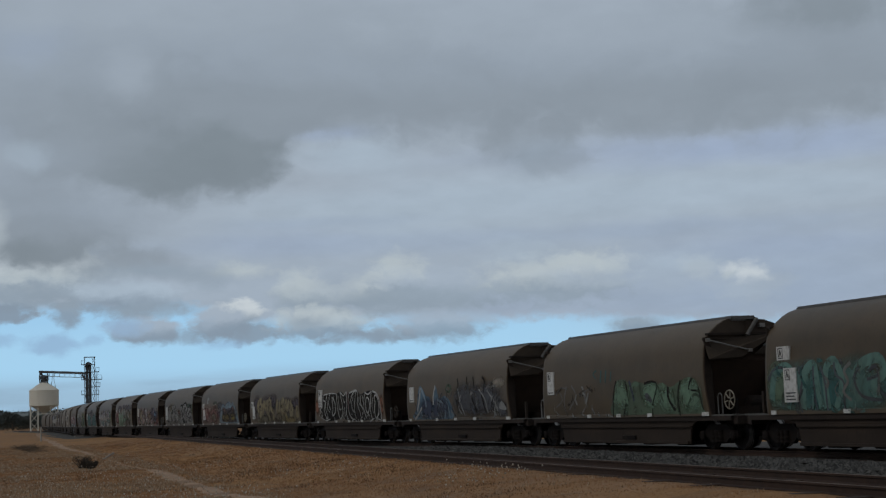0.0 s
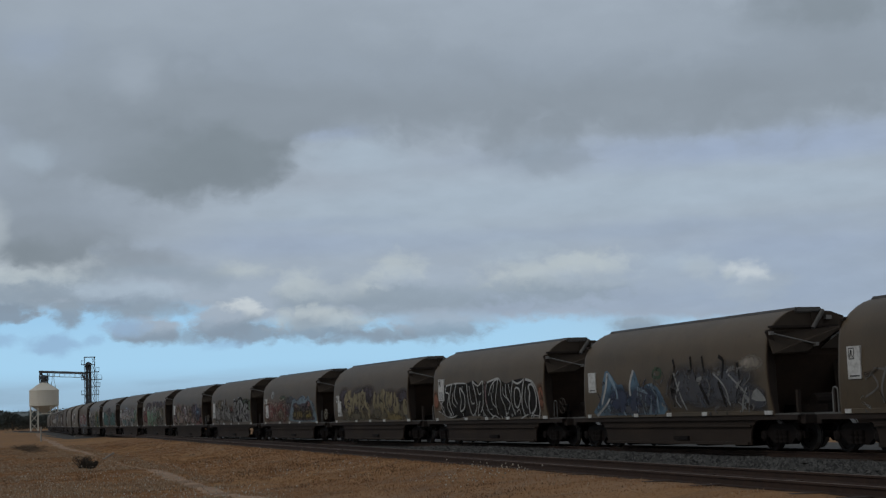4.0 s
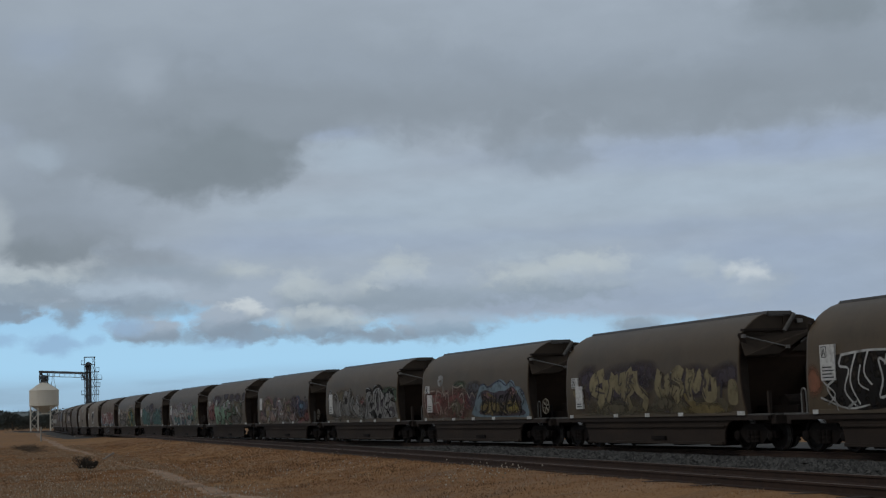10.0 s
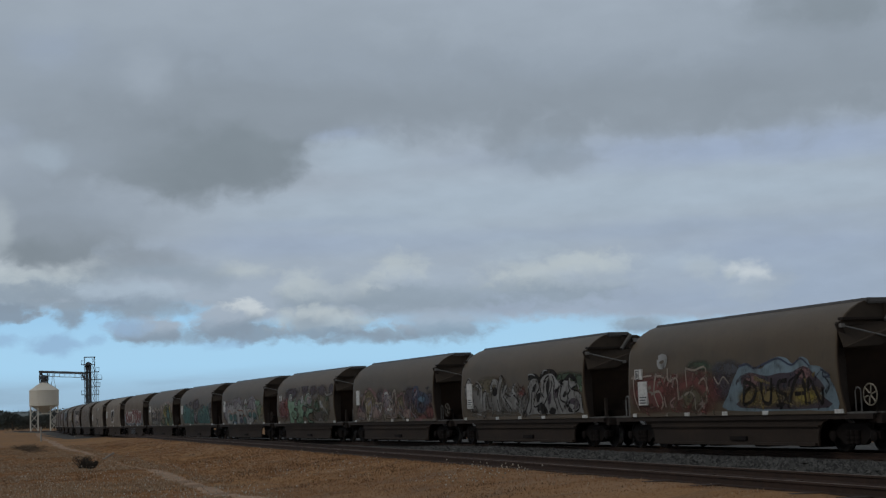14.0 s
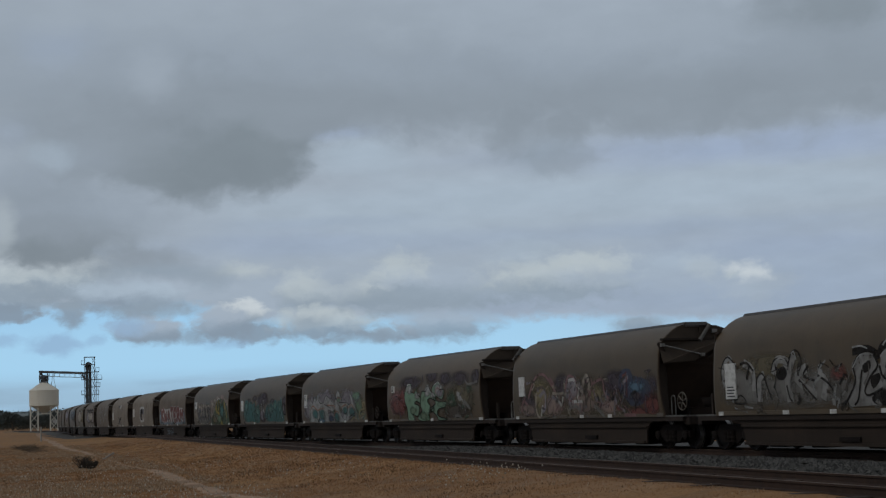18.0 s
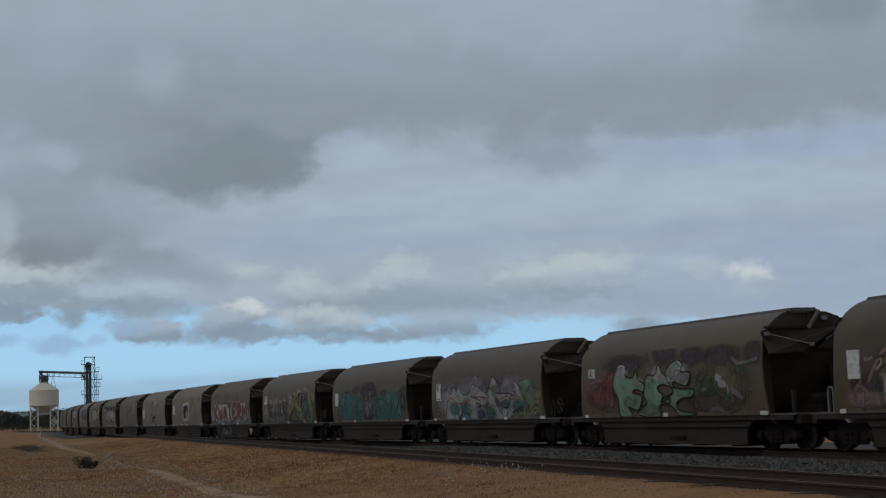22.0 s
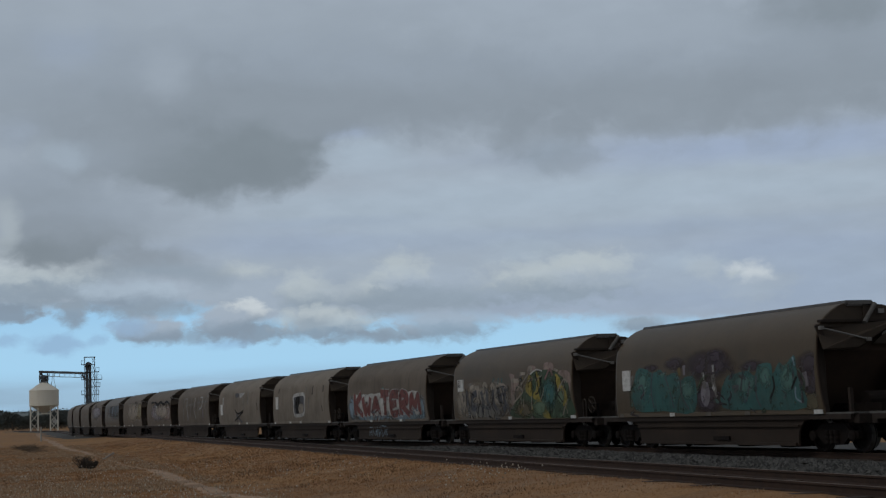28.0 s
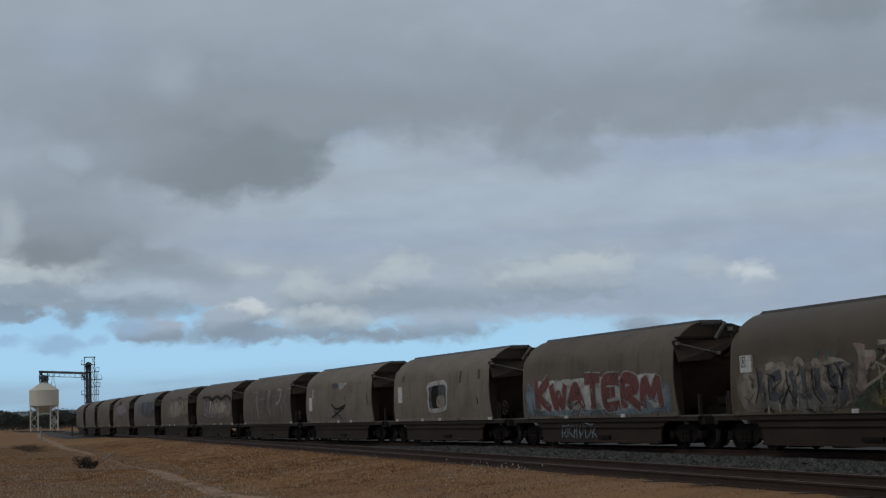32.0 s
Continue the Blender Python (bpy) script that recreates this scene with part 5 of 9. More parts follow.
    stroke(w, "deep_teal", 0.07, 1, [(-0.27, 2.65), (-0.32, 2.32)])
    flecks(w, ("ash", "brown", "silver"), -5.4, -0.6, 1.15, 2.2, 26, 501)
    flecks(w, ("forest", "mint"), 0.2, 5.6, 1.15, 2.2, 16, 511)
    board(w, -5.45, 1.95, 0.55, 0.85, 1)
    w = W[2]
    spray(w, "sky", 1, [(-5.12, 1.12), (-4.61, 1.73), (-4.25, 2.65), (-3.76, 2.51), (-3.34, 2.19), (-2.95, 2.16), (-2.61, 1.69), (-2.15, 2.65), (-1.68, 2.05), (-1.04, 2.17), (-0.38, 1.88), (-0.4, 1.08)])
    mist(w, "navy", 2, -3.26, 1.7, 0.88, 0.43)
    mist(w, "navy", 2, -1.46, 1.67, 1.03, 0.42)
    mist(w, "slate", 2, -2.55, 1.31, 1.71, 0.19)
    spray(w, "navy", 3, [(-3.43, 1.9), (-2.83, 1.41), (-3.25, 1.22), (-3.78, 1.52)])
    spray(w, "navy", 3, [(-2.11, 1.96), (-1.61, 1.86), (-2.13, 1.3), (-2.51, 1.4)])
    stroke(w, "navy", 0.162, 3, [(-1.44, 1.95), (-1.08, 1.57), (-0.91, 1.17)])
    stroke(w, "white", 0.135, 4, [(-4.07, 2.6), (-4.18, 2.11), (-4.57, 1.53)])
    stroke(w, "ice", 0.162, 4, [(-3.98, 2.58), (-3.45, 2.04), (-3.37, 1.7)])
    stroke(w, "white", 0.126, 4, [(-2.15, 2.63), (-2.4, 2.16), (-2.41, 1.78)])
    stroke(w, "ice", 0.135, 4, [(-0.94, 2.14), (-0.61, 1.74), (-0.58, 1.19)])
    stroke(w, "white", 0.098, 4, [(-5.06, 1.14), (-4.29, 1.48), (-3.93, 1.71)])
    stroke(w, "ice", 0.126, 4, [(-1.89, 2.01), (-1.19, 1.85)])
    stroke(w, "forest", 0.135, 1, [(-0.69, 2.62), (-0.29, 2.56), (-0.37, 2.34), (-0.81, 2.38), (-0.73, 2.61)])
    mist(w, "slate", 0, 1.66, 1.96, 1.48, 0.71)
    mist(w, "slate", 0, 3.79, 1.91, 1.53, 0.68)
    mist(w, "slate", 0, 5.18, 1.54, 0.72, 0.37)
    mist(w, "cream", 0, 5.04, 2.57, 0.62, 0.22)
    stroke(w, "black", 0.112, 2, [(0.51, 2.88), (0.63, 2.53), (0.39, 2.09)])
    stroke(w, "black", 0.112, 2, [(1.6, 2.92), (1.73, 2.49), (2.06, 2.13)])
    stroke(w, "black", 0.112, 2, [(2.3, 2.89), (2.49, 2.38)])
    stroke(w, "black", 0.126, 2, [(3.28, 2.85), (3.57, 2.68), (3.49, 2.17)])
    stroke(w, "black", 0.126, 2, [(4.35, 2.61), (4.49, 2.06)])
    stroke(w, "silver", 0.084, 3, [(0.59, 2.44), (0.94, 1.71), (1.24, 1.26)])
    stroke(w, "silver", 0.07, 3, [(0.94, 2.16), (0.63, 1.63), (0.9, 1.34)])
    stroke(w, "slate", 0.162, 3, [(1.73, 2.49), (2.12, 1.6), (2.38, 1.33)])
    stroke(w, "silver", 0.07, 3, [(2.98, 2.36), (3.62, 1.91), (3.8, 1.4)])
    stroke(w, "silver", 0.07, 3, [(3.85, 2.29), (4.61, 1.8), (4.7, 1.55)])
    stroke(w, "black", 0.162, 3, [(2.07, 2.22), (2.59, 1.42)])
    stroke(w, "black", 0.162, 3, [(3.3, 2.09), (3.6, 1.32)])
    spray(w, "silver", 3, [(5.02, 1.53), (5.35, 1.83), (5.75, 1.47)])
    flecks(w, ("ice", "navy", "slate"), -4.9, -1.0, 1.12, 2.3, 26, 502)
    flecks(w, ("black", "silver", "slate", "ash"), -0.8, 5.2, 1.12, 2.5, 46, 512)
    board(w, -5.5, 1.95, 0.55, 0.70, 1, False)
    w = W[3]
    mist(w, "orange", 0, 5.59, 1.92, 0.35, 0.47)
    mist(w, "orange", 0, -5.6, 1.94, 0.4, 0.38)
    spray(w, "black", 1, [(-5.17, 2.55), (-4.26, 2.62), (-3.12, 2.67), (-1.93, 2.64), (-1.06, 2.72), (-0.42, 2.52), (0.23, 2.63), (1.46, 2.74), (2.29, 2.51), (3.03, 2.61), (4.06, 2.66), (4.93, 2.48), (5.37, 2), (5.46, 1.41), (5.29, 1.14), (3.58, 1.19), (2.26, 1.12), (0.24, 1.17), (-1.56, 1.26), (-3.6, 1.14), (-5.21, 1.4), (-4.84, 1.69), (-5.14, 2.07)])
    stroke(w, "white", 0.077, 3, [(-5.21, 2.56), (-4.71, 2.35), (-4.58, 2.01), (-4.99, 1.74), (-4.57, 1.28)])
    stroke(w, "white", 0.07, 3, [(-4.26, 2.62), (-4.37, 2.32), (-3.96, 2.21), (-4.2, 1.67), (-3.82, 1.27)])
    stroke(w, "white", 0.07, 3, [(-3.63, 2.64), (-3.93, 1.9), (-3.61, 1.29)])
    stroke(w, "white", 0.07, 3, [(-3.12, 2.65), (-3.31, 2.12), (-3.01, 1.78)])
    stroke(w, "white", 0.07, 3, [(-2.67, 2.45), (-2.15, 2.13), (-2.19, 1.64), (-2.74, 1.46), (-2.54, 1.92)], True)
    stroke(w, "white", 0.084, 3, [(-1.87, 2.62), (-1.67, 1.72), (-1.37, 1.26), (-0.82, 1.61), (-0.89, 2.14), (-1.25, 2.71)])
    stroke(w, "white", 0.07, 3, [(-1.25, 2.71), (-0.61, 2.49), (-0.1, 2.65), (-0.13, 1.68), (-0.81, 1.25), (-0.41, 1.87)])
    stroke(w, "pink", 0.126, 4, [(0.16, 2.68), (0.2, 2.29), (0.27, 1.72)])
    stroke(w, "white", 0.07, 3, [(0.33, 2.54), (0.18, 1.94), (0.43, 1.41), (0.82, 1.22)])
    stroke(w, "white", 0.07, 3, [(0.52, 2.06), (0.89, 2.5), (1.49, 2.67), (1.22, 1.83), (1.36, 1.26)])
    stroke(w, "white", 0.084, 3, [(0.37, 2.6), (1.46, 2.74), (1.87, 2.53)])
    stroke(w, "white", 0.07, 3, [(1.82, 2.53), (1.82, 1.98), (2.13, 1.59), (2.17, 1.2)])
    stroke(w, "white", 0.07, 3, [(2.29, 2.47), (2.36, 1.97), (2.69, 1.69), (2.28, 1.28)])
    stroke(w, "white", 0.07, 3, [(3.03, 2.59), (2.81, 1.95), (2.9, 1.54), (3.07, 1.24)])
    stroke(w, "white", 0.07, 3, [(3.24, 2.27), (3.64, 2.24), (3.73, 1.85), (3.4, 1.53), (3.14, 1.7)], True)
    stroke(w, "white", 0.084, 3, [(2.95, 2.61), (3.5, 2.47), (4.09, 2.63)])
    stroke(w, "white", 0.084, 3, [(4.09, 2.64), (3.83, 1.68), (4.01, 1.18)])
    stroke(w, "white", 0.098, 3, [(4.21, 2.62), (4.93, 2.47), (5.35, 2.04), (5.44, 1.41), (5.21, 1.08)])
    stroke(w, "white", 0.084, 3, [(4.53, 2.35), (4.92, 2.37), (5.21, 1.93), (5.05, 1.46), (4.53, 1.27), (4.5, 1.67), (4.64, 2.06)], True)
    stroke(w, "white", 0.056, 3, [(-5.34, 1.5), (-4.19, 1.2), (-3.22, 1.28)])
    stroke(w, "white", 0.056, 3, [(3.53, 1.08), (4.22, 1.23), (5.31, 1.18)])
    stroke(w, "white", 0.056, 3, [(-4.97, 2.36), (-5.16, 1.96), (-4.66, 1.59), (-5.03, 1.31)])
    stroke(w, "white", 0.056, 3, [(-3.45, 2.31), (-3.57, 1.85), (-3.18, 1.65)])
    stroke(w, "white", 0.056, 3, [(-2.34, 2.55), (-2.44, 2.28)])
    stroke(w, "white", 0.056, 3, [(-1.6, 2.52), (-1.36, 1.8), (-1.02, 1.79)])
    stroke(w, "white", 0.056, 3, [(-0.71, 2.4), (-0.46, 2.13), (-0.25, 2.21)])
    stroke(w, "white", 0.056, 3, [(-0.31, 1.6), (-0.08, 1.33), (0.14, 1.16)])
    stroke(w, "white", 0.056, 3, [(0.79, 2.18), (0.9, 1.75), (1.19, 1.57)])
    stroke(w, "white", 0.056, 3, [(1.1, 2.51), (0.98, 2.18)])
    stroke(w, "white", 0.056, 3, [(2.03, 2.4), (2.07, 2.06), (2.54, 1.88)])
    stroke(w, "white", 0.056, 3, [(2.61, 2.46), (2.71, 2.12)])
    stroke(w, "white", 0.056, 3, [(3.26, 1.37), (3.53, 1.45), (3.58, 1.2)])
    stroke(w, "white", 0.056, 3, [(4.27, 2.32), (4.15, 1.84), (4.32, 1.51)])
    stroke(w, "white", 0.049, 3, [(-4.69, 1.49), (-4.64, 1.15)])
    stroke(w, "white", 0.049, 3, [(-2.49, 1.37), (-2.45, 1.11)])
    stroke(w, "white", 0.049, 3, [(1.65, 1.22), (1.74, 1.08)])
    stroke(w, "white", 0.049, 3, [(4.53, 1.27), (4.56, 1.08)])
    stroke(w, "white", 0.07, 3, [(-4.26, 2.6), (-3.12, 2.67), (-1.93, 2.63)])
    stroke(w, "white", 0.056, 2, [(0.56, 1.11), (0.97, 1.23), (1.42, 1.1)])
    flecks(w, ("black", "silver"), -5.0, 5.4, 1.1, 1.5, 26, 503)
    board(w, -5.2, 1.95, 0.66, 0.95, 4)
    w = W[4]
    mist(w, "plum", 0, -0.02, 2.45, 1.07, 0.43)
    mist(w, "plum", 0, 5.26, 2.27, 0.86, 0.35)
    mist(w, "plum", 0, -4.07, 2.32, 0.83, 0.56)
    mist(w, "plum", 0, -1.71, 2.16, 2.09, 0.62)
    mist(w, "plum", 0, 3.13, 2.1, 1.73, 0.49)
    mist(w, "moss", 1, -1.94, 1.35, 2.28, 0.32)
    mist(w, "moss", 1, 2.92, 1.33, 2.36, 0.28)
    mist(w, "ochre", 1, 3.82, 1.27, 1.36, 0.2)
    stroke(w, "tan", 0.475, 2, [(-2.84, 2.55), (-3.61, 2.38), (-3.74, 2.05), (-3.01, 1.83), (-3.36, 1.47)])
    stroke(w, "tan", 0.425, 2, [(-2.75, 2.37), (-2.72, 1.91), (-2.27, 2.26), (-2.16, 2.48)])
    stroke(w, "tan", 0.5, 2, [(-2.06, 2.52), (-2.35, 1.99), (-2.53, 1.54)])
    stroke(w, "tan", 0.425, 2, [(-2.02, 2.48), (-1.77, 2.02), (-1.39, 2.5), (-1.46, 1.61)])
    stroke(w, "tan", 0.45, 2, [(-0.73, 2.58), (-1.08, 2.36), (-0.75, 2.08), (-1.2, 1.83), (-1, 1.34)])
    stroke(w, "tan", 0.4, 2, [(-0.59, 2.6), (-0.5, 2.08), (0.13, 1.71), (-0.1, 1.33)])
    stroke(w, "tan", 0.425, 2, [(1.17, 2.54), (0.97, 1.99), (1.38, 1.8), (1.64, 2.14), (1.57, 2.4)])
    stroke(w, "tan", 0.35, 2, [(1.96, 2.55), (2.07, 2.05), (1.78, 1.8)])
    stroke(w, "tan", 0.4, 2, [(2.6, 2.36), (2.29, 2.5), (2.13, 2.13), (2.55, 1.99), (2.03, 1.55)])
    stroke(w, "tan", 0.425, 2, [(3.05, 2.51), (2.94, 2.1), (2.99, 1.53)])
    stroke(w, "tan", 0.4, 2, [(3.11, 2.47), (3.41, 1.93), (3.66, 2.32), (3.75, 2.4)])
    stroke(w, "tan", 0.4, 2, [(4.24, 2.38), (3.97, 2.07), (3.97, 1.67), (4.43, 1.7), (4.45, 2.22)])
    stroke(w, "ochre", 0.375, 2, [(2.76, 1.82), (2.91, 1.53), (3.24, 1.36)])
    stroke(w, "moss", 0.375, 2, [(4.62, 1.89), (4.82, 1.54), (5.08, 1.26)])
    spray(w, "tan", 2, [(5.31, 2.07), (5.56, 2.14), (5.75, 2.02), (5.75, 1.48), (5.48, 1.37), (5.21, 1.49)])
    mist(w, "moss", 3, -2.13, 1.36, 1.15, 0.23)
    mist(w, "moss", 3, 1.34, 1.48, 0.67, 0.25)
    stroke(w, "brown", 0.084, 4, [(-3.34, 2.52), (-3.22, 2.24), (-3.5, 2.02), (-2.82, 1.9)])
    stroke(w, "brown", 0.084, 4, [(-2.49, 2.49), (-2.45, 2.09), (-2.79, 1.64)])
    stroke(w, "brown", 0.084, 4, [(-1.67, 2.51), (-1.71, 2.16), (-1.47, 2.24)])
    stroke(w, "brown", 0.084, 4, [(-1.01, 2.58), (-1.14, 2.23), (-0.9, 1.96), (-1.3, 1.79)])
    stroke(w, "brown", 0.084, 4, [(-0.34, 2.55), (-0.27, 2.11), (0.38, 1.67)])
    stroke(w, "brown", 0.084, 4, [(1.37, 2.49), (1.24, 2.03), (1.45, 1.98)])
    stroke(w, "brown", 0.084, 4, [(1.88, 2.47), (1.9, 1.97)])
    stroke(w, "brown", 0.084, 4, [(2.85, 2.47), (2.7, 1.95), (2.93, 1.57)])
    stroke(w, "brown", 0.084, 4, [(3.48, 2.45), (3.28, 2.09)])
    stroke(w, "brown", 0.084, 4, [(3.94, 2.39), (3.8, 1.92), (3.94, 1.59)])
    stroke(w, "brown", 0.07, 4, [(4.3, 2.22), (4.17, 1.91)])
    stroke(w, "tan", 0.135, 2, [(-5.03, 2.2), (-5.28, 2.02), (-5.1, 1.83), (-4.79, 2.01), (-4.99, 2.18)])
    flecks(w, ("brown", "moss", "plum"), -4.8, 5.4, 1.15, 2.5, 40, 504)
    board(w, -5.4, 2.15, 0.5, 0.36, 0)
    board(w, -5.1, 1.40, 0.55, 0.80, 2, False)
    w = W[5]
    spray(w, "powder", 1, [(0.25, 1.22), (0.36, 1.66), (0.93, 2.32), (1.16, 2.53), (1.5, 2.57), (1.91, 2.44), (2.31, 2.39), (2.6, 2.58), (3.12, 2.69), (3.58, 2.62), (3.88, 2.46), (4.23, 2.64), (4.56, 2.56), (4.72, 2.39), (5.12, 2.34), (5.54, 2.11), (5.6, 1.94), (5.75, 1.76), (5.75, 1.16), (4.38, 1.17)])
    spray(w, "plum", 2, [(1.14, 2.11), (1.6, 2.3), (2.52, 2.17), (3.16, 2.23), (3.78, 2.23), (4.42, 2.38), (4.97, 2.07), (5.31, 1.75), (5.05, 1.6), (5.34, 1.23), (0.97, 1.29), (1.32, 1.68)])
    mist(w, "pink", 3, 1.73, 2.05, 0.39, 0.22)
    mist(w, "pink", 3, 4.37, 2.17, 0.35, 0.17)
    mist(w, "ochre", 3, 2.39, 1.58, 0.95, 0.29)
    mist(w, "ochre", 3, 4.24, 1.58, 0.88, 0.28)
    mist(w, "yellow", 4, 4.38, 1.54, 0.44, 0.17)
    mist(w, "ochre", 3, 1.41, 1.55, 0.46, 0.25)
    stroke(w, "black", 0.135, 5, [(1.4, 2.06), (1.18, 1.39)])
    stroke(w, "black", 0.126, 5, [(1.36, 2.06), (1.96, 1.86), (1.68, 1.48), (1.17, 1.37)])
    stroke(w, "black", 0.135, 5, [(2.28, 2.11), (2.24, 1.5), (2.63, 1.43), (2.8, 2.1)])
    stroke(w, "black", 0.135, 5, [(3.56, 2.01), (3.15, 1.97), (3.1, 1.73), (3.44, 1.61), (3.25, 1.36), (2.9, 1.32)])
    stroke(w, "black", 0.135, 5, [(3.58, 1.34), (3.92, 1.95), (4.38, 2.22), (4.36, 1.34)])
    stroke(w, "black", 0.126, 5, [(3.88, 1.63), (4.41, 1.64)])
    stroke(w, "black", 0.126, 5, [(4.52, 1.34), (4.64, 2.04), (5.1, 1.33), (5.21, 1.79)])
    stroke(w, "navy", 0.07, 4, [(1.08, 2.49), (1.55, 2.54), (1.94, 2.41), (2.59, 2.55), (3.17, 2.64), (3.8, 2.43), (4.26, 2.59), (4.68, 2.35)])
    stroke(w, "navy", 0.07, 4, [(5.18, 2.26), (5.58, 2.08), (5.3, 2.06), (5.27, 2.18)])
    mist(w, "red", 0, -4.45, 1.81, 1.45, 0.65)
    mist(w, "red", 0, -1.69, 1.79, 1.4, 0.66)
    mist(w, "moss", 1, -1.75, 1.61, 0.75, 0.35)
    mist(w, "forest", 0, -1.31, 2.59, 0.74, 0.18)
    mist(w, "slate", 0, 0.39, 2.43, 0.87, 0.26)
    mist(w, "plum", 0, 0.06, 1.92, 0.7, 0.43)
    stroke(w, "cream", 0.077, 3, [(-5.52, 2.45), (-5.52, 1.78), (-5.29, 1.28)])
    stroke(w, "cream", 0.07, 3, [(-5.68, 2.36), (-4.26, 2.41)])
    stroke(w, "cream", 0.084, 3, [(-3.95, 2.47), (-4.16, 1.85), (-3.96, 1.38)])
    stroke(w, "cream", 0.084, 3, [(-4.35, 1.8), (-3.82, 1.88), (-3.6, 1.6)])
    stroke(w, "cream", 0.084, 3, [(-3.21, 2.6), (-3.13, 2.19), (-2.61, 2.26), (-2.6, 1.58)])
    stroke(w, "cream", 0.07, 3, [(-2.06, 2.56), (-1.5, 2.48), (-0.82, 2.51), (-0.87, 1.49)])
    stroke(w, "cream", 0.07, 3, [(-2.52, 1.61), (-1.88, 1.81), (-1.59, 1.66), (-1.62, 1.26)])
    stroke(w, "cream", 0.07, 3, [(-2.05, 2.51), (-2, 1.98)])
    stroke(w, "cream", 0.07, 3, [(-1.27, 2.05), (-0.92, 2.21), (-0.69, 1.73)])
    stroke(w, "cream", 0.056, 3, [(-0.34, 2.24), (-0.1, 2.01), (0.19, 2.22), (0.5, 2)])
    stroke(w, "silver", 0.216, 3, [(-3.82, 2.93), (-3.55, 2.98), (-3.32, 2.91), (-3.43, 2.7), (-3.77, 2.71), (-3.84, 2.91)])
    flecks(w, ("cream", "red", "rose", "moss"), -5.4, -0.4, 1.12, 2.4, 46, 505)
    flecks(w, ("black", "plum", "ochre"), 0.8, 5.4, 1.2, 2.2, 26, 515)
    board(w, -5.4, 2.30, 0.5, 0.34, 0)
    board(w, -5.2, 1.45, 0.6, 0.78, 3, False)
    w = W[6]
    mist(w, "ash", 0, -4.14, 1.88, 1.38, 0.67)
    mist(w, "ash", 0, -1.96, 1.94, 1.39, 0.64)
    mist(w, "ash", 0, -0.63, 1.79, 1.2, 0.51)
    mist(w, "moss", 0, -2.83, 2.44, 1.44, 0.36)
    mist(w, "ash", 0, 0.61, 1.65, 0.72, 0.39)
    mist(w, "red", 1, 0.5, 2.15, 0.36, 0.19)
    mist(w, "forest", 0, 4.4, 2.56, 0.97, 0.23)
    mist(w, "forest", 1, 5.51, 2.39, 0.67, 0.3)
    mist(w, "green", 1, 5.77, 2.13, 0.33, 0.12)
    stroke(w, "pewter", 0.216, 2, [(-5.22, 1.97), (-5.36, 2.41), (-5.01, 2.77), (-4.71, 2.39)])
    stroke(w, "pewter", 0.25, 2, [(-4.18, 2.58), (-3.7, 2.35), (-3.68, 1.75)])
    stroke(w, "pewter", 0.25, 2, [(-3.41, 1.44), (-3.37, 2.04), (-3.09, 2.24)])
    stroke(w, "pewter", 0.25, 2, [(-2.62, 2.2), (-2.4, 2.6), (-1.83, 2.49), (-2.26, 2.24)])
    stroke(w, "pewter", 0.325, 2, [(-1.88, 1.41), (-1.88, 2.06), (-1.58, 2.69)])
    stroke(w, "pewter", 0.275, 2, [(-0.99, 2.32), (-1.48, 2.05), (-0.59, 1.56)])
    stroke(w, "pewter", 0.243, 2, [(-0.31, 1.45), (-0.11, 1.95), (-0.46, 2.13)])
    stroke(w, "black", 0.063, 3, [(-5.4, 2.1), (-5.42, 2.47), (-5.07, 2.8), (-4.51, 2.44)])
    stroke(w, "black", 0.084, 3, [(-4.37, 2.56), (-3.99, 2.57), (-3.64, 2.32), (-3.75, 2.41)])
    stroke(w, "black", 0.07, 3, [(-3.55, 1.56), (-3.49, 2.07), (-3.16, 2.24), (-2.93, 1.79), (-2.79, 1.49)])
    stroke(w, "black", 0.07, 3, [(-2.72, 2.32), (-2.52, 2.61), (-1.99, 2.59), (-1.83, 2.41)])
    spray(w, "black", 3, [(-2.43, 2.28), (-2.07, 2.41), (-1.91, 2.2), (-2.11, 2.03), (-2.4, 2.07)])
    stroke(w, "black", 0.07, 3, [(-1.9, 2.29), (-1.7, 2.75), (-1.41, 2.8), (-1.2, 2.5), (-1.34, 2.21)])
    stroke(w, "black", 0.077, 3, [(-1.97, 1.88), (-1.89, 1.53), (-1.77, 1.41)])
    stroke(w, "black", 0.084, 3, [(-1.37, 2.01), (-0.63, 1.45)])
    stroke(w, "black", 0.084, 3, [(-0.87, 2.37), (-1.13, 2.12), (-0.6, 1.96)])
    stroke(w, "black", 0.084, 3, [(-0.47, 2.1), (0.03, 1.86), (0.33, 1.43)])
    stroke(w, "black", 0.056, 3, [(0.12, 2.5), (0.37, 2.3), (0.69, 2.37)])
    stroke(w, "black", 0.07, 3, [(0.5, 1.82), (0.76, 2.09), (0.89, 1.98)])
    stroke(w, "black", 0.049, 3, [(-4.8, 1.43), (-4.43, 1.65), (-4.19, 1.42)], True)
    stroke(w, "silver", 0.049, 4, [(-1.7, 2.72), (-1.58, 2.8), (-1.44, 2.56)])
    stroke(w, "silver", 0.056, 4, [(-2.46, 2.58), (-2.23, 2.64), (-1.97, 2.57)])
    stroke(w, "black", 0.25, 2, [(1.12, 2.68), (1.78, 2.68), (2.21, 2.53), (2.42, 2.76), (2.91, 2.83), (3.42, 2.78), (3.77, 2.57)])
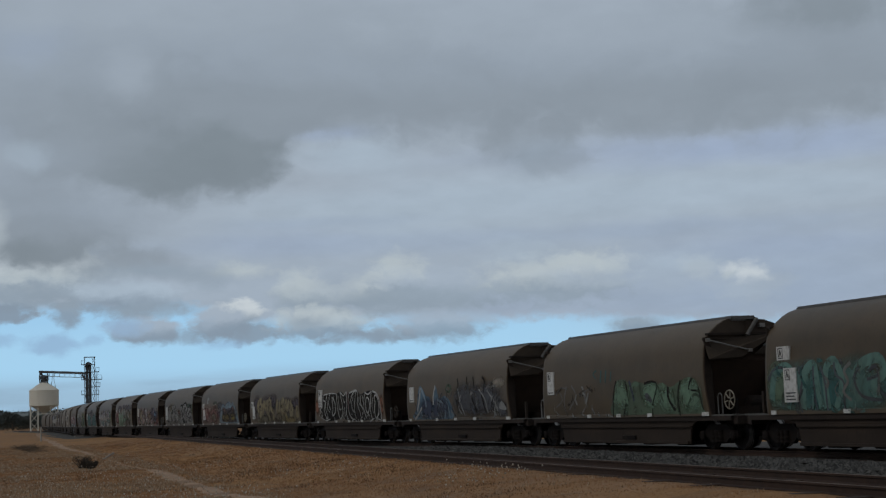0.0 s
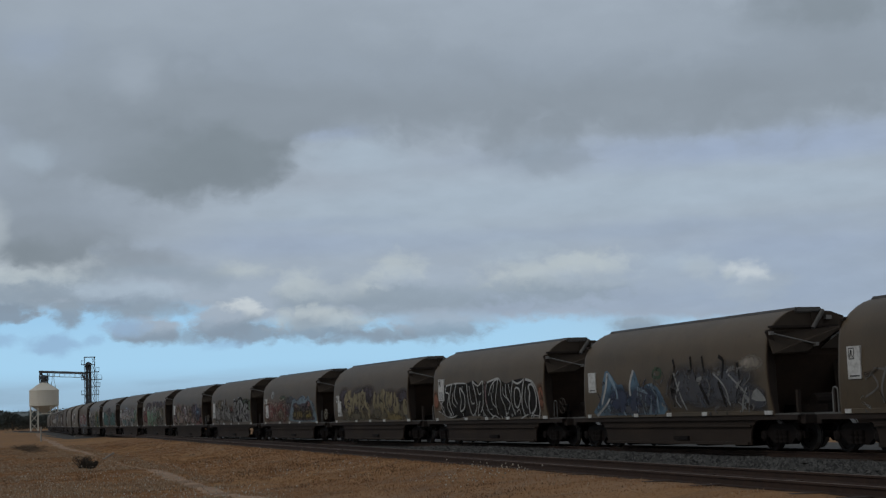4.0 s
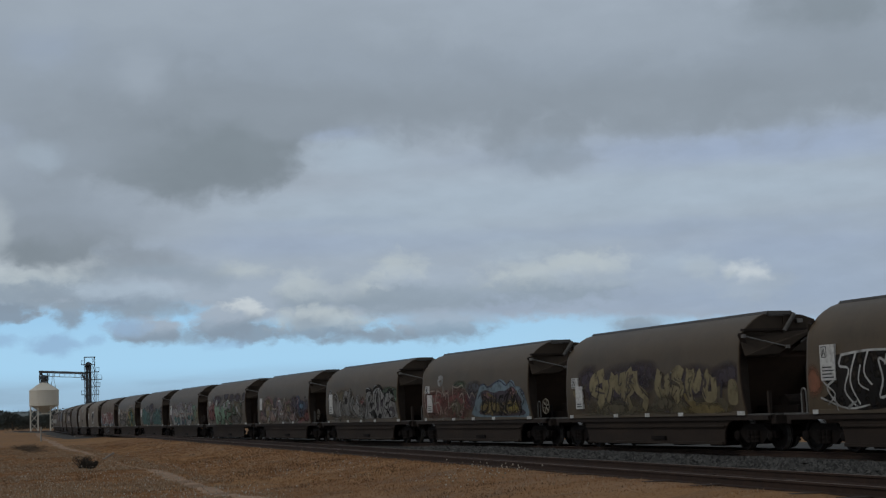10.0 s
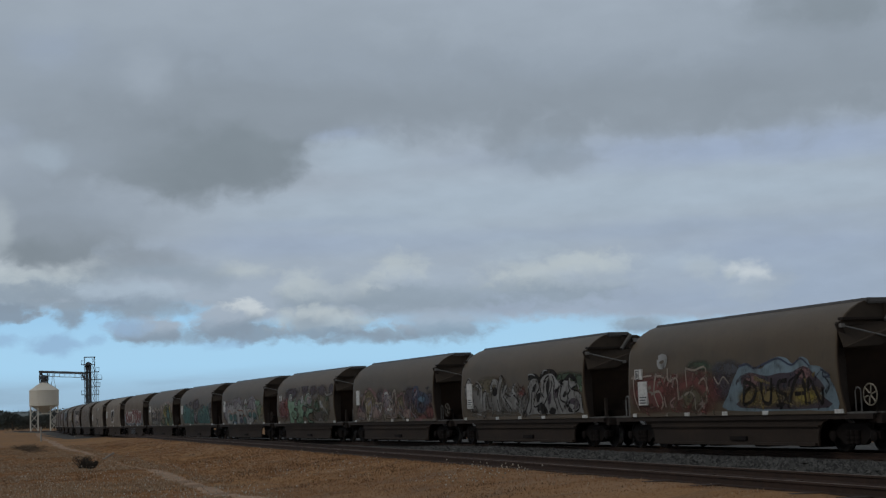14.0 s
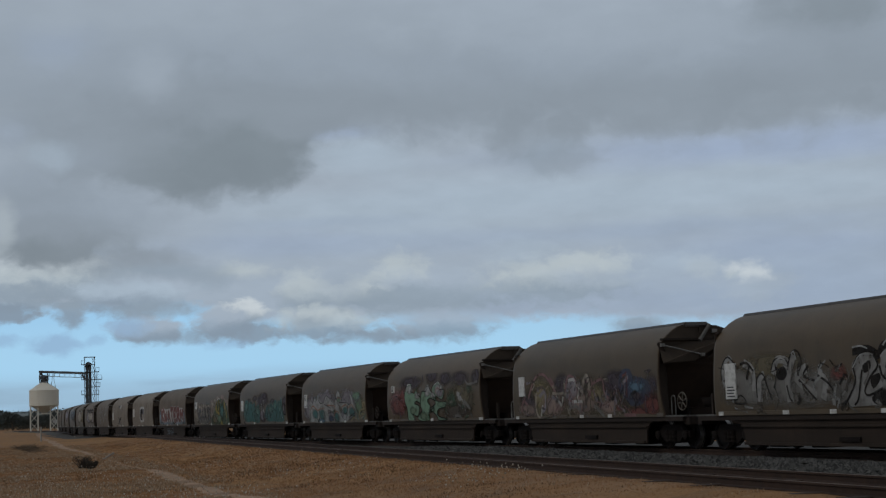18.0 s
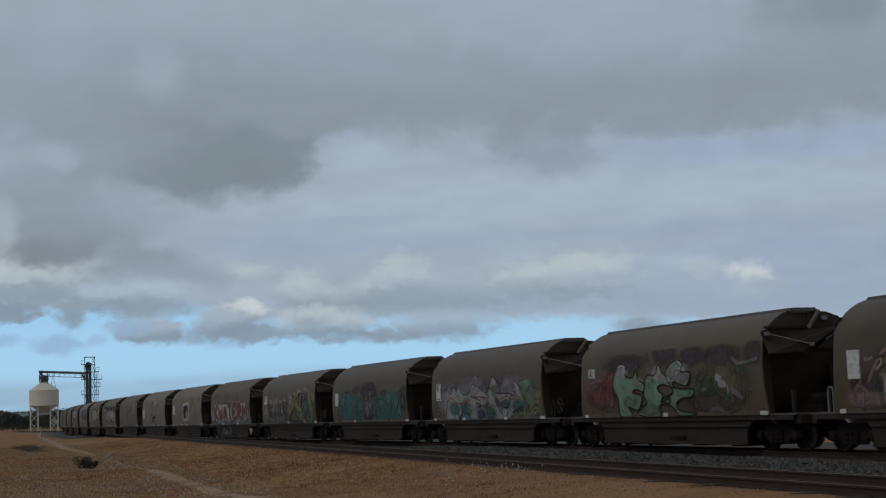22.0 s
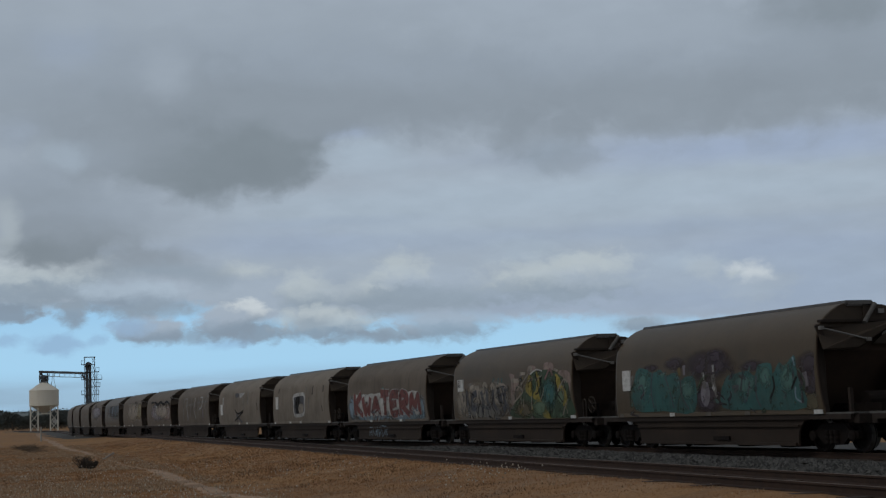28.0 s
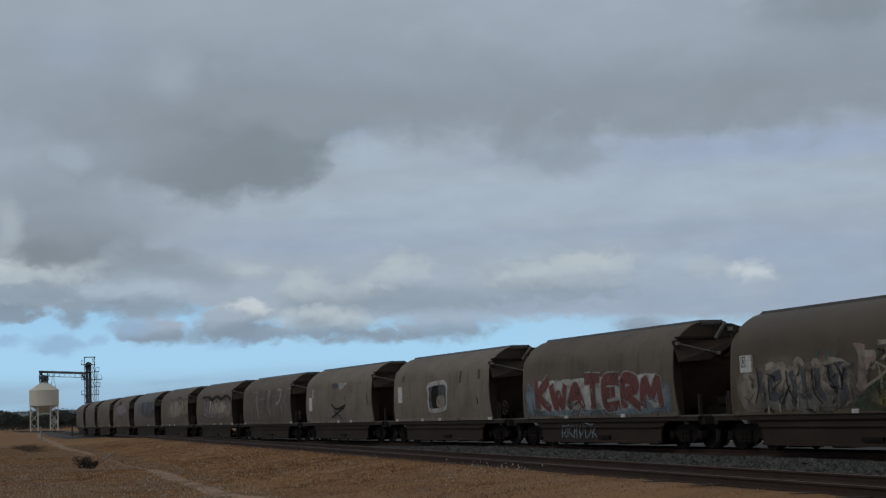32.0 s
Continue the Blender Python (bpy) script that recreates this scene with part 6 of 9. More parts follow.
    stroke(w, "black", 0.216, 2, [(3.86, 2.46), (4.25, 2.37), (4.49, 2.48), (4.84, 2.6), (5.3, 2.45), (5.41, 2.22)])
    spray(w, "pewter", 3, [(0.69, 1.28), (1.16, 1.86), (1.09, 2.3), (1.47, 2.59), (2.02, 2.56), (2.26, 2.27), (2.38, 2.56), (2.85, 2.71), (3.32, 2.72), (3.59, 2.57), (4.16, 2.29), (4.39, 2.43), (4.68, 2.45), (4.8, 2.55), (4.93, 2.41), (5.26, 2.39), (5.29, 2.22), (4.88, 2.1), (5.47, 2.03), (5.75, 1.82), (5.75, 1.65), (5.75, 1.25), (5.35, 1.29), (4.38, 1.23), (1.89, 1.26)])
    spray(w, "black", 4, [(1.55, 2.28), (1.86, 2.41), (1.88, 2.19), (1.62, 2.09)])
    spray(w, "black", 4, [(1.85, 1.95), (2.21, 2.07), (2.26, 1.91), (1.93, 1.68)])
    spray(w, "black", 4, [(1.82, 1.46), (2.32, 1.67), (2.65, 1.5), (2.71, 1.28), (1.99, 1.27)])
    spray(w, "black", 4, [(2.78, 2.32), (3.04, 2.6), (3.1, 2.28), (2.86, 1.92)])
    spray(w, "plum", 4, [(2.88, 1.79), (3.16, 2.04), (3.13, 1.68), (2.86, 1.6)])
    spray(w, "black", 4, [(2.89, 1.36), (3.12, 1.49), (3.47, 1.43), (3.36, 1.25), (2.9, 1.26)])
    spray(w, "plum", 4, [(3.5, 2.14), (3.91, 2.15), (3.74, 1.89), (3.54, 1.82)])
    spray(w, "black", 4, [(4.19, 1.91), (4.44, 2.08), (4.55, 1.95), (4.31, 1.83)])
    spray(w, "plum", 4, [(4.57, 1.64), (4.96, 1.8), (5.37, 1.76), (5.5, 1.62), (5.31, 1.42), (4.92, 1.4), (5.1, 1.55)])
    spray(w, "black", 4, [(4.55, 1.45), (4.73, 1.46), (4.89, 1.29), (4.55, 1.31)])
    stroke(w, "black", 0.084, 5, [(1.47, 2.59), (1.17, 2.3), (1.2, 1.86), (0.64, 1.29)])
    stroke(w, "black", 0.077, 5, [(1.53, 2.18), (1.27, 1.47), (1.04, 1.28)])
    stroke(w, "black", 0.077, 5, [(2.02, 2.55), (2.19, 2.26), (1.85, 1.98), (1.57, 1.63), (1.74, 1.52), (2.33, 1.69)])
    stroke(w, "black", 0.084, 5, [(2.26, 2.26), (2.35, 2.01), (2.58, 1.87)])
    stroke(w, "black", 0.084, 5, [(2.52, 2.17), (2.7, 2.56), (3.04, 2.68)])
    stroke(w, "black", 0.084, 5, [(3.32, 2.7), (3.53, 2.37), (3.43, 1.96), (3.68, 1.38)])
    stroke(w, "black", 0.077, 5, [(3.31, 2.48), (3.17, 2.12), (2.37, 1.51)])
    stroke(w, "black", 0.084, 5, [(3.93, 2.28), (3.77, 1.84), (4.03, 1.34)])
    stroke(w, "black", 0.084, 5, [(4.16, 2.28), (3.97, 1.94), (4.06, 1.73), (4.48, 1.64)])
    stroke(w, "black", 0.084, 5, [(4.75, 2.52), (4.76, 2.17), (4.87, 2.06)])
    stroke(w, "black", 0.077, 5, [(4.88, 2.1), (4.63, 1.92), (4.69, 1.77)])
    stroke(w, "black", 0.07, 5, [(5.28, 2.22), (5.01, 2.13), (5.55, 2.02), (5.75, 1.81)])
    stroke(w, "black", 0.07, 5, [(5.75, 1.95), (5.75, 1.68), (5.75, 1.38)])
    stroke(w, "black", 0.07, 5, [(5.54, 1.59), (5.43, 1.4), (5.1, 1.3)])
    stroke(w, "silver", 0.049, 6, [(1.13, 2.77), (1.49, 2.79), (1.78, 2.71)])
    stroke(w, "silver", 0.056, 6, [(2.42, 2.76), (2.58, 2.89), (2.86, 2.88)])
    stroke(w, "silver", 0.056, 6, [(2.31, 2.47), (2.51, 2.62), (2.9, 2.72), (3.32, 2.71), (3.64, 2.55)])
    stroke(w, "silver", 0.049, 6, [(4.25, 2.37), (4.48, 2.44), (4.65, 2.38)])
    stroke(w, "silver", 0.049, 6, [(5.62, 1.96), (5.75, 1.81)])
    stroke(w, "silver", 0.042, 6, [(1.14, 2.24), (1.47, 2.56), (1.97, 2.54)])
    stroke(w, "silver", 0.042, 6, [(5.75, 1.95), (5.75, 1.73)])
    flecks(w, ("silver", "ash", "black", "brown"), -5.3, 0.8, 1.12, 2.5, 50, 506)
    flecks(w, ("black", "ash"), 0.8, 5.7, 1.15, 2.5, 18, 516)
    board(w, -5.2, 1.55, 0.58, 1.05, 4, False)
    w = W[7]
    mist(w, "moss", 0, -3.27, 1.75, 1.57, 0.86)
    mist(w, "moss", 0, 0.33, 1.75, 1.67, 0.8)
    mist(w, "moss", 0, 2.54, 1.39, 1.24, 0.38)
    mist(w, "plum", 0, -1.47, 2.29, 0.66, 0.41)
    mist(w, "plum", 0, 2.74, 2.3, 0.96, 0.38)
    mist(w, "plum", 0, 5.44, 2.06, 0.49, 0.36)
    mist(w, "plum", 1, -4.4, 1.6, 0.73, 0.44)
    spray(w, "navy", 1, [(3.14, 1.99), (3.29, 2.62), (3.92, 2.69), (4.16, 2.47), (4.83, 2.36), (5.33, 2.17), (5.3, 1.78), (4.68, 1.49), (3.96, 1.44), (3.49, 1.74)])
    mist(w, "sky", 2, 4.44, 2.06, 0.53, 0.19)
    mist(w, "red", 1, 5.36, 1.49, 0.61, 0.36)
    mist(w, "red", 0, 4.33, 1.22, 0.76, 0.19)
    mist(w, "plum", 3, 4.38, 1.77, 0.38, 0.18)
    mist(w, "tan", 1, -3.23, 1.92, 0.79, 0.56)
    mist(w, "tan", 1, 1.51, 1.72, 0.65, 0.43)
    mist(w, "lilac", 1, -0.39, 2.01, 0.7, 0.53)
    mist(w, "rose", 1, -2.3, 1.56, 1.01, 0.38)
    mist(w, "rose", 1, 0.28, 1.59, 1.06, 0.4)
    mist(w, "rose", 1, 2.29, 1.48, 0.83, 0.31)
    mist(w, "rose", 1, -4.65, 1.43, 0.83, 0.26)
    stroke(w, "pink", 0.126, 3, [(-5.15, 1.35), (-4.9, 1.77), (-4.45, 1.56)])
    stroke(w, "pink", 0.112, 3, [(-4.42, 1.85), (-3.75, 2.61), (-2.93, 2.72), (-1.92, 2.06), (-2.02, 1.79)])
    stroke(w, "cream", 0.126, 3, [(-3.65, 2.06), (-3.78, 1.33), (-3.54, 1.08)])
    stroke(w, "lilac", 0.162, 3, [(-3.38, 1.91), (-2.86, 2.08), (-2.87, 1.57), (-3.25, 1.32)])
    stroke(w, "pink", 0.126, 3, [(-2.46, 2.58), (-2.13, 2.4), (-2.01, 2.06)])
    stroke(w, "pink", 0.112, 3, [(-1.12, 1.93), (-0.8, 2.6), (-0.18, 2.39), (-0.04, 1.74)])
    stroke(w, "cream", 0.189, 3, [(0.26, 1.99), (0.63, 2.57), (0.9, 2.21), (0.66, 1.74)])
    stroke(w, "pink", 0.098, 3, [(1.17, 2.27), (1.91, 2.4), (2.07, 1.93), (2.5, 1.7), (3, 2.01), (3.2, 1.67), (3.83, 1.21)])
    stroke(w, "white", 0.149, 4, [(-1.87, 1.87), (-1.48, 1.53)])
    stroke(w, "lilac", 0.203, 4, [(-0.79, 2.35), (-0.56, 1.94), (-0.83, 1.53)])
    stroke(w, "white", 0.126, 4, [(-0.54, 1.67), (0.3, 1.66)])
    stroke(w, "white", 0.112, 4, [(0.1, 2.16), (-0.15, 1.68)])
    stroke(w, "white", 0.126, 4, [(-0.81, 2.43), (-0.34, 2.46), (-0.12, 2.17)])
    stroke(w, "white", 0.112, 4, [(-3.15, 1.58), (-3.42, 1.15)])
    stroke(w, "white", 0.112, 4, [(-1.29, 1.87), (-1.43, 1.56)])
    stroke(w, "cream", 0.112, 4, [(-2.18, 2.02), (-1.69, 1.97), (-1.27, 2)])
    stroke(w, "ash", 0.162, 3, [(1.15, 1.5), (1.64, 1.25), (1.84, 1.08)])
    stroke(w, "ash", 0.162, 3, [(-1.05, 1.37), (-0.36, 1.52), (0.28, 1.19)])
    stroke(w, "black", 0.112, 4, [(1.46, 1.8), (1.64, 1.68), (1.44, 1.49)])
    stroke(w, "brown", 0.135, 4, [(-3.63, 2.19), (-3.09, 2.26), (-2.76, 2.12)])
    stroke(w, "pink", 0.135, 3, [(3.32, 1.14), (4.17, 1.14)])
    stroke(w, "lilac", 0.135, 4, [(3.57, 2.5), (3.83, 2.41), (3.41, 2.2)])
    stroke(w, "lilac", 0.135, 3, [(2.81, 1.84), (2.97, 1.46), (3.44, 1.27)])
    flecks(w, ("cream", "pink", "plum", "moss", "lilac", "brown"), -5.2, 3.4, 1.12, 2.5, 100, 507)
    flecks(w, ("plum", "navy", "black", "red"), 2.2, 5.7, 1.2, 2.6, 36, 517)
    board(w, -5.25, 1.95, 0.52, 0.75, 0, False)
    w = W[8]
    mist(w, "pink", 0, -4.44, 1.96, 1.11, 0.61)
    mist(w, "red", 1, -4.38, 1.78, 0.92, 0.44)
    mist(w, "red", 0, -3.4, 2.19, 0.89, 0.52)
    mist(w, "plum", 0, -2.65, 2.85, 1.39, 0.31)
    mist(w, "plum", 0, 0.18, 3.21, 0.77, 0.48)
    mist(w, "plum", 0, 1.87, 2.92, 0.66, 0.33)
    mist(w, "plum", 0, 3.61, 2.87, 1, 0.34)
    mist(w, "plum", 0, 5.41, 2.89, 0.49, 0.39)
    mist(w, "moss", 0, 3.66, 2.05, 1.46, 0.67)
    mist(w, "forest", 1, 2.64, 2.01, 0.62, 0.34)
    mist(w, "forest", 1, 4.75, 2.39, 0.33, 0.15)
    mist(w, "brown", 0, 3.12, 1.46, 1.62, 0.34)
    stroke(w, "plum", 0.135, 1, [(-1.96, 3.18), (-1.96, 2.82)])
    stroke(w, "plum", 0.135, 1, [(-1.08, 3.18), (-0.89, 2.85)])
    stroke(w, "plum", 0.162, 1, [(-0.13, 3.18), (-0.16, 2.98)])
    stroke(w, "plum", 0.162, 1, [(0.6, 3.18), (0.62, 3.02)])
    spray(w, "mint", 2, [(-3.4, 2.19), (-3.03, 2.76), (-2.47, 2.81), (-2.49, 2.48), (-1.99, 2.38), (-1.72, 2.6), (-1.56, 2.3), (-1.17, 2.16), (-1.23, 1.89), (-1.71, 1.99), (-1.99, 1.89), (-1.39, 1.75), (-1.72, 1.3), (-2.39, 1.4), (-2.16, 1.08), (-3.04, 1.09), (-3.07, 1.66)])
    spray(w, "mint", 3, [(-1.22, 1.78), (-0.99, 2.4), (-0.42, 2.42), (-0.18, 2.71), (0.2, 2.35), (0.73, 2.14), (0.76, 1.97), (0.08, 2.1), (-0.29, 1.97), (0.04, 1.75), (-0.12, 1.52), (0.48, 1.66), (0.39, 1.5), (-0.25, 1.43), (-0.31, 1.08), (-1.36, 1.08), (-1.76, 1.22), (-1.08, 1.54)])
    spray(w, "mint", 4, [(0.28, 2.51), (1.03, 2.83), (1.35, 2.67), (1.3, 2.47), (1.87, 2.42), (1.6, 2.02), (0.85, 2.16), (0.91, 1.96), (2, 1.9), (1.86, 1.67), (1.18, 1.61), (0.85, 1.43), (1.08, 1.25), (2.04, 1.13), (0.96, 1.08), (0.71, 1.33), (-0, 1.6), (0.51, 1.75), (0.74, 1.9)])
    mist(w, "silver", 5, -2.75, 2.55, 0.45, 0.22)
    mist(w, "silver", 5, -0.27, 2.42, 0.41, 0.24)
    mist(w, "silver", 5, 1.18, 2.44, 0.53, 0.28)
    mist(w, "silver", 5, -1.59, 2.23, 0.36, 0.15)
    mist(w, "silver", 5, 0.41, 2.23, 0.3, 0.13)
    mist(w, "mint", 5, 1.38, 1.79, 0.44, 0.12)
    mist(w, "green", 5, -0.94, 1.29, 0.64, 0.2)
    mist(w, "green", 5, -2.32, 1.56, 0.44, 0.2)
    mist(w, "lilac", 6, 1.32, 2.28, 0.35, 0.17)
    stroke(w, "black", 0.049, 7, [(-3.4, 2.19), (-3.03, 2.76), (-2.47, 2.81), (-2.49, 2.48), (-1.99, 2.38), (-1.72, 2.6), (-1.56, 2.3), (-1.17, 2.16), (-1.23, 1.89), (-1.71, 1.99), (-1.99, 1.89), (-1.39, 1.75), (-1.72, 1.3), (-2.39, 1.4), (-2.16, 1.08), (-3.04, 1.09), (-3.07, 1.66)], True)
    stroke(w, "black", 0.049, 7, [(-1.22, 1.78), (-0.99, 2.4), (-0.42, 2.42), (-0.18, 2.71), (0.2, 2.35), (0.73, 2.14), (0.76, 1.97), (0.08, 2.1), (-0.29, 1.97), (0.04, 1.75), (-0.12, 1.52), (0.48, 1.66), (0.39, 1.5), (-0.25, 1.43), (-0.31, 1.08), (-1.36, 1.08), (-1.76, 1.22), (-1.08, 1.54)], True)
    stroke(w, "black", 0.049, 8, [(0.28, 2.51), (1.03, 2.83), (1.35, 2.67), (1.3, 2.47), (1.87, 2.42), (1.6, 2.02), (0.85, 2.16), (0.91, 1.96), (2, 1.9), (1.86, 1.67), (1.18, 1.61), (0.85, 1.43), (1.08, 1.25), (2.04, 1.13), (0.96, 1.08), (0.71, 1.33), (-0, 1.6), (0.51, 1.75), (0.74, 1.9)], True)
    stroke(w, "white", 0.056, 8, [(-3, 2.76), (-2.65, 2.8), (-2.45, 2.54)])
    stroke(w, "white", 0.056, 8, [(-0.18, 2.69), (0.11, 2.39), (0.7, 2.16)])
    stroke(w, "white", 0.056, 8, [(0.6, 2.67), (1.03, 2.81), (1.35, 2.66)])
    stroke(w, "pink", 0.07, 8, [(0.8, 2.3), (0.96, 2.53), (1.48, 2.43)])
    spray(w, "silver", 2, [(3.33, 2.32), (3.66, 2.24), (3.92, 1.97), (3.64, 1.9), (3.37, 2.06)])
    stroke(w, "ash", 0.189, 2, [(4.1, 1.89), (4.51, 1.69), (4.84, 1.54)])
    stroke(w, "silver", 0.084, 2, [(3.98, 1.97), (4, 1.74), (3.81, 1.52)])
    stroke(w, "ash", 0.135, 2, [(2.76, 1.24), (3.32, 1.27), (3.65, 1.19)])
    stroke(w, "ash", 0.112, 2, [(2.4, 1.86), (2.82, 1.89)])
    stroke(w, "ash", 0.112, 2, [(4.26, 2.8), (4.64, 2.6), (5.52, 2.67), (5.75, 2.72)])
    flecks(w, ("red", "plum", "pink"), -5.4, -3.4, 1.15, 2.3, 18, 508)
    flecks(w, ("brown", "ash", "forest", "moss"), 1.6, 5.2, 1.2, 2.5, 30, 518)
    board(w, -5.25, 2.45, 0.45, 0.32, 0)
    w = W[9]
    mist(w, "lilac", 0, -4.13, 1.88, 1.32, 0.8)
    mist(w, "lilac", 0, -1.04, 2.23, 2.02, 0.59)
    mist(w, "lilac", 0, 2.86, 2.26, 1.58, 0.54)
    mist(w, "lilac", 0, 0.69, 1.36, 3.12, 0.32)
    mist(w, "green", 0, 4.88, 1.97, 0.65, 0.52)
    mist(w, "mint", 0, 4.41, 2.43, 0.67, 0.22)
    mist(w, "tan", 0, 5.65, 1.94, 0.38, 0.29)
    spray(w, "silver", 1, [(-4.48, 1.08), (-4.06, 2.4), (-3.51, 2.22), (-3.19, 2.58), (-2.84, 2.29), (-2.64, 2.63), (-2.13, 2.27), (-1.37, 2.24), (-1, 2.58), (-0.16, 2.38), (0.91, 2.01), (0.17, 1.68), (-0.74, 1.8), (-0.65, 1.08), (-2.79, 1.08)])
    spray(w, "silver", 2, [(0.72, 2.24), (1.2, 2.83), (2, 2.2), (1.38, 2.07), (1.7, 1.51), (2.2, 1.17), (1.33, 1.08), (0.83, 1.52)])
    spray(w, "silver", 3, [(1.48, 2.15), (3.01, 2.1), (3.14, 2), (3.58, 2.14), (3.26, 2.62), (3.88, 2.3), (4.21, 1.61), (3.22, 1.31), (2.08, 1.08), (2.14, 1.58), (1.88, 1.82)])
    mist(w, "deep_teal", 4, -3.2, 1.56, 0.58, 0.28)
    mist(w, "deep_teal", 4, -1.79, 1.53, 0.62, 0.29)
    mist(w, "deep_teal", 4, 0.82, 1.36, 0.5, 0.27)
    mist(w, "deep_teal", 4, 2.44, 1.69, 0.46, 0.2)
    mist(w, "deep_teal", 4, 3.65, 1.62, 0.55, 0.26)
    mist(w, "green", 4, 1.38, 2.31, 0.37, 0.16)
    mist(w, "navy", 4, -0.21, 1.29, 0.48, 0.21)
    mist(w, "sky", 4, -2.02, 1.19, 0.69, 0.12)
    stroke(w, "orange", 0.07, 5, [(-3.95, 1.86), (-3.45, 2.04), (-2.68, 1.78), (-2.13, 1.84), (-1.26, 1.9)])
    stroke(w, "orange", 0.07, 5, [(-0.73, 2.04), (0.71, 1.96), (0.45, 1.82)])
    stroke(w, "orange", 0.07, 5, [(0.92, 2.29), (1.27, 2.41), (1.87, 2.34)])
    stroke(w, "orange", 0.07, 5, [(0.33, 1.43), (0.81, 1.69), (1.42, 1.58)])
    stroke(w, "orange", 0.07, 5, [(1.92, 1.88), (2.68, 2.02), (3.01, 1.85), (3.67, 1.99), (4.15, 1.69)])
    stroke(w, "black", 0.049, 6, [(-4.44, 1.08), (-3.96, 1.79), (-4.02, 2.4), (-3.48, 2.2), (-3.15, 2.56), (-2.84, 2.07)])
    stroke(w, "black", 0.049, 6, [(-2.64, 2.61), (-2.08, 2.18), (-1.38, 2.22), (-0.97, 2.56), (-0.16, 2.37), (0.87, 1.99)])
    stroke(w, "black", 0.049, 6, [(0.75, 2.24), (1.2, 2.83), (2, 2.2), (1.38, 2.07), (1.72, 1.49), (2.2, 1.17)])
    stroke(w, "black", 0.049, 6, [(1.51, 2.15), (3.01, 2.09), (3.14, 2), (3.58, 2.14), (3.28, 2.62), (3.88, 2.3), (4.21, 1.61)])
    stroke(w, "black", 0.07, 6, [(-2.88, 1.08), (-2.28, 1.41), (-2.33, 1.76)])
    stroke(w, "black", 0.07, 6, [(2, 1.62), (2.56, 1.53), (3, 1.79)])
    stroke(w, "black", 0.07, 6, [(3.06, 1.33), (3.67, 1.47), (4.15, 1.57)])
    stroke(w, "black", 0.056, 6, [(-1.23, 2.07), (-0.58, 1.97), (-0.12, 1.79), (-0.52, 1.55)])
    stroke(w, "tan", 0.112, 2, [(4.72, 1.38), (5.01, 1.67), (5.54, 1.73), (5.75, 1.5)])
    stroke(w, "tan", 0.112, 2, [(4.73, 1.23), (5.15, 1.48), (5.64, 1.43), (5.75, 1.21)])
    stroke(w, "brown", 0.084, 2, [(4.76, 1.49), (5.36, 1.77), (5.75, 1.61)])
    stroke(w, "cream", 0.07, 2, [(5, 1.26), (5.36, 1.35), (5.63, 1.23)])
    stroke(w, "tan", 0.098, 2, [(3.16, 1.08), (3.75, 1.32), (4.26, 1.23), (4.46, 1.08)])
    stroke(w, "lilac", 0.162, 1, [(-0.99, 2.78), (-0.66, 2.84), (-0.58, 2.63)])
    stroke(w, "lilac", 0.135, 1, [(3.05, 2.8), (3.1, 2.48)])
    flecks(w, ("lilac", "silver", "slate", "ash", "teal"), -5.4, 5.4, 1.12, 2.5, 70, 509)
    board(w, -5.25, 1.95, 0.52, 0.75, 1)
    w = W[10]
    mist(w, "plum", 0, -1.82, 2.72, 0.58, 0.2)
    mist(w, "plum", 0, 0.25, 2.6, 1.33, 0.43)
    mist(w, "plum", 0, 0.7, 2.85, 0.58, 0.2)
    mist(w, "plum", 0, 2.69, 2.48, 0.61, 0.16)
    mist(w, "plum", 0, 5.61, 2.44, 0.58, 0.28)
    mist(w, "plum", 0, -3.41, 2.65, 0.51, 0.12)
    mist(w, "plum", 0, 5.48, 1.89, 0.58, 0.42)
    mist(w, "plum", 0, 0.08, 1.58, 0.88, 0.47)
    mist(w, "moss", 0, 5.52, 1.4, 0.46, 0.28)
    spray(w, "deep_teal", 2, [(-4.68, 1.33), (-4.39, 2.57), (-3.75, 2.63), (-3.25, 2.49), (-2.73, 2.59), (-2.42, 2.37), (-1.76, 2.45), (-1.47, 2.18), (-1.14, 2.29), (-0.53, 2.21), (-0.79, 1.19), (-2.7, 1.25)])
    spray(w, "deep_teal", 2, [(0.92, 1.31), (1.22, 2.15), (1.8, 2.29), (2.48, 2.35), (2.86, 2.19), (3.05, 2.49), (3.7, 2.52), (3.79, 2.21), (4.13, 2.53), (4.41, 2.41), (4.87, 2.7), (5.01, 2.11), (5.26, 1.25), (2.87, 1.22)])
    mist(w, "teal", 3, -3.97, 2.17, 0.45, 0.34)
    mist(w, "teal", 3, -1.04, 1.92, 0.4, 0.32)
    mist(w, "teal", 3, 2.3, 1.98, 0.67, 0.27)
    mist(w, "teal", 3, 4.49, 2.06, 0.36, 0.36)
    mist(w, "teal", 3, 3.38, 2.17, 0.31, 0.29)
    stroke(w, "slate", 0.084, 4, [(-3.25, 2.49), (-3.38, 1.99), (-3.33, 1.35)])
    stroke(w, "slate", 0.084, 4, [(-2.42, 2.37), (-2.16, 1.87), (-2.01, 1.33)])
    stroke(w, "slate", 0.084, 4, [(-1.43, 2.22), (-1.41, 1.69), (-1.09, 1.28)])
    stroke(w, "slate", 0.098, 4, [(1.6, 1.89), (1.95, 1.92), (1.7, 1.74)])
    stroke(w, "slate", 0.084, 4, [(2.93, 2.19), (2.87, 1.6), (3.03, 1.3)])
    stroke(w, "black", 0.098, 4, [(3.79, 2.16), (3.83, 1.83), (3.55, 1.51)])
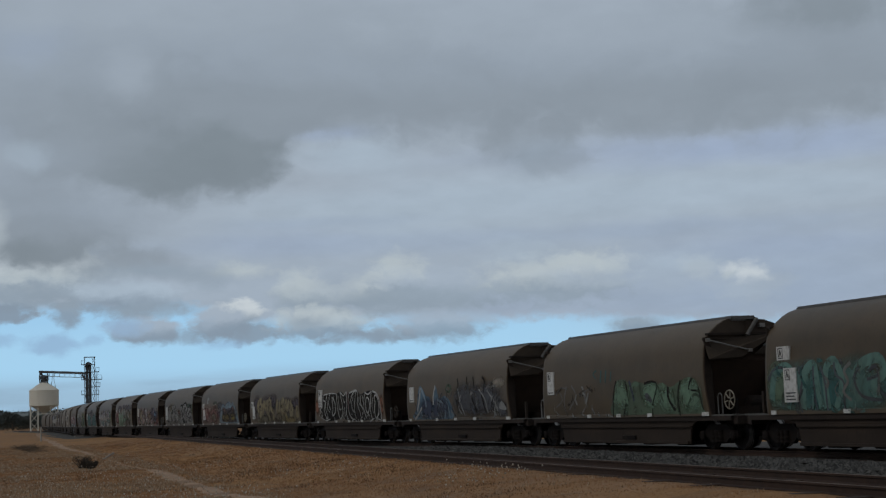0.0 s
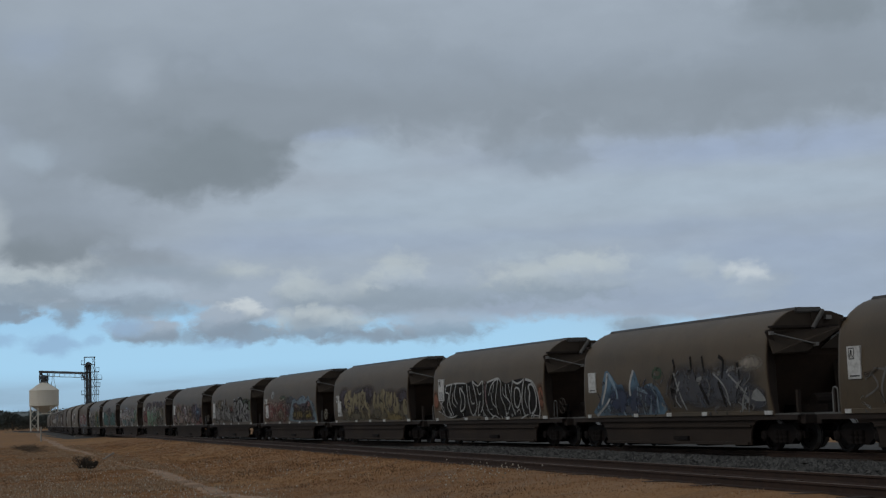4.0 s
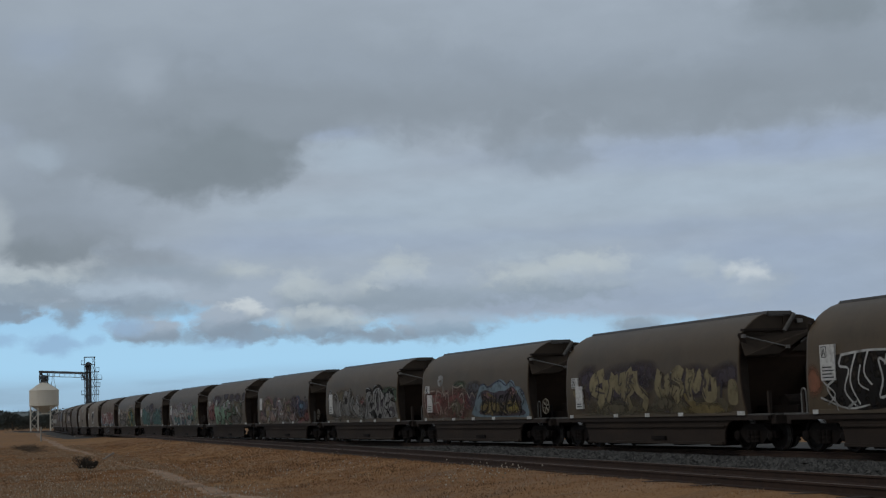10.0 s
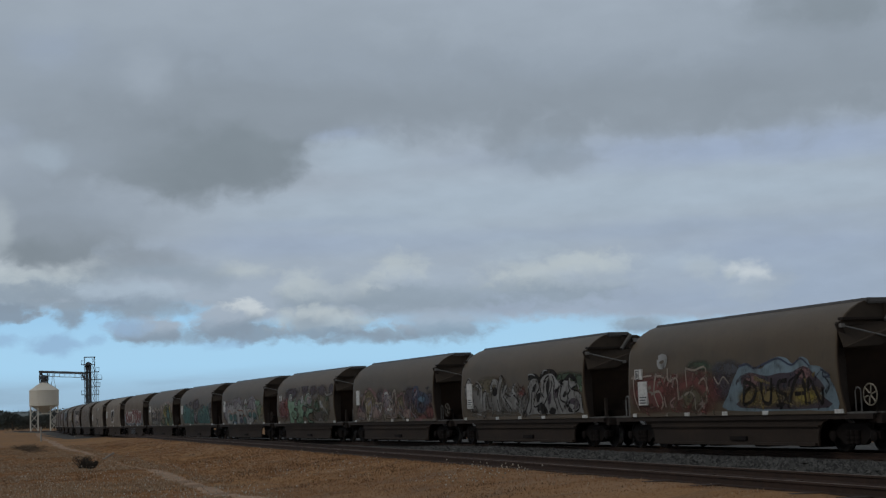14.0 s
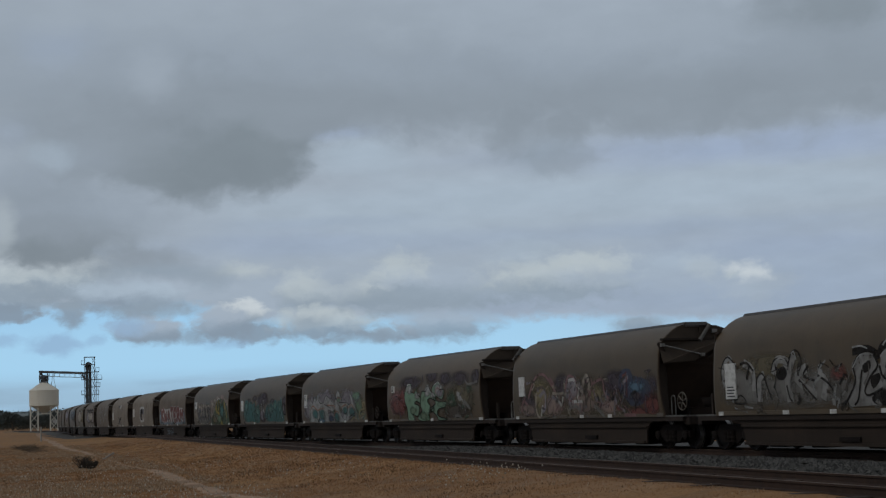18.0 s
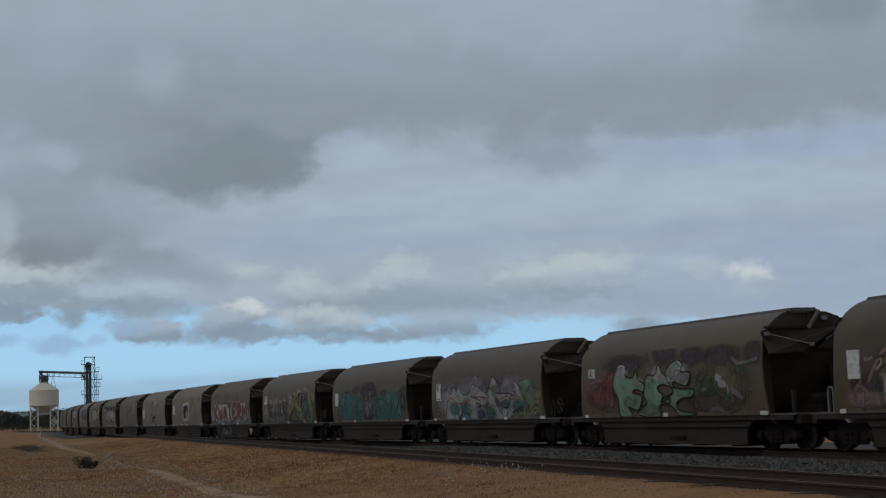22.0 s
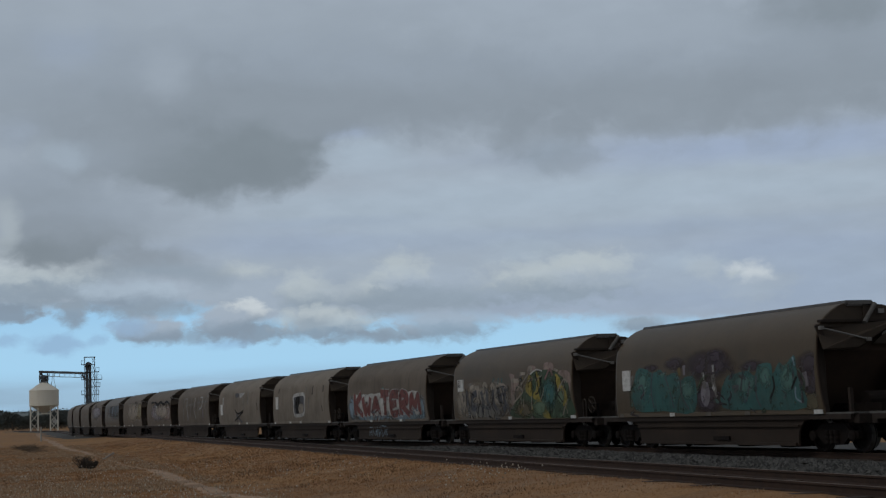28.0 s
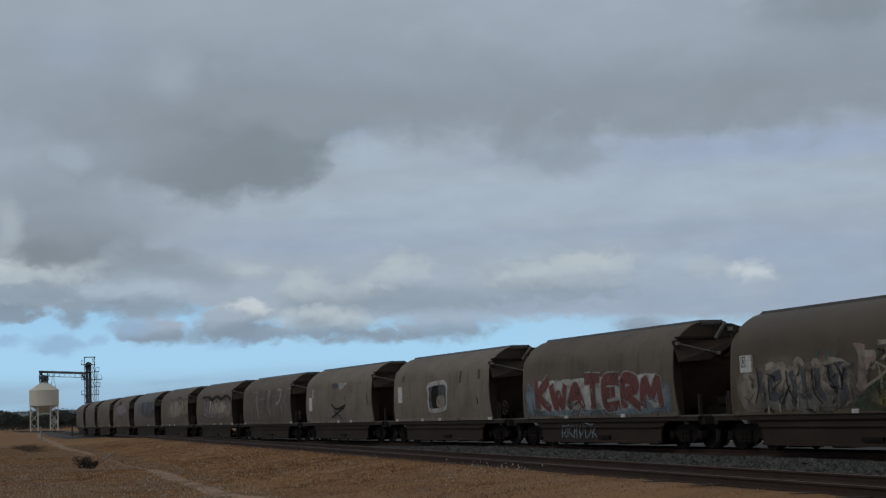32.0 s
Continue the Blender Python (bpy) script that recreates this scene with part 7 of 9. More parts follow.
    stroke(w, "slate", 0.084, 4, [(2.55, 1.9), (2.3, 1.46)])
    stroke(w, "black", 0.084, 4, [(4.98, 2.11), (4.68, 1.77)])
    stroke(w, "slate", 0.084, 4, [(-4.26, 2.01), (-3.98, 2.09), (-3.93, 1.57)])
    stroke(w, "ice", 0.07, 4, [(4.8, 2.65), (4.9, 2.4)])
    stroke(w, "ice", 0.07, 4, [(4.88, 1.83), (4.85, 1.52), (5.11, 1.4)])
    stroke(w, "teal", 0.07, 4, [(-1, 1.52), (-0.9, 1.19)])
    spray(w, "lilac", 2, [(-0.15, 1.98), (0.2, 2.09), (0.28, 1.65), (-0, 1.34), (-0.26, 1.54)])
    stroke(w, "white", 0.112, 4, [(-0.03, 2.39), (0, 2.17)])
    stroke(w, "white", 0.126, 4, [(0.55, 2.6), (0.57, 2.39)])
    stroke(w, "white", 0.162, 4, [(0.5, 1.96), (0.6, 1.84)])
    stroke(w, "ash", 0.216, 2, [(-0.02, 2.13), (0.02, 1.89)])
    stroke(w, "ash", 0.216, 2, [(0.52, 2.31), (0.56, 2.04), (0.69, 1.64)])
    stroke(w, "lilac", 0.162, 1, [(-1.24, 2.66), (-1.2, 2.35)])
    stroke(w, "ochre", 0.162, 1, [(-1.56, 2.59), (-1.48, 2.34)])
    stroke(w, "lilac", 0.216, 1, [(5.33, 2.21), (5.41, 1.82)])
    stroke(w, "ash", 0.135, 1, [(-4.65, 2.45), (-4.78, 2.11)])
    flecks(w, ("slate", "plum", "teal", "forest"), -5.2, 5.4, 1.12, 2.5, 56, 510)
    board(w, -5.35, 1.95, 0.55, 0.68, 0, False)
    w = W[11]
    mist(w, "cream", 0, -4.87, 1.74, 0.69, 0.76)
    mist(w, "cream", 0, -3, 1.94, 1.44, 0.65)
    mist(w, "cream", 0, -0.99, 1.97, 1.18, 0.55)
    mist(w, "ash", 0, -2.5, 1.44, 2.34, 0.36)
    stroke(w, "cream", 0.25, 1, [(-4.94, 2.42), (-5.13, 1.75)])
    stroke(w, "cream", 0.189, 1, [(-4, 2.39), (-3.58, 2.46), (-3.19, 2.28)])
    stroke(w, "cream", 0.189, 1, [(-2.53, 2.42), (-2.36, 2.57), (-2.06, 2.4)])
    stroke(w, "cream", 0.189, 1, [(-1.68, 2.39), (-1.52, 2.5), (-1.3, 2.37)])
    stroke(w, "cream", 0.189, 1, [(-0.92, 2.48), (-0.34, 2.42), (-0, 2.25)])
    stroke(w, "slate", 0.25, 3, [(-4.34, 2.32), (-4.32, 1.9), (-4.2, 1.47)])
    stroke(w, "slate", 0.3, 3, [(-3.2, 2.2), (-3.71, 2.05), (-3.75, 1.55), (-3.31, 1.66)])
    stroke(w, "slate", 0.275, 3, [(-2.71, 2.26), (-2.55, 1.77), (-2.77, 1.37)])
    stroke(w, "slate", 0.243, 3, [(-2.12, 2.32), (-2.07, 1.84), (-1.86, 1.51)])
    stroke(w, "slate", 0.3, 3, [(-1.46, 2.3), (-1.45, 1.74), (-1.11, 1.5)])
    stroke(w, "slate", 0.35, 3, [(-0.93, 2.36), (-0.77, 1.96), (-0.24, 2.1), (-0.49, 2.34)])
    stroke(w, "slate", 0.325, 3, [(-0.77, 1.92), (-0.24, 1.72), (-0.49, 1.41)])
    stroke(w, "black", 0.07, 4, [(-4.46, 2.41), (-4.36, 1.9), (-4.65, 1.4)])
    stroke(w, "black", 0.07, 4, [(-3.86, 2.13), (-3.87, 1.47)])
    stroke(w, "black", 0.07, 4, [(-2.94, 2.27), (-2.87, 1.78), (-2.53, 1.36)])
    stroke(w, "black", 0.07, 4, [(-1.69, 2.31), (-1.66, 1.67), (-1.32, 1.34)])
    stroke(w, "black", 0.084, 4, [(-0.93, 2.36), (-0.87, 1.81), (-0.6, 1.72), (-0.87, 1.34)])
    stroke(w, "cream", 0.098, 4, [(-5.01, 1.57), (-5.07, 1.23)])
    stroke(w, "cream", 0.084, 4, [(-4.01, 1.3), (-4.03, 1.09)])
    stroke(w, "cream", 0.084, 4, [(-2.47, 1.52), (-2.53, 1.2)])
    stroke(w, "cream", 0.084, 4, [(-3.41, 1.38), (-3.44, 1.13)])
    stroke(w, "black", 0.084, 3, [(-4.26, 1.14), (-4.03, 1.26), (-3.77, 1.12)])
    stroke(w, "black", 0.084, 3, [(-2.33, 1.12), (-1.99, 1.19), (-1.73, 1.09)])
    spray(w, "rose", 1, [(0.14, 2.87), (0.67, 2.82), (0.69, 2.62), (1.1, 2.66), (1.11, 2.19), (0.76, 2.18), (0.64, 1.69), (0.32, 1.69), (0.41, 2.54)])
    spray(w, "rose", 1, [(2.02, 3.12), (2.68, 3.07), (2.66, 2.77), (1.99, 2.83)])
    spray(w, "rose", 1, [(3.47, 3.18), (4.25, 3.11), (4.24, 2.66), (3.55, 2.71)])
    spray(w, "rose", 1, [(4.83, 2.84), (5.75, 2.71), (5.75, 1.96), (5.54, 2.05), (4.92, 2.49)])
    spray(w, "cream", 2, [(0.46, 2.69), (1.1, 2.63), (1.09, 2.5), (0.49, 2.52)])
    spray(w, "cream", 2, [(2.04, 3.09), (2.36, 3.07), (2.34, 2.9), (2.02, 2.91)])
    stroke(w, "cream", 0.135, 2, [(1.22, 2.84), (1.76, 2.84)])
    stroke(w, "cream", 0.112, 2, [(4.37, 2.9), (4.71, 2.84)])
    stroke(w, "deep_teal", 0.084, 1, [(-1.35, 2.77), (-1.51, 2.6)])
    stroke(w, "deep_teal", 0.084, 1, [(-0.9, 2.75), (-0.95, 2.53)])
    stroke(w, "deep_teal", 0.084, 1, [(-0.54, 2.74), (-0.58, 2.54)])
    spray(w, "forest", 3, [(0.36, 1.15), (0.69, 1.68), (1.7, 2.19), (2.25, 2.82), (3.29, 2.92), (4.25, 2.88), (4.82, 2.7), (5.58, 2.39), (5.75, 1.84), (5.62, 1.09)])
    mist(w, "deep_teal", 4, 3.93, 2.04, 0.59, 0.56)
    mist(w, "moss", 4, 1.53, 1.45, 0.92, 0.3)
    spray(w, "yellow", 5, [(1.81, 2.24), (2.12, 2.75), (2.44, 2.6), (2.39, 1.95), (2.05, 2.04)])
    spray(w, "yellow", 5, [(2.76, 2.89), (3.17, 2.57), (3.04, 2.07), (3.28, 1.69), (3.92, 1.11), (3.3, 1.12), (2.89, 1.7), (2.46, 1.93), (2.85, 2.29)])
    spray(w, "yellow", 5, [(4.5, 2.73), (4.92, 2.56), (5.04, 2.33), (5.45, 2.04), (5.43, 1.57), (5.03, 1.71), (4.76, 2.14)])
    mist(w, "green", 6, 3.08, 1.49, 0.61, 0.29)
    mist(w, "green", 6, 4.95, 1.87, 0.34, 0.27)
    stroke(w, "cream", 0.084, 7, [(0.56, 1.7), (1.56, 2.12), (1.13, 2.36)])
    stroke(w, "cream", 0.084, 7, [(1.39, 2.39), (2.08, 2.8)])
    stroke(w, "cream", 0.07, 7, [(1.56, 1.54), (1.6, 1.86)])
    stroke(w, "cream", 0.084, 7, [(2.38, 1.95), (2.3, 1.42)])
    stroke(w, "pink", 0.112, 7, [(3.63, 2.55), (4.02, 2.91), (4.33, 2.68)])
    stroke(w, "cream", 0.084, 7, [(4.75, 2.07), (5.28, 2.5), (5.58, 2.38)])
    stroke(w, "white", 0.07, 7, [(2.25, 2.79), (2.8, 2.95), (3.35, 2.88)])
    stroke(w, "black", 0.084, 7, [(2.27, 2.72), (2.45, 2.38), (2.34, 2.08)])
    stroke(w, "black", 0.084, 7, [(2.78, 2.8), (3.05, 2.14), (2.73, 2.01)])
    stroke(w, "black", 0.084, 7, [(3.15, 2.64), (3.34, 2.13), (3.18, 1.85)])
    stroke(w, "black", 0.084, 7, [(4.58, 2.64), (4.64, 2.09), (5.12, 1.66)])
    flecks(w, ("cream", "ash", "slate", "black"), -5.3, 0.8, 1.12, 2.4, 60, 521)
    flecks(w, ("forest", "yellow", "green", "cream", "black"), 0.8, 5.6, 1.12, 2.7, 46, 522)
    board(w, -5.3, 2.30, 0.62, 0.50, 0)
    w = W[12]
    mist(w, "ice", 0, -5.1, 1.75, 0.6, 0.6)
    mist(w, "ice", 0, 5.2, 1.7, 0.5, 0.55)
    mist(w, "powder", 0, -2.0, 1.35, 3.0, 0.3)
    mist(w, "powder", 0, 3.0, 1.35, 2.4, 0.3)
    patch(w, "white", -4.85, 5.2, 1.34, 2.52, 1, 67, 0.06)
    tag(w, "KWATERM", -4.75, 5.15, 1.36, 2.40, "red", "silver", 68, 0.44, 0.045, jitter=0.03, layer=3, spread=0.92)
    flecks(w, ("powder", "white", "ice", "red"), -5.0, 5.2, 1.1, 1.7, 48, 523)
    drips(w, "ice", -4.5, 5.0, 1.12, 1.5, 14, 69, 0.08, 6)
    patch(w, "teal", -0.5, 0.2, 2.58, 2.82, 1, 70, 0.2)
    rng = random.Random(170)
    for k in range(6):
        bm = bmesh.new()
        for st in wild(rng):
            ribbon(bm, smooth_line([(-2.9 + 0.5 * k + 0.45 * px, 0.34 + 0.5 * pz) for px, pz in st]), 0.05, 0.3 * k, 0.3, -1.345)
        part("painted_letter", bm, PAINT_MAT["ice"], w)
    w = W[13]
    spray(w, "slate", 1, [(-1.11, 2.64), (-0.01, 2.74), (0.98, 2.68), (1.1, 2.11), (0.89, 1.63), (-0.36, 1.54), (-1.01, 1.63), (-1.08, 2.32)])
    stroke(w, "white", 0.203, 3, [(-1.2, 2.66), (0.09, 2.76), (1.06, 2.7), (1.15, 2.1), (0.93, 1.63), (-0.37, 1.52), (-1.11, 1.61), (-1.13, 2.32)], True)
    spray(w, "black", 2, [(-0.7, 2.54), (0.08, 2.61), (0.01, 1.68), (-0.66, 1.69)])
    spray(w, "cream", 4, [(-0.01, 2.13), (0.81, 2.18), (0.84, 1.73), (-0.03, 1.68)])
    stroke(w, "brown", 0.25, 0, [(-4.62, 3.18), (-4.57, 3.18), (-4.68, 2.92)])
    stroke(w, "brown", 0.312, 0, [(-2.62, 3.18), (-2.62, 3.18)])
    stroke(w, "brown", 0.25, 0, [(2.79, 3.18), (2.77, 3.16), (2.7, 2.69)])
    stroke(w, "ash", 0.162, 0, [(2.06, 2.56), (1.94, 1.93)])
    stroke(w, "ash", 0.162, 0, [(1.41, 3.18), (1.33, 2.89)])
    stroke(w, "brown", 0.25, 0, [(4.82, 3.18), (4.82, 2.78)])
    stroke(w, "black", 0.112, 0, [(4.59, 2.03), (4.68, 1.73)])
    board(w, -5.2, 1.95, 0.55, 0.75, 0, False)
    w = W[14]
    spray(w, "silver", 2, [(0.05, 3.18), (1.68, 3.18), (1.49, 3.09), (0.64, 2.83), (0.14, 3.11)])
    spray(w, "slate", 1, [(-0.95, 3.18), (0.12, 3.18), (0.19, 2.96), (-0.55, 2.9)])
    stroke(w, "white", 0.135, 3, [(1.61, 3.18), (1.43, 3.08)])
    stroke(w, "black", 0.135, 3, [(-0.93, 2.08), (0, 1.79), (1.54, 2)])
    stroke(w, "slate", 0.216, 2, [(-0.56, 1.72), (0.17, 1.48), (0.92, 1.16)])
    stroke(w, "black", 0.112, 3, [(-1.05, 1.33), (0.25, 1.63), (1.45, 1.89)])
    stroke(w, "slate", 0.189, 2, [(-0.05, 1.67), (-0.44, 1.24)])
    stroke(w, "ash", 0.189, 1, [(1.41, 2.81), (1.55, 2.04)])
    stroke(w, "brown", 0.25, 0, [(-3.93, 3.18), (-3.84, 3.15)])
    stroke(w, "brown", 0.25, 0, [(3.97, 3.18), (4.03, 3.11)])
    stroke(w, "black", 0.112, 0, [(5.18, 2.44), (5.35, 1.97)])
    stroke(w, "ash", 0.25, 0, [(2.73, 3.18), (2.66, 2.4)])
    stroke(w, "silver", 0.375, 1, [(-4.58, 2.96), (-4.52, 2.45)])
    board(w, -5.2, 1.75, 0.55, 0.75, 0, False)
    w = W[15]
    stroke(w, "ash", 0.189, 1, [(-3.29, 3.18), (-3.55, 2.38), (-3.69, 1.43)])
    stroke(w, "ash", 0.162, 1, [(-3.3, 3.18), (-1.86, 3.18)])
    stroke(w, "silver", 0.162, 1, [(-2.26, 3.18), (-2.2, 2.36), (-1.63, 1.51)])
    stroke(w, "ash", 0.189, 1, [(-0.73, 3.18), (-0.61, 2.56), (-1.18, 1.65)])
    stroke(w, "silver", 0.162, 1, [(0.91, 3.18), (0.66, 2.31), (1.14, 1.58)])
    stroke(w, "brown", 0.189, 1, [(0.08, 3.18), (-0.15, 1.86)])
    stroke(w, "ash", 0.189, 1, [(2.15, 3.18), (2.34, 2.51), (1.83, 1.7)])
    stroke(w, "silver", 0.189, 1, [(2.84, 3.18), (3.65, 3.14), (3.46, 2.48), (2.59, 2.28)])
    stroke(w, "brown", 0.189, 1, [(1.6, 3.18), (1.42, 2.07)])
    stroke(w, "ash", 0.189, 1, [(4.37, 3.18), (4.46, 2.25)])
    stroke(w, "silver", 0.162, 1, [(5.2, 3.18), (5.75, 3.18), (5.75, 2.44)])
    stroke(w, "ash", 0.189, 1, [(4.99, 3.11), (5.02, 1.8)])
    stroke(w, "ash", 0.135, 1, [(-2.67, 2.6), (0.84, 2.72)])
    stroke(w, "ash", 0.135, 1, [(1.73, 2.79), (5.54, 2.83)])
    stroke(w, "lilac", 0.216, 0, [(-1.95, 2.12), (-2.07, 1.42)])
    stroke(w, "lilac", 0.216, 0, [(3.87, 2.26), (3.81, 1.55)])
    w = W[16]
    mist(w, "lilac", 0, -0.69, 2.19, 2.96, 0.69)
    mist(w, "rose", 0, 4.27, 2.13, 2.72, 0.66)
    mist(w, "cream", 0, 1.75, 2.29, 3.55, 0.57)
    stroke(w, "black", 0.275, 3, [(-3.7, 3.13), (-1.9, 3.18), (-0.43, 2.9), (1.17, 3.13), (2.68, 2.89), (4.08, 3.12), (5.64, 2.83), (5.75, 3)])
    stroke(w, "black", 0.162, 3, [(-2.16, 3.15), (-2.29, 2.62)])
    stroke(w, "black", 0.162, 3, [(1.28, 3.08), (1.16, 2.56)])
    stroke(w, "black", 0.162, 3, [(4.07, 3.02), (4.08, 2.46)])
    stroke(w, "white", 0.216, 2, [(-0.92, 2.8), (-1.12, 1.93)])
    stroke(w, "white", 0.216, 2, [(2.92, 2.73), (3.13, 2.14)])
    stroke(w, "lilac", 0.25, 2, [(0.56, 2.57), (0.58, 1.65)])
    stroke(w, "lilac", 0.25, 2, [(5.43, 2.61), (5.05, 1.74)])
    stroke(w, "rose", 0.25, 2, [(-2.55, 2.49), (-2.87, 1.68)])
    w = W[17]
    mist(w, "cream", 0, 0.62, 2.38, 3.51, 0.77)
    mist(w, "tan", 0, 5.24, 2.46, 3.27, 0.74)
    stroke(w, "cream", 0.312, 1, [(-1.33, 3), (-1.73, 1.96)])
    stroke(w, "cream", 0.312, 1, [(1.41, 3.04), (1.53, 2.07)])
    stroke(w, "silver", 0.25, 1, [(3.73, 3.06), (3.74, 2.48)])
    stroke(w, "cream", 0.312, 1, [(5.75, 2.96), (5.75, 2.11)])
    stroke(w, "brown", 0.25, 2, [(-0.02, 3.13), (-0.26, 1.94)])
    stroke(w, "brown", 0.25, 2, [(4.78, 2.75), (4.84, 1.89)])
    mist(w, "brown", 0, 2.23, 3.44, 5.29, 0.23)
    w = W[18]
    mist(w, "slate", 0, 3.11, 2.87, 5.65, 0.97)
    stroke(w, "ice", 0.375, 1, [(-1.63, 3.18), (-2.14, 2.04)])
    stroke(w, "ice", 0.312, 1, [(0.91, 3.18), (0.66, 2.21)])
    stroke(w, "deep_teal", 0.375, 1, [(3.16, 3.18), (3.09, 2.06)])
    stroke(w, "ice", 0.312, 1, [(5.15, 3.18), (5.13, 2.52)])
    stroke(w, "ice", 0.312, 1, [(5.75, 3.18), (5.75, 2.08)])
    stroke(w, "navy", 0.312, 1, [(-0.35, 3.18), (-0.62, 2.09)])
    w = W[19]
    mist(w, "lilac", 0, 0.28, 2.77, 4.94, 0.73)
    mist(w, "brown", 0, -1.03, 3.71, 5, 0.44)
    stroke(w, "ash", 0.375, 1, [(-2.47, 3.18), (-2.81, 2.07)])
    stroke(w, "lilac", 0.375, 1, [(1.66, 3.18), (1.67, 2.29)])
    stroke(w, "ash", 0.312, 1, [(4.58, 3.18), (4.55, 2.72)])
    w = W[20]
    tag(w, "???", -3.5, 2.0, 1.3, 2.1, "ash", None, 92, 0.10)


paint_wagons()


def name_wagons():
    said = {0: "with teal block letters and data boards", 1: "with green painted letters", 2: "with an ice-blue tag and dark strokes", 3: "with black letters outlined in white",
            4: "with tan letters over dark purple", 5: "with ochre letters on a pale blue cloud", 6: "with silver letters outlined in black", 7: "with cream signs over navy and red",
            8: "with mint green letters over red and plum", 9: "with lilac and silver lettering", 10: "with teal strokes over dark plum", 11: "with grey letters and yellow-green painting",
            12: "with red block letters on white", 13: "with a small white painted square", 14: "with a white painted patch and streaks", 15: "with pale vertical streaks", 16: "with pinkish white paint and dark drips",
            17: "with faded tan paint", 18: "with pale blue drips", 19: "with faint grey signs"}
    for k, w in enumerate(wagons):
        tagged(w, "brown grain hopper wagon " + said.get(k, "with bare dusty sides"))


name_wagons()


def repaint():
    """Far wagons are paler: faded paint, and distance haze put into the colour."""
    for k, w in enumerate(wagons):
        m = M_PALE if k in (13, 14) else M_DUSTY_HAZED if k in (12, 15, 16, 17, 19, 20, 21, 22) else None
        if m is None:
            continue
        for ob in w.children:
            if ob.name.startswith(("hopper_body", "sill_strip")):
                ob.data = ob.data.copy()
                ob.data.materials[0] = m
    # grimy fittings: dirt has hidden most brake wheels, rails and reflectors of the later wagons
    for k, w in enumerate(wagons):
        rng = random.Random(400 + k)
        for ob in w.children:
            m = None
            if ob.name.startswith("brake_wheel"):
                m = {1: None, 5: None, 3: M_GRIME, 7: M_DULL}.get(k, M_GRIME)
            elif ob.name.startswith("grab_rail") and k > 8:
                m = M_GRIME
            elif ob.name.startswith("reflector") and k > 6 and rng.random() < 0.45:
                m = M_DULL
            if m:
                ob.data = ob.data.copy()
                ob.data.materials[0] = m


repaint()


def travel(t):
    """How far the train has gone at t, metres along the track (0 at ten seconds)."""
    return ((((-7.8678e-06 * t + 4.84637e-04) * t + 9.40906e-03) * t + 4.655234) * t - 47.864)


REAR = 50.04          # rear body edge of the leading wagon at ten seconds


def wagon_pose(k, t):
    s = REAR - PITCH * k + HALF + travel(t)
    xa, ya, _ = on_track(s - BOGIE)
    xb, yb, _ = on_track(s + BOGIE)
    return pose((xa + xb) / 2, (ya + yb) / 2, RAIL_Z, 0, 0, math.degrees(math.atan2(yb - ya, xb - xa)))


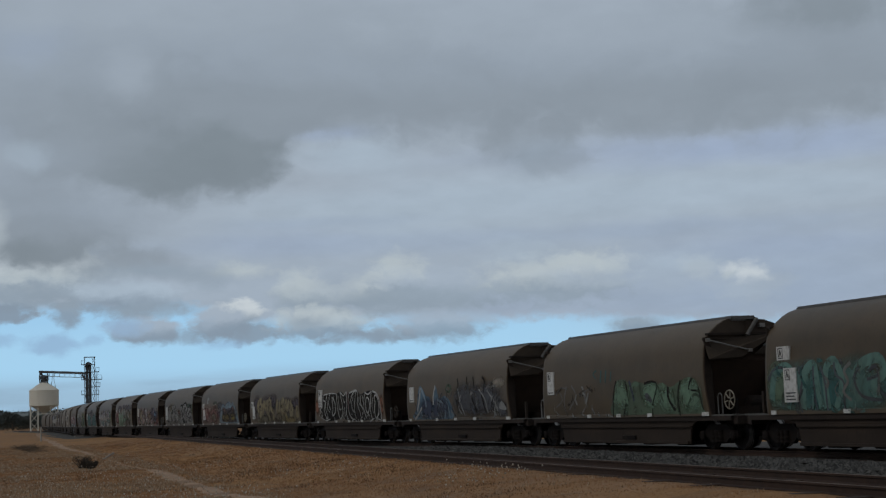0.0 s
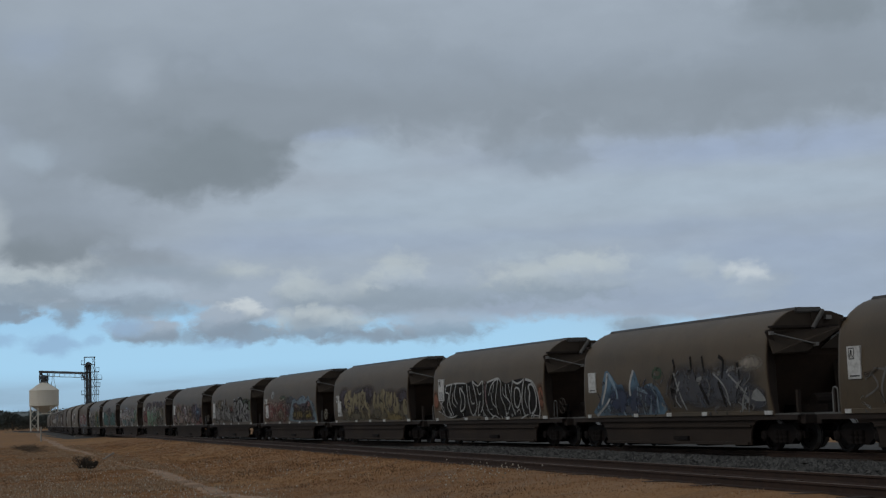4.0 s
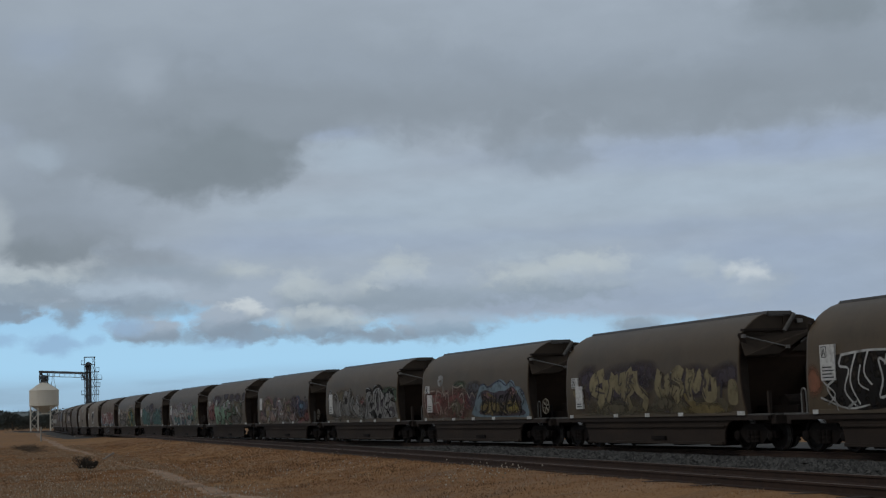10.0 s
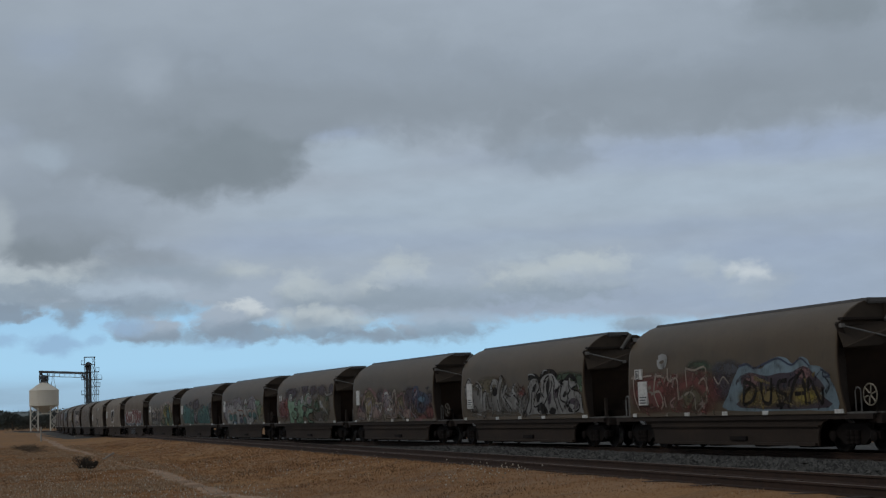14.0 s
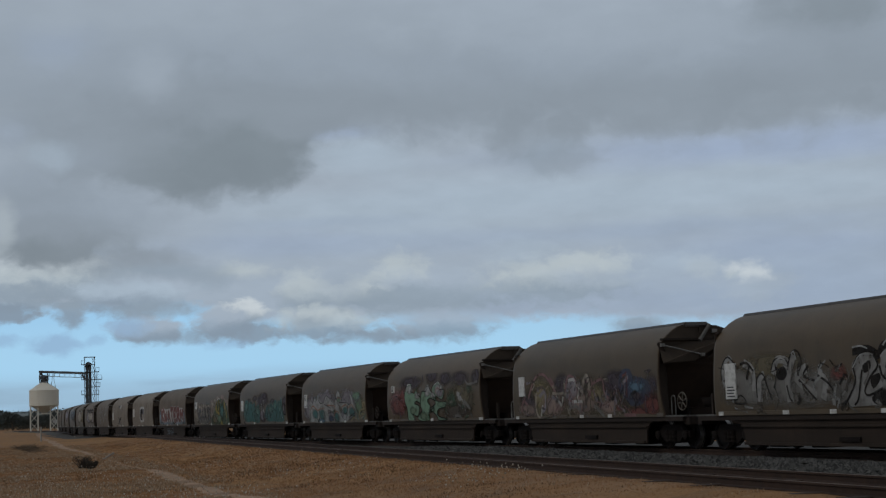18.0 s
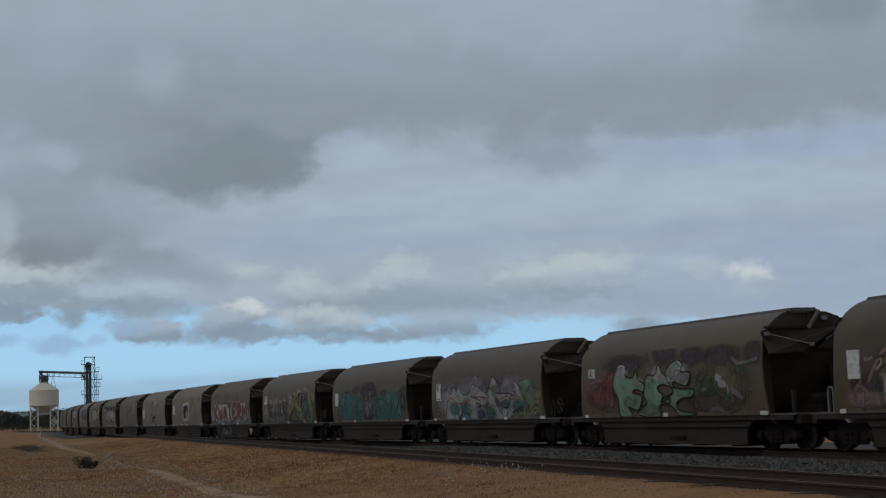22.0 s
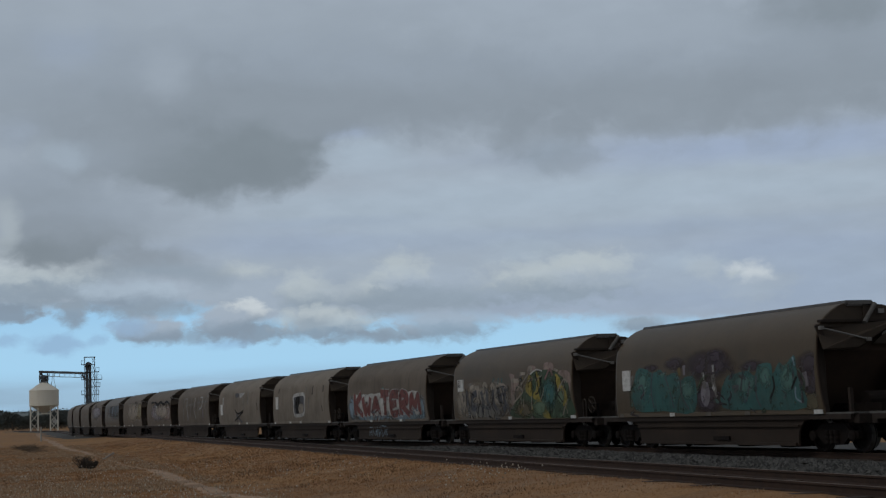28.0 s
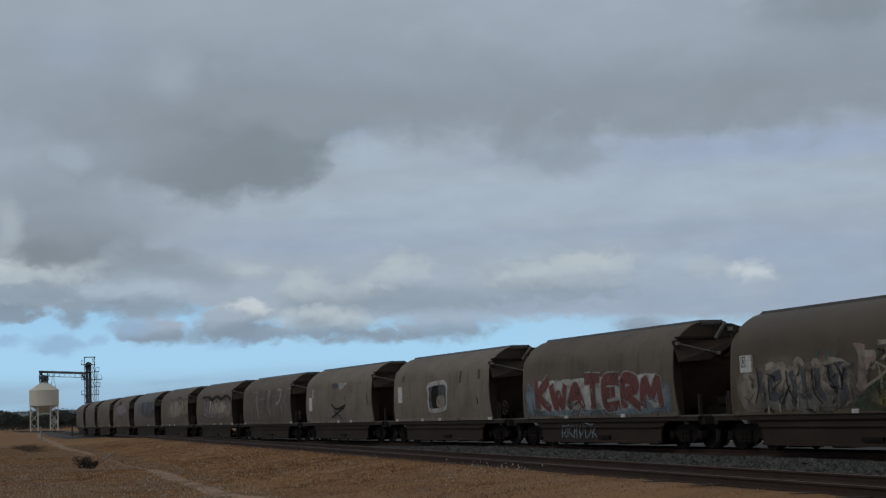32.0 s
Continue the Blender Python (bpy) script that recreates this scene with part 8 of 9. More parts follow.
# ---------------------------------------------------------------- silo, elevator
def build_silo(x, y, z):
    b = new("loading_silo")
    b.matrix_basis = pose(x, y, z, 0, 0, 15.1)
    bm = bmesh.new()
    lathe(bm, [(0.35, 4.4), (3.60, 6.62), (3.74, 6.66), (3.74, 8.5), (3.755, 8.52), (3.74, 8.54), (3.74, 10.35), (3.82, 10.40), (3.70, 10.55), (1.05, 12.35), (0.95, 12.5), (0.3, 12.5)], 40)
    part("bin", fix(bm), M_SILO, b, "cream cylindrical bin with a cone roof")
    bm = bmesh.new()
    lathe(bm, [(0.75, 12.5), (0.75, 13.6), (0.95, 13.7), (0.95, 14.1), (0.4, 14.4)], 16)
    part("inlet_housing", fix(bm), M_GALV, b)
    for dx in (-1.0, 0.95):
        bm = bmesh.new()
        rod(bm, (dx, -0.4, 12.2), (dx, -0.4, 15.2), 0.16)
        part("vent_pipe", fix(bm), M_GALV, b)
    for sy in (-1, 1):
        for lx in (-3.45, -1.55, 1.55, 3.45):
            bm = bmesh.new()
            box(bm, lx - 0.15, lx + 0.15, sy * 2.4 - 0.15, sy * 2.4 + 0.15, 0, 6.9)
            part("leg", fix(bm), M_SILO, b)
        for sx in (-1, 1):
            for k in range(3):
                z0, z1 = 0.2 + 2.1 * k, 2.3 + 2.1 * k
                for xa, xb in ((3.4, 1.6), (1.6, 3.4)):
                    bm = bmesh.new()
                    beam(bm, (sx * xa, sy * 2.4, z0), (sx * xb, sy * 2.4, z1), 0.13)
                    part("brace", fix(bm), M_SILO, b)
        bm = bmesh.new()
        box(bm, -1.5, 1.5, sy * 2.4 - 0.08, sy * 2.4 + 0.08, 4.30, 4.50)
        part("cross_beam", fix(bm), M_SILO, b)
    bm = bmesh.new()
    lathe(bm, [(3.86, 6.50), (3.86, 6.72), (3.70, 6.72), (3.70, 6.50)], 40)
    part("ring_beam", fix(bm), M_SILO, b)
    for zz in (8.52, 10.42):
        bm = bmesh.new()
        lathe(bm, [(3.76, zz - 0.05), (3.83, zz), (3.76, zz + 0.05)], 40)
        part("hoop", fix(bm), M_SILO, b)
    for i in range(10):
        g = math.pi + (i + 0.5) * math.pi / 10
        bm = bmesh.new()
        rod(bm, (3.62 * math.cos(g), 3.62 * math.sin(g), 10.62), (1.1 * math.cos(g), 1.1 * math.sin(g), 12.33), 0.035, 5)
        part("roof_seam", fix(bm), M_SILO, b)
    bm = bmesh.new()
    box(bm, -1.3, 1.3, -1.1, 1.1, 13.3, 13.42)
    for xx in (-1.2, -0.4, 0.4, 1.2):
        rod(bm, (xx, -1.05, 13.4), (xx, -1.05, 14.4), 0.05, 6)
    rod(bm, (-1.2, -1.05, 14.4), (1.2, -1.05, 14.4), 0.05, 6)
    part("head_platform", fix(bm), M_GALV, b)
    return tagged(b, "cream steel grain loading silo on braced legs", "silo")


def build_tower(x, y, z, h):
    b = new("bucket_elevator_tower")
    b.matrix_basis = pose(x, y, z, 0, 0, 13.4)
    for dx in (-0.42, 0.34):
        bm = bmesh.new()
        box(bm, dx - 0.37, dx + 0.37, -0.4, 0.4, 0, h - 2.0)
        part("elevator_leg", fix(bm), M_GALV, b)
    bm = bmesh.new()
    lathe(bm, [(0.78, -0.5), (0.78, 0.5)], 18, "y", Matrix.Translation((-0.05, 0, h - 2.1)))
    box(bm, -0.83, 0.73, -0.5, 0.5, h - 3.2, h - 2.1)
    part("elevator_head", fix(bm), M_GALV, b)
    for sx in (-1.05, 1.55):
        for sy in (-1.2, 1.2):
            bm = bmesh.new()
            box(bm, sx - 0.07, sx + 0.07, sy - 0.07, sy + 0.07, 0, h)
            part("post", fix(bm), M_GALV, b)
    for k in range(10):
        zz = 1.2 + k * (h - 1.3) / 9
        bm = bmesh.new()
        wide = {2: 2.5, 4: 2.6, 5: 2.9, 6: 3.4, 7: 2.7}.get(k, 1.7)
        box(bm, -1.9 if k in (4, 6, 8) else -1.2, wide, -1.3, 1.3, zz - 0.07, zz + 0.07)
        pf = part("platform", fix(bm), M_GALV, b)
        if wide > 2:
            bm = bmesh.new()
            for xx in (1.8, wide - 0.05):
                rod(bm, (xx, -1.25, zz), (xx, -1.25, zz + 1.1), 0.05, 6)
            rod(bm, (1.8, -1.25, zz + 1.1), (wide - 0.05, -1.25, zz + 1.1), 0.05, 6)
            part("handrail", fix(bm), M_GALV, pf)
        rise = (h - 1.3) / 9
        for xa, xb in ((1.55, 0.8), (0.8, 1.55), (-1.05, -0.8)) if k < 9 else ():
            bm = bmesh.new()
            beam(bm, (xa, -1.2, zz), (xb, -1.2, zz + rise), 0.09)
            part("lattice_bar", fix(bm), M_GALV, b)
        if k in (4, 6, 8):
            bm = bmesh.new()
            rod(bm, (-1.85, -1.25, zz), (-1.85, -1.25, zz + 1.0), 0.05, 6)
            rod(bm, (-1.85, -1.25, zz + 1.0), (-1.1, -1.25, zz + 1.0), 0.05, 6)
            part("guard_rail", fix(bm), M_GALV, pf)
    for xx in (1.95, 2.35):
        bm = bmesh.new()
        box(bm, xx - 0.05, xx + 0.05, -1.3, -1.2, 1.0, h - 4.0)
        part("ladder_stile", fix(bm), M_GALV, b)
    return tagged(b, "tall grey steel bucket elevator tower with platforms", "tower")


def build_conveyor(a, b_):
    """Enclosed conveyor on a light truss between two points, with a hanging spout and a trestle."""
    c = new("conveyor_gantry")
    c.location = a
    d = Vector(b_) - Vector(a)
    bm = bmesh.new()
    beam(bm, (0, 0, 0), d, 0.9, 0.62)
    part("conveyor_casing", fix(bm), M_GALV, c)
    n = 9
    low = [d * (i / n) + Vector((0, 0, -1.15)) for i in range(2, n + 1)]
    bm = bmesh.new()
    beam(bm, low[0], low[-1], 0.16)
    part("truss_chord", fix(bm), M_BAR, c)
    for i, p_ in enumerate(low):
        bm = bmesh.new()
        beam(bm, p_, d * ((i + 2) / n), 0.10)
        part("truss_web", fix(bm), M_BAR, c)
    bm = bmesh.new()
    rod(bm, (0.3, 0, -0.3), (1.9, 0, -2.6), 0.28, 10)
    part("spout", fix(bm), M_GALV, c)
    for dx in (-0.7, 0.7):
        bm = bmesh.new()
        beam(bm, d * 0.30 + Vector((0, 0, -0.3)), d * 0.30 + Vector((dx, 0, -4.6)), 0.09)
        part("trestle_leg", fix(bm), M_BAR, c)
    bm = bmesh.new()
    rod(bm, d * 0.93 + Vector((0, 0, -0.4)), d * 1.0 + Vector((0, 0, -1.6)), 0.3, 10)
    part("spout", fix(bm), M_GALV, c)
    return tagged(c, "grey conveyor gantry between tower and silo", "conveyor")


SILO_Y = 392.0
silo = build_silo(-105.4, SILO_Y, 0.18)
tower = build_tower(-93.7, SILO_Y, 0.18, 18.8)
build_conveyor((-106.6, SILO_Y, 15.55), (-94.6, SILO_Y, 14.75))


# ---------------------------------------------------------------- far land
def build_far():
    bm = bmesh.new()
    pts = []
    for i in range(61):
        a = radians(-40 + i * 80 / 60)
        hgt = 29 + 7 * noise.noise(Vector((i * 0.35, 1, 0)))
        pts.append((3000 * math.sin(a), 3000 * math.cos(a), hgt))
    low = [bm.verts.new((x, y, -2)) for x, y, z in pts]
    top = [bm.verts.new((x * 1.05, y * 1.05, z)) for x, y, z in pts]
    back = [bm.verts.new((x * 1.2, y * 1.2, -2)) for x, y, z in pts]
    for i in range(60):
        bm.faces.new((low[i], low[i + 1], top[i + 1], top[i]))
        bm.faces.new((top[i], top[i + 1], back[i + 1], back[i]))
    fix(bm)
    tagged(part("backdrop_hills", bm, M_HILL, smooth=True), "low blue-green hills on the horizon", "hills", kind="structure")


build_far()


M_TWIG = mat("dark_dry_twigs", (0.042, 0.033, 0.026), 0.9, 0.0, [((0.05, 0.045, 0.03), 3, 0.45, 0.7, 0.8)])
M_PALEPATH = mat("pale_sandy_dirt", (0.33, 0.21, 0.1276), 1.0, 0.0, [((0.18, 0.1086, 0.06032), 0.55, 0.44, 0.60, 0.95), ((0.396, 0.3009, 0.2146), 4.0, 0.5, 0.75, 0.6)], 0.5, 20)
M_WHITEPOST = mat("weathered_white_paint", (0.36, 0.345, 0.315), 0.7, 0.0, [((0.3, 0.27, 0.22), 3, 0.45, 0.75, 0.7)])
M_GREYPOST = mat("dark_weathered_post", (0.05, 0.045, 0.04), 0.9)
M_LOG = mat("bleached_timber", (0.26, 0.23, 0.20), 0.9, 0.0, [((0.14, 0.12, 0.10), 4, 0.45, 0.75, 0.7)])


def leaf_cloud(rng, clumps, per, size):
    """Vertices and faces of many small leaf blades in clumps: (centre, radii)."""
    vs, fs = [], []
    for (cx, cy, cz), (rx, ry, rz) in clumps:
        for _ in range(per):
            while True:
                a_, b_, c_ = rng.uniform(-1, 1), rng.uniform(-1, 1), rng.uniform(-1, 1)
                if 0.15 < a_ * a_ + b_ * b_ + c_ * c_ < 1:
                    break
            p_ = Vector((cx + a_ * rx, cy + b_ * ry, cz + c_ * rz))
            u = Vector((rng.gauss(0, 1), rng.gauss(0, 1), rng.gauss(0, 0.7))).normalized() * size * rng.uniform(0.6, 1.4)
            v = Vector((rng.gauss(0, 1), rng.gauss(0, 1), rng.gauss(0, 1))).normalized() * size * rng.uniform(0.4, 0.9)
            n = len(vs)
            vs += [p_ - u, p_ + v * 0.6, p_ + u, p_ - v * 0.6]
            fs.append((n, n + 1, n + 2, n + 3))
    return vs, fs


def mesh_part(name, vs, fs, material, parent=None):
    me = bpy.data.meshes.new(name)
    me.from_pydata([tuple(v) for v in vs], [], fs)
    me.materials.append(material)
    ob = new(name, me)
    ob.parent = parent
    return ob


def build_tree(seed, h):
    rng = random.Random(seed)
    t = new("gum_tree")
    bm = bmesh.new()
    top = Vector((rng.uniform(-0.4, 0.4), rng.uniform(-0.4, 0.4), h * 0.55))
    lathe(bm, [(0.22, 0), (0.17, h * 0.2), (0.12, h * 0.55)], 8)
    part("trunk", fix(bm), M_BARK, t)
    clumps = []
    for k in range(9):
        g = rng.uniform(0, 6.28)
        r = rng.uniform(0.15, 0.42) * h * 0.75
        z = h * rng.uniform(0.42, 0.88)
        e = Vector((r * math.cos(g), r * math.sin(g), z))
        if k < 4:
            bm = bmesh.new()
            rod(bm, (0, 0, h * 0.35), e, 0.06, 6)
            part("limb", fix(bm), M_BARK, t)
        q = h * rng.uniform(0.13, 0.20)
        clumps.append((e, (q * 1.25, q * 1.25, q * 0.8)))
    clumps.append((Vector((0, 0, h * 0.30)), (h * 0.4, h * 0.4, h * 0.22)))
    mesh_part("crown", *leaf_cloud(rng, clumps, 150, h * 0.05), M_LEAF, t)
    return tagged(t, "dark green gum tree in a far shelter belt", "tree", "trees of the shelter belt")


def build_trees():
    rng = random.Random(5)
    base = [build_tree(100 + i, 7.0) for i in range(4)]
    n = 0
    for row in range(3):
        for i in range(36):
            az = radians(-19.0 + 0.20 * i + rng.uniform(-0.06, 0.06) + 0.1 * row)
            r = (600, 650, 700)[row] + rng.uniform(-15, 15)
            k = rng.uniform(0.78, 1.15)
            m = pose(r * math.sin(az), r * math.cos(az), -0.3, 0, 0, rng.uniform(0, 360))
            if n < 4:
                ob = base[n]
                ob.matrix_basis = m
            else:
                ob = copy_thing(base[n % 4], m)
            ob.scale = (k * 1.15, k * 1.15, k * (0.95 if row == 0 else 1.05))
            n += 1


build_trees()


def build_skyline():
    """Small far trees along the ridge and a pale paddock below them."""
    rng = random.Random(8)
    vs, fs = leaf_cloud(rng, [(Vector((3060 * math.sin(radians(a_)), 3060 * math.cos(radians(a_)), 24 + 5 * rng.random())), (rng.uniform(10, 26), 12, rng.uniform(3, 6))) for a_ in (rng.uniform(-20, -11) for _ in range(46))], 26, 3.2)
    tagged(mesh_part("far_woods", vs, fs, M_LEAF), "dark scattered trees along the far ridge", "woods", kind="stuff")


build_skyline()


# ---------------------------------------------------------------- things in the field
def path_line():
    """The worn track through the grass, from the silo down past the camera: x, y, half width."""
    return [(-88, 322, 0.9), (-62, 228, 0.9), (-41.7, 157.6, 0.9), (-27.7, 108.5, 0.9), (-22.6, 93.2, 0.6), (-19.0, 81.0, 0.2), (-14.0, 64.3, 0.14), (-11.2, 55.7, 0.4), (-8.9, 47.8, 0.75), (-7.1, 41.8, 0.65), (-5.6, 36.8, 0.65), (-4.5, 33.8, 0.75), (-3.4, 30.2, 0.8), (-1.0, 22, 0.8), (1.0, 12, 0.8)]


def build_path():
    pts = path_line()
    ys = np.array([p_[1] for p_ in pts])[::-1]
    xs = np.array([p_[0] for p_ in pts])[::-1]
    ws = np.array([p_[2] for p_ in pts])[::-1]
    lines = []
    for y in np.concatenate([np.arange(14, 110, 0.4), np.arange(110, 325, 4.0)]):
        x, w = np.interp(y, ys, xs), np.interp(y, ys, ws)
        wob = noise.noise(Vector((y * 0.35, 0, 2))) * 0.35
        w *= 0.62
        lo = -w * (0.85 + 0.5 * noise.noise(Vector((y * 0.8, 3, 0)))) + wob
        hi = w * (0.85 + 0.5 * noise.noise(Vector((y * 0.8, 9, 0)))) + wob
        lines.append([(x + e, y, ground_z(x + e, y) + k) for e, k in ((lo, -0.02), (lo * 0.7, 0.014), (0.0, 0.012), (hi * 0.7, 0.014), (hi, -0.02))])
    strip("dirt_track", lines, M_PALEPATH, "pale worn dirt track through the dry grass", "path")


build_path()


M_SALTBUSH = mat("grey_brown_scrub", (0.125, 0.092, 0.062), 0.95, 0.0, [((0.075, 0.058, 0.042), 2, 0.45, 0.7, 0.8)])


def build_bush(x, y, w, h, seed, label, leaf=None):
    rng = random.Random(seed)
    b = new("shrub")
    b.location = (x, y, ground_z(x, y) - 0.02)
    for _ in range(16):
        g, r = rng.uniform(0, 6.28), rng.uniform(0.1, 0.5) * w
        bm = bmesh.new()
        rod(bm, (0.05 * math.cos(g), 0.05 * math.sin(g), 0), (r * math.cos(g), r * math.sin(g), h * rng.uniform(0.55, 1.0)), 0.012, 5)
        part("stem", fix(bm), leaf or M_TWIG, b)
    clumps = [(Vector((rng.uniform(-0.36, 0.36) * w, rng.uniform(-0.3, 0.3) * w, h * rng.uniform(0.25, 0.8))), (0.17 * w, 0.17 * w, 0.2 * h)) for _ in range(16)]
    mesh_part("foliage", *leaf_cloud(rng, clumps, 60, 0.035), leaf or M_TWIG, b)
    return tagged(b, label, "shrub")


build_bush(-14.74, 60.5, 0.85, 0.58, 1, "dark leafless twiggy shrub in dry grass")
build_bush(-14.1, 59.2, 0.65, 0.42, 2, "small dark twiggy shrub in dry grass")
for i, (x, y, w, h) in enumerate(((-28.6, 103, 2.2, 0.55), (-27.4, 99, 2.0, 0.45), (-30.0, 106, 1.8, 0.5))):
    build_bush(x, y, w, h, 10 + i, "low grey-brown saltbush on bare soil", M_SALTBUSH)


def build_posts():
    def stake(name, x, y, r, h, material, label, lean=(0, 0)):
        bm = bmesh.new()
        lathe(bm, [(r, -0.1), (r, h - 0.03), (r * 0.7, h)], 10)
        ob = part(name, fix(bm), material)
        ob.matrix_basis = pose(x, y, ground_z(x, y), lean[0], lean[1])
        return tagged(ob, label, "post")
    stake("white_post", -44.3, 163.4, 0.085, 1.55, M_WHITEPOST, "white painted marker post in the field")
    stake("dark_post", -51.7, 206.5, 0.10, 1.35, M_GREYPOST, "short dark timber post beside the track")
    b = new("track_sign")
    b.location = (-75.8, 289.5, 0)
    bm = bmesh.new()
    lathe(bm, [(0.06, 0), (0.06, 2.6)], 8)
    part("pole", fix(bm), M_GREYPOST, b)
    bm = bmesh.new()
    lathe(bm, [(0.42, -0.10), (0.42, -0.07)], 20, "y", Matrix.Translation((0, 0, 2.35)))
    part("disc", fix(bm), M_WHITEPOST, b, "round white sign disc")
    tagged(b, "round white track sign on a thin pole", "sign")
    bm = bmesh.new()
    box(bm, -0.55, 0.55, -0.35, 0.35, -0.05, 0.28)
    bmesh.ops.bevel(bm, geom=bm.edges[:], offset=0.05, segments=1, affect="EDGES")
    ob = part("concrete_block", fix(bm), M_LOG)
    ob.matrix_basis = pose(-47.7, 194.0, ground_z(-47.7, 194.0), 0, 0, 20)
    tagged(ob, "pale concrete block beside the track", "block")
    bm = bmesh.new()
    rod(bm, (-0.28, 0, 0.02), (0.26, 0.1, 0.34), 0.045, 8)
    ob = part("broken_stake", fix(bm), M_LOG)
    ob.matrix_basis = pose(-16.3, 71.9, ground_z(-16.3, 71.9) - 0.01)
    tagged(ob, "bleached broken timber stake leaning in the grass", "stake")


build_posts()


# ---------------------------------------------------------------- sleepers, stones, grass
def build_sleepers():
    bm = bmesh.new()
    box(bm, -0.115, 0.115, -1.26, 1.26, -0.06, 0.075)
    bmesh.ops.bevel(bm, geom=bm.edges[:], offset=0.012, segments=1, affect="EDGES")
    me = bpy.data.meshes.new("sleeper")
    fix(bm).to_mesh(me)
    bm.free()
    me.materials.append(M_SLEEPER)
    rng = random.Random(4)
    bed, main_bed = bpy.data.objects["siding_bed"], bpy.data.objects["ballast_bed"]
    y = 8.0
    while y < 120:
        ob = new("sleeper", me)
        ob.parent = bed
        ob.matrix_basis = pose(siding(y) + rng.uniform(-0.05, 0.05), y, SIDING_Z - 0.158 - 0.078 + rng.uniform(-0.01, 0.035), 0, rng.uniform(-0.6, 0.6), math.degrees(SIDING_HEAD) + rng.uniform(-1.5, 1.5))
        y += 0.64 * 0.958
    for i in range(150):
        x, y, h = on_track(-52 + 0.66 * i)
        ob = new("sleeper", me)
        ob.parent = main_bed
        ob.matrix_basis = pose(x, y, RAIL_Z - 0.158 - 0.078, 0, 0, math.degrees(h))


def build_stones():
    rng = np.random.default_rng(3)
    n = 34000
    y = 14 + 52 * rng.random(n) ** 1.25
    d = 1.15 + 6.4 * rng.random(n)
    oct_ = np.array([(1, 0, 0), (-1, 0, 0), (0, 1, 0), (0, -1, 0), (0, 0, 1), (0, 0, -1)], float)
    faces = np.array([(0, 2, 4), (2, 1, 4), (1, 3, 4), (3, 0, 4), (2, 0, 5), (1, 2, 5), (3, 1, 5), (0, 3, 5)])
    size = 0.034 + 0.055 * rng.random(n) ** 1.5
    v = oct_[None] * (0.6 + 0.7 * rng.random((n, 6, 1))) * size[:, None, None]
    g = rng.random(n) * 6.28
    c, s_ = np.cos(g)[:, None], np.sin(g)[:, None]
    vx, vy = v[:, :, 0] * c - v[:, :, 1] * s_, v[:, :, 0] * s_ + v[:, :, 1] * c
    fade = np.clip((68 - y) / 14, 0, 1)
    z = np.array([bank_z(a_, b_) for a_, b_ in zip(d, y)]) * fade + 0.01
    px, py = siding(y) + 0.958 * d, y + 0.286 * d
    V = np.stack([vx + px[:, None], vy + py[:, None], v[:, :, 2] * 0.8 + z[:, None]], 2).reshape(-1, 3)
    F = (faces[None] + 6 * np.arange(n)[:, None, None]).reshape(-1, 3)
    me = bpy.data.meshes.new("stones")
    me.from_pydata(V.tolist(), [], F.tolist())
    me.materials.append(grass_material("mixed_ballast_stone", (0.022, 0.021, 0.019), (0.092, 0.088, 0.080)))
    tagged(new("ballast_stones", me), "loose grey crushed ballast stones", "stones", kind="stuff")


def grass_material(name, base, tip):
    m = bpy.data.materials.new(name)
    m.use_nodes = True
    nt = m.node_tree
    N, Lk = nt.nodes.new, nt.links.new
    p = nt.nodes["Principled BSDF"]
    p.inputs["Roughness"].default_value = 0.9
    p.inputs["Specular IOR Level"].default_value = 0.15
    mx = N("ShaderNodeMix")
    mx.data_type = "RGBA"
    mx.inputs["A"].default_value, mx.inputs["B"].default_value = (*base, 1), (*tip, 1)
    Lk(N("ShaderNodeNewGeometry").outputs["Random Per Island"], mx.inputs["Factor"])
    Lk(mx.outputs["Result"], p.inputs["Base Color"])
    return m


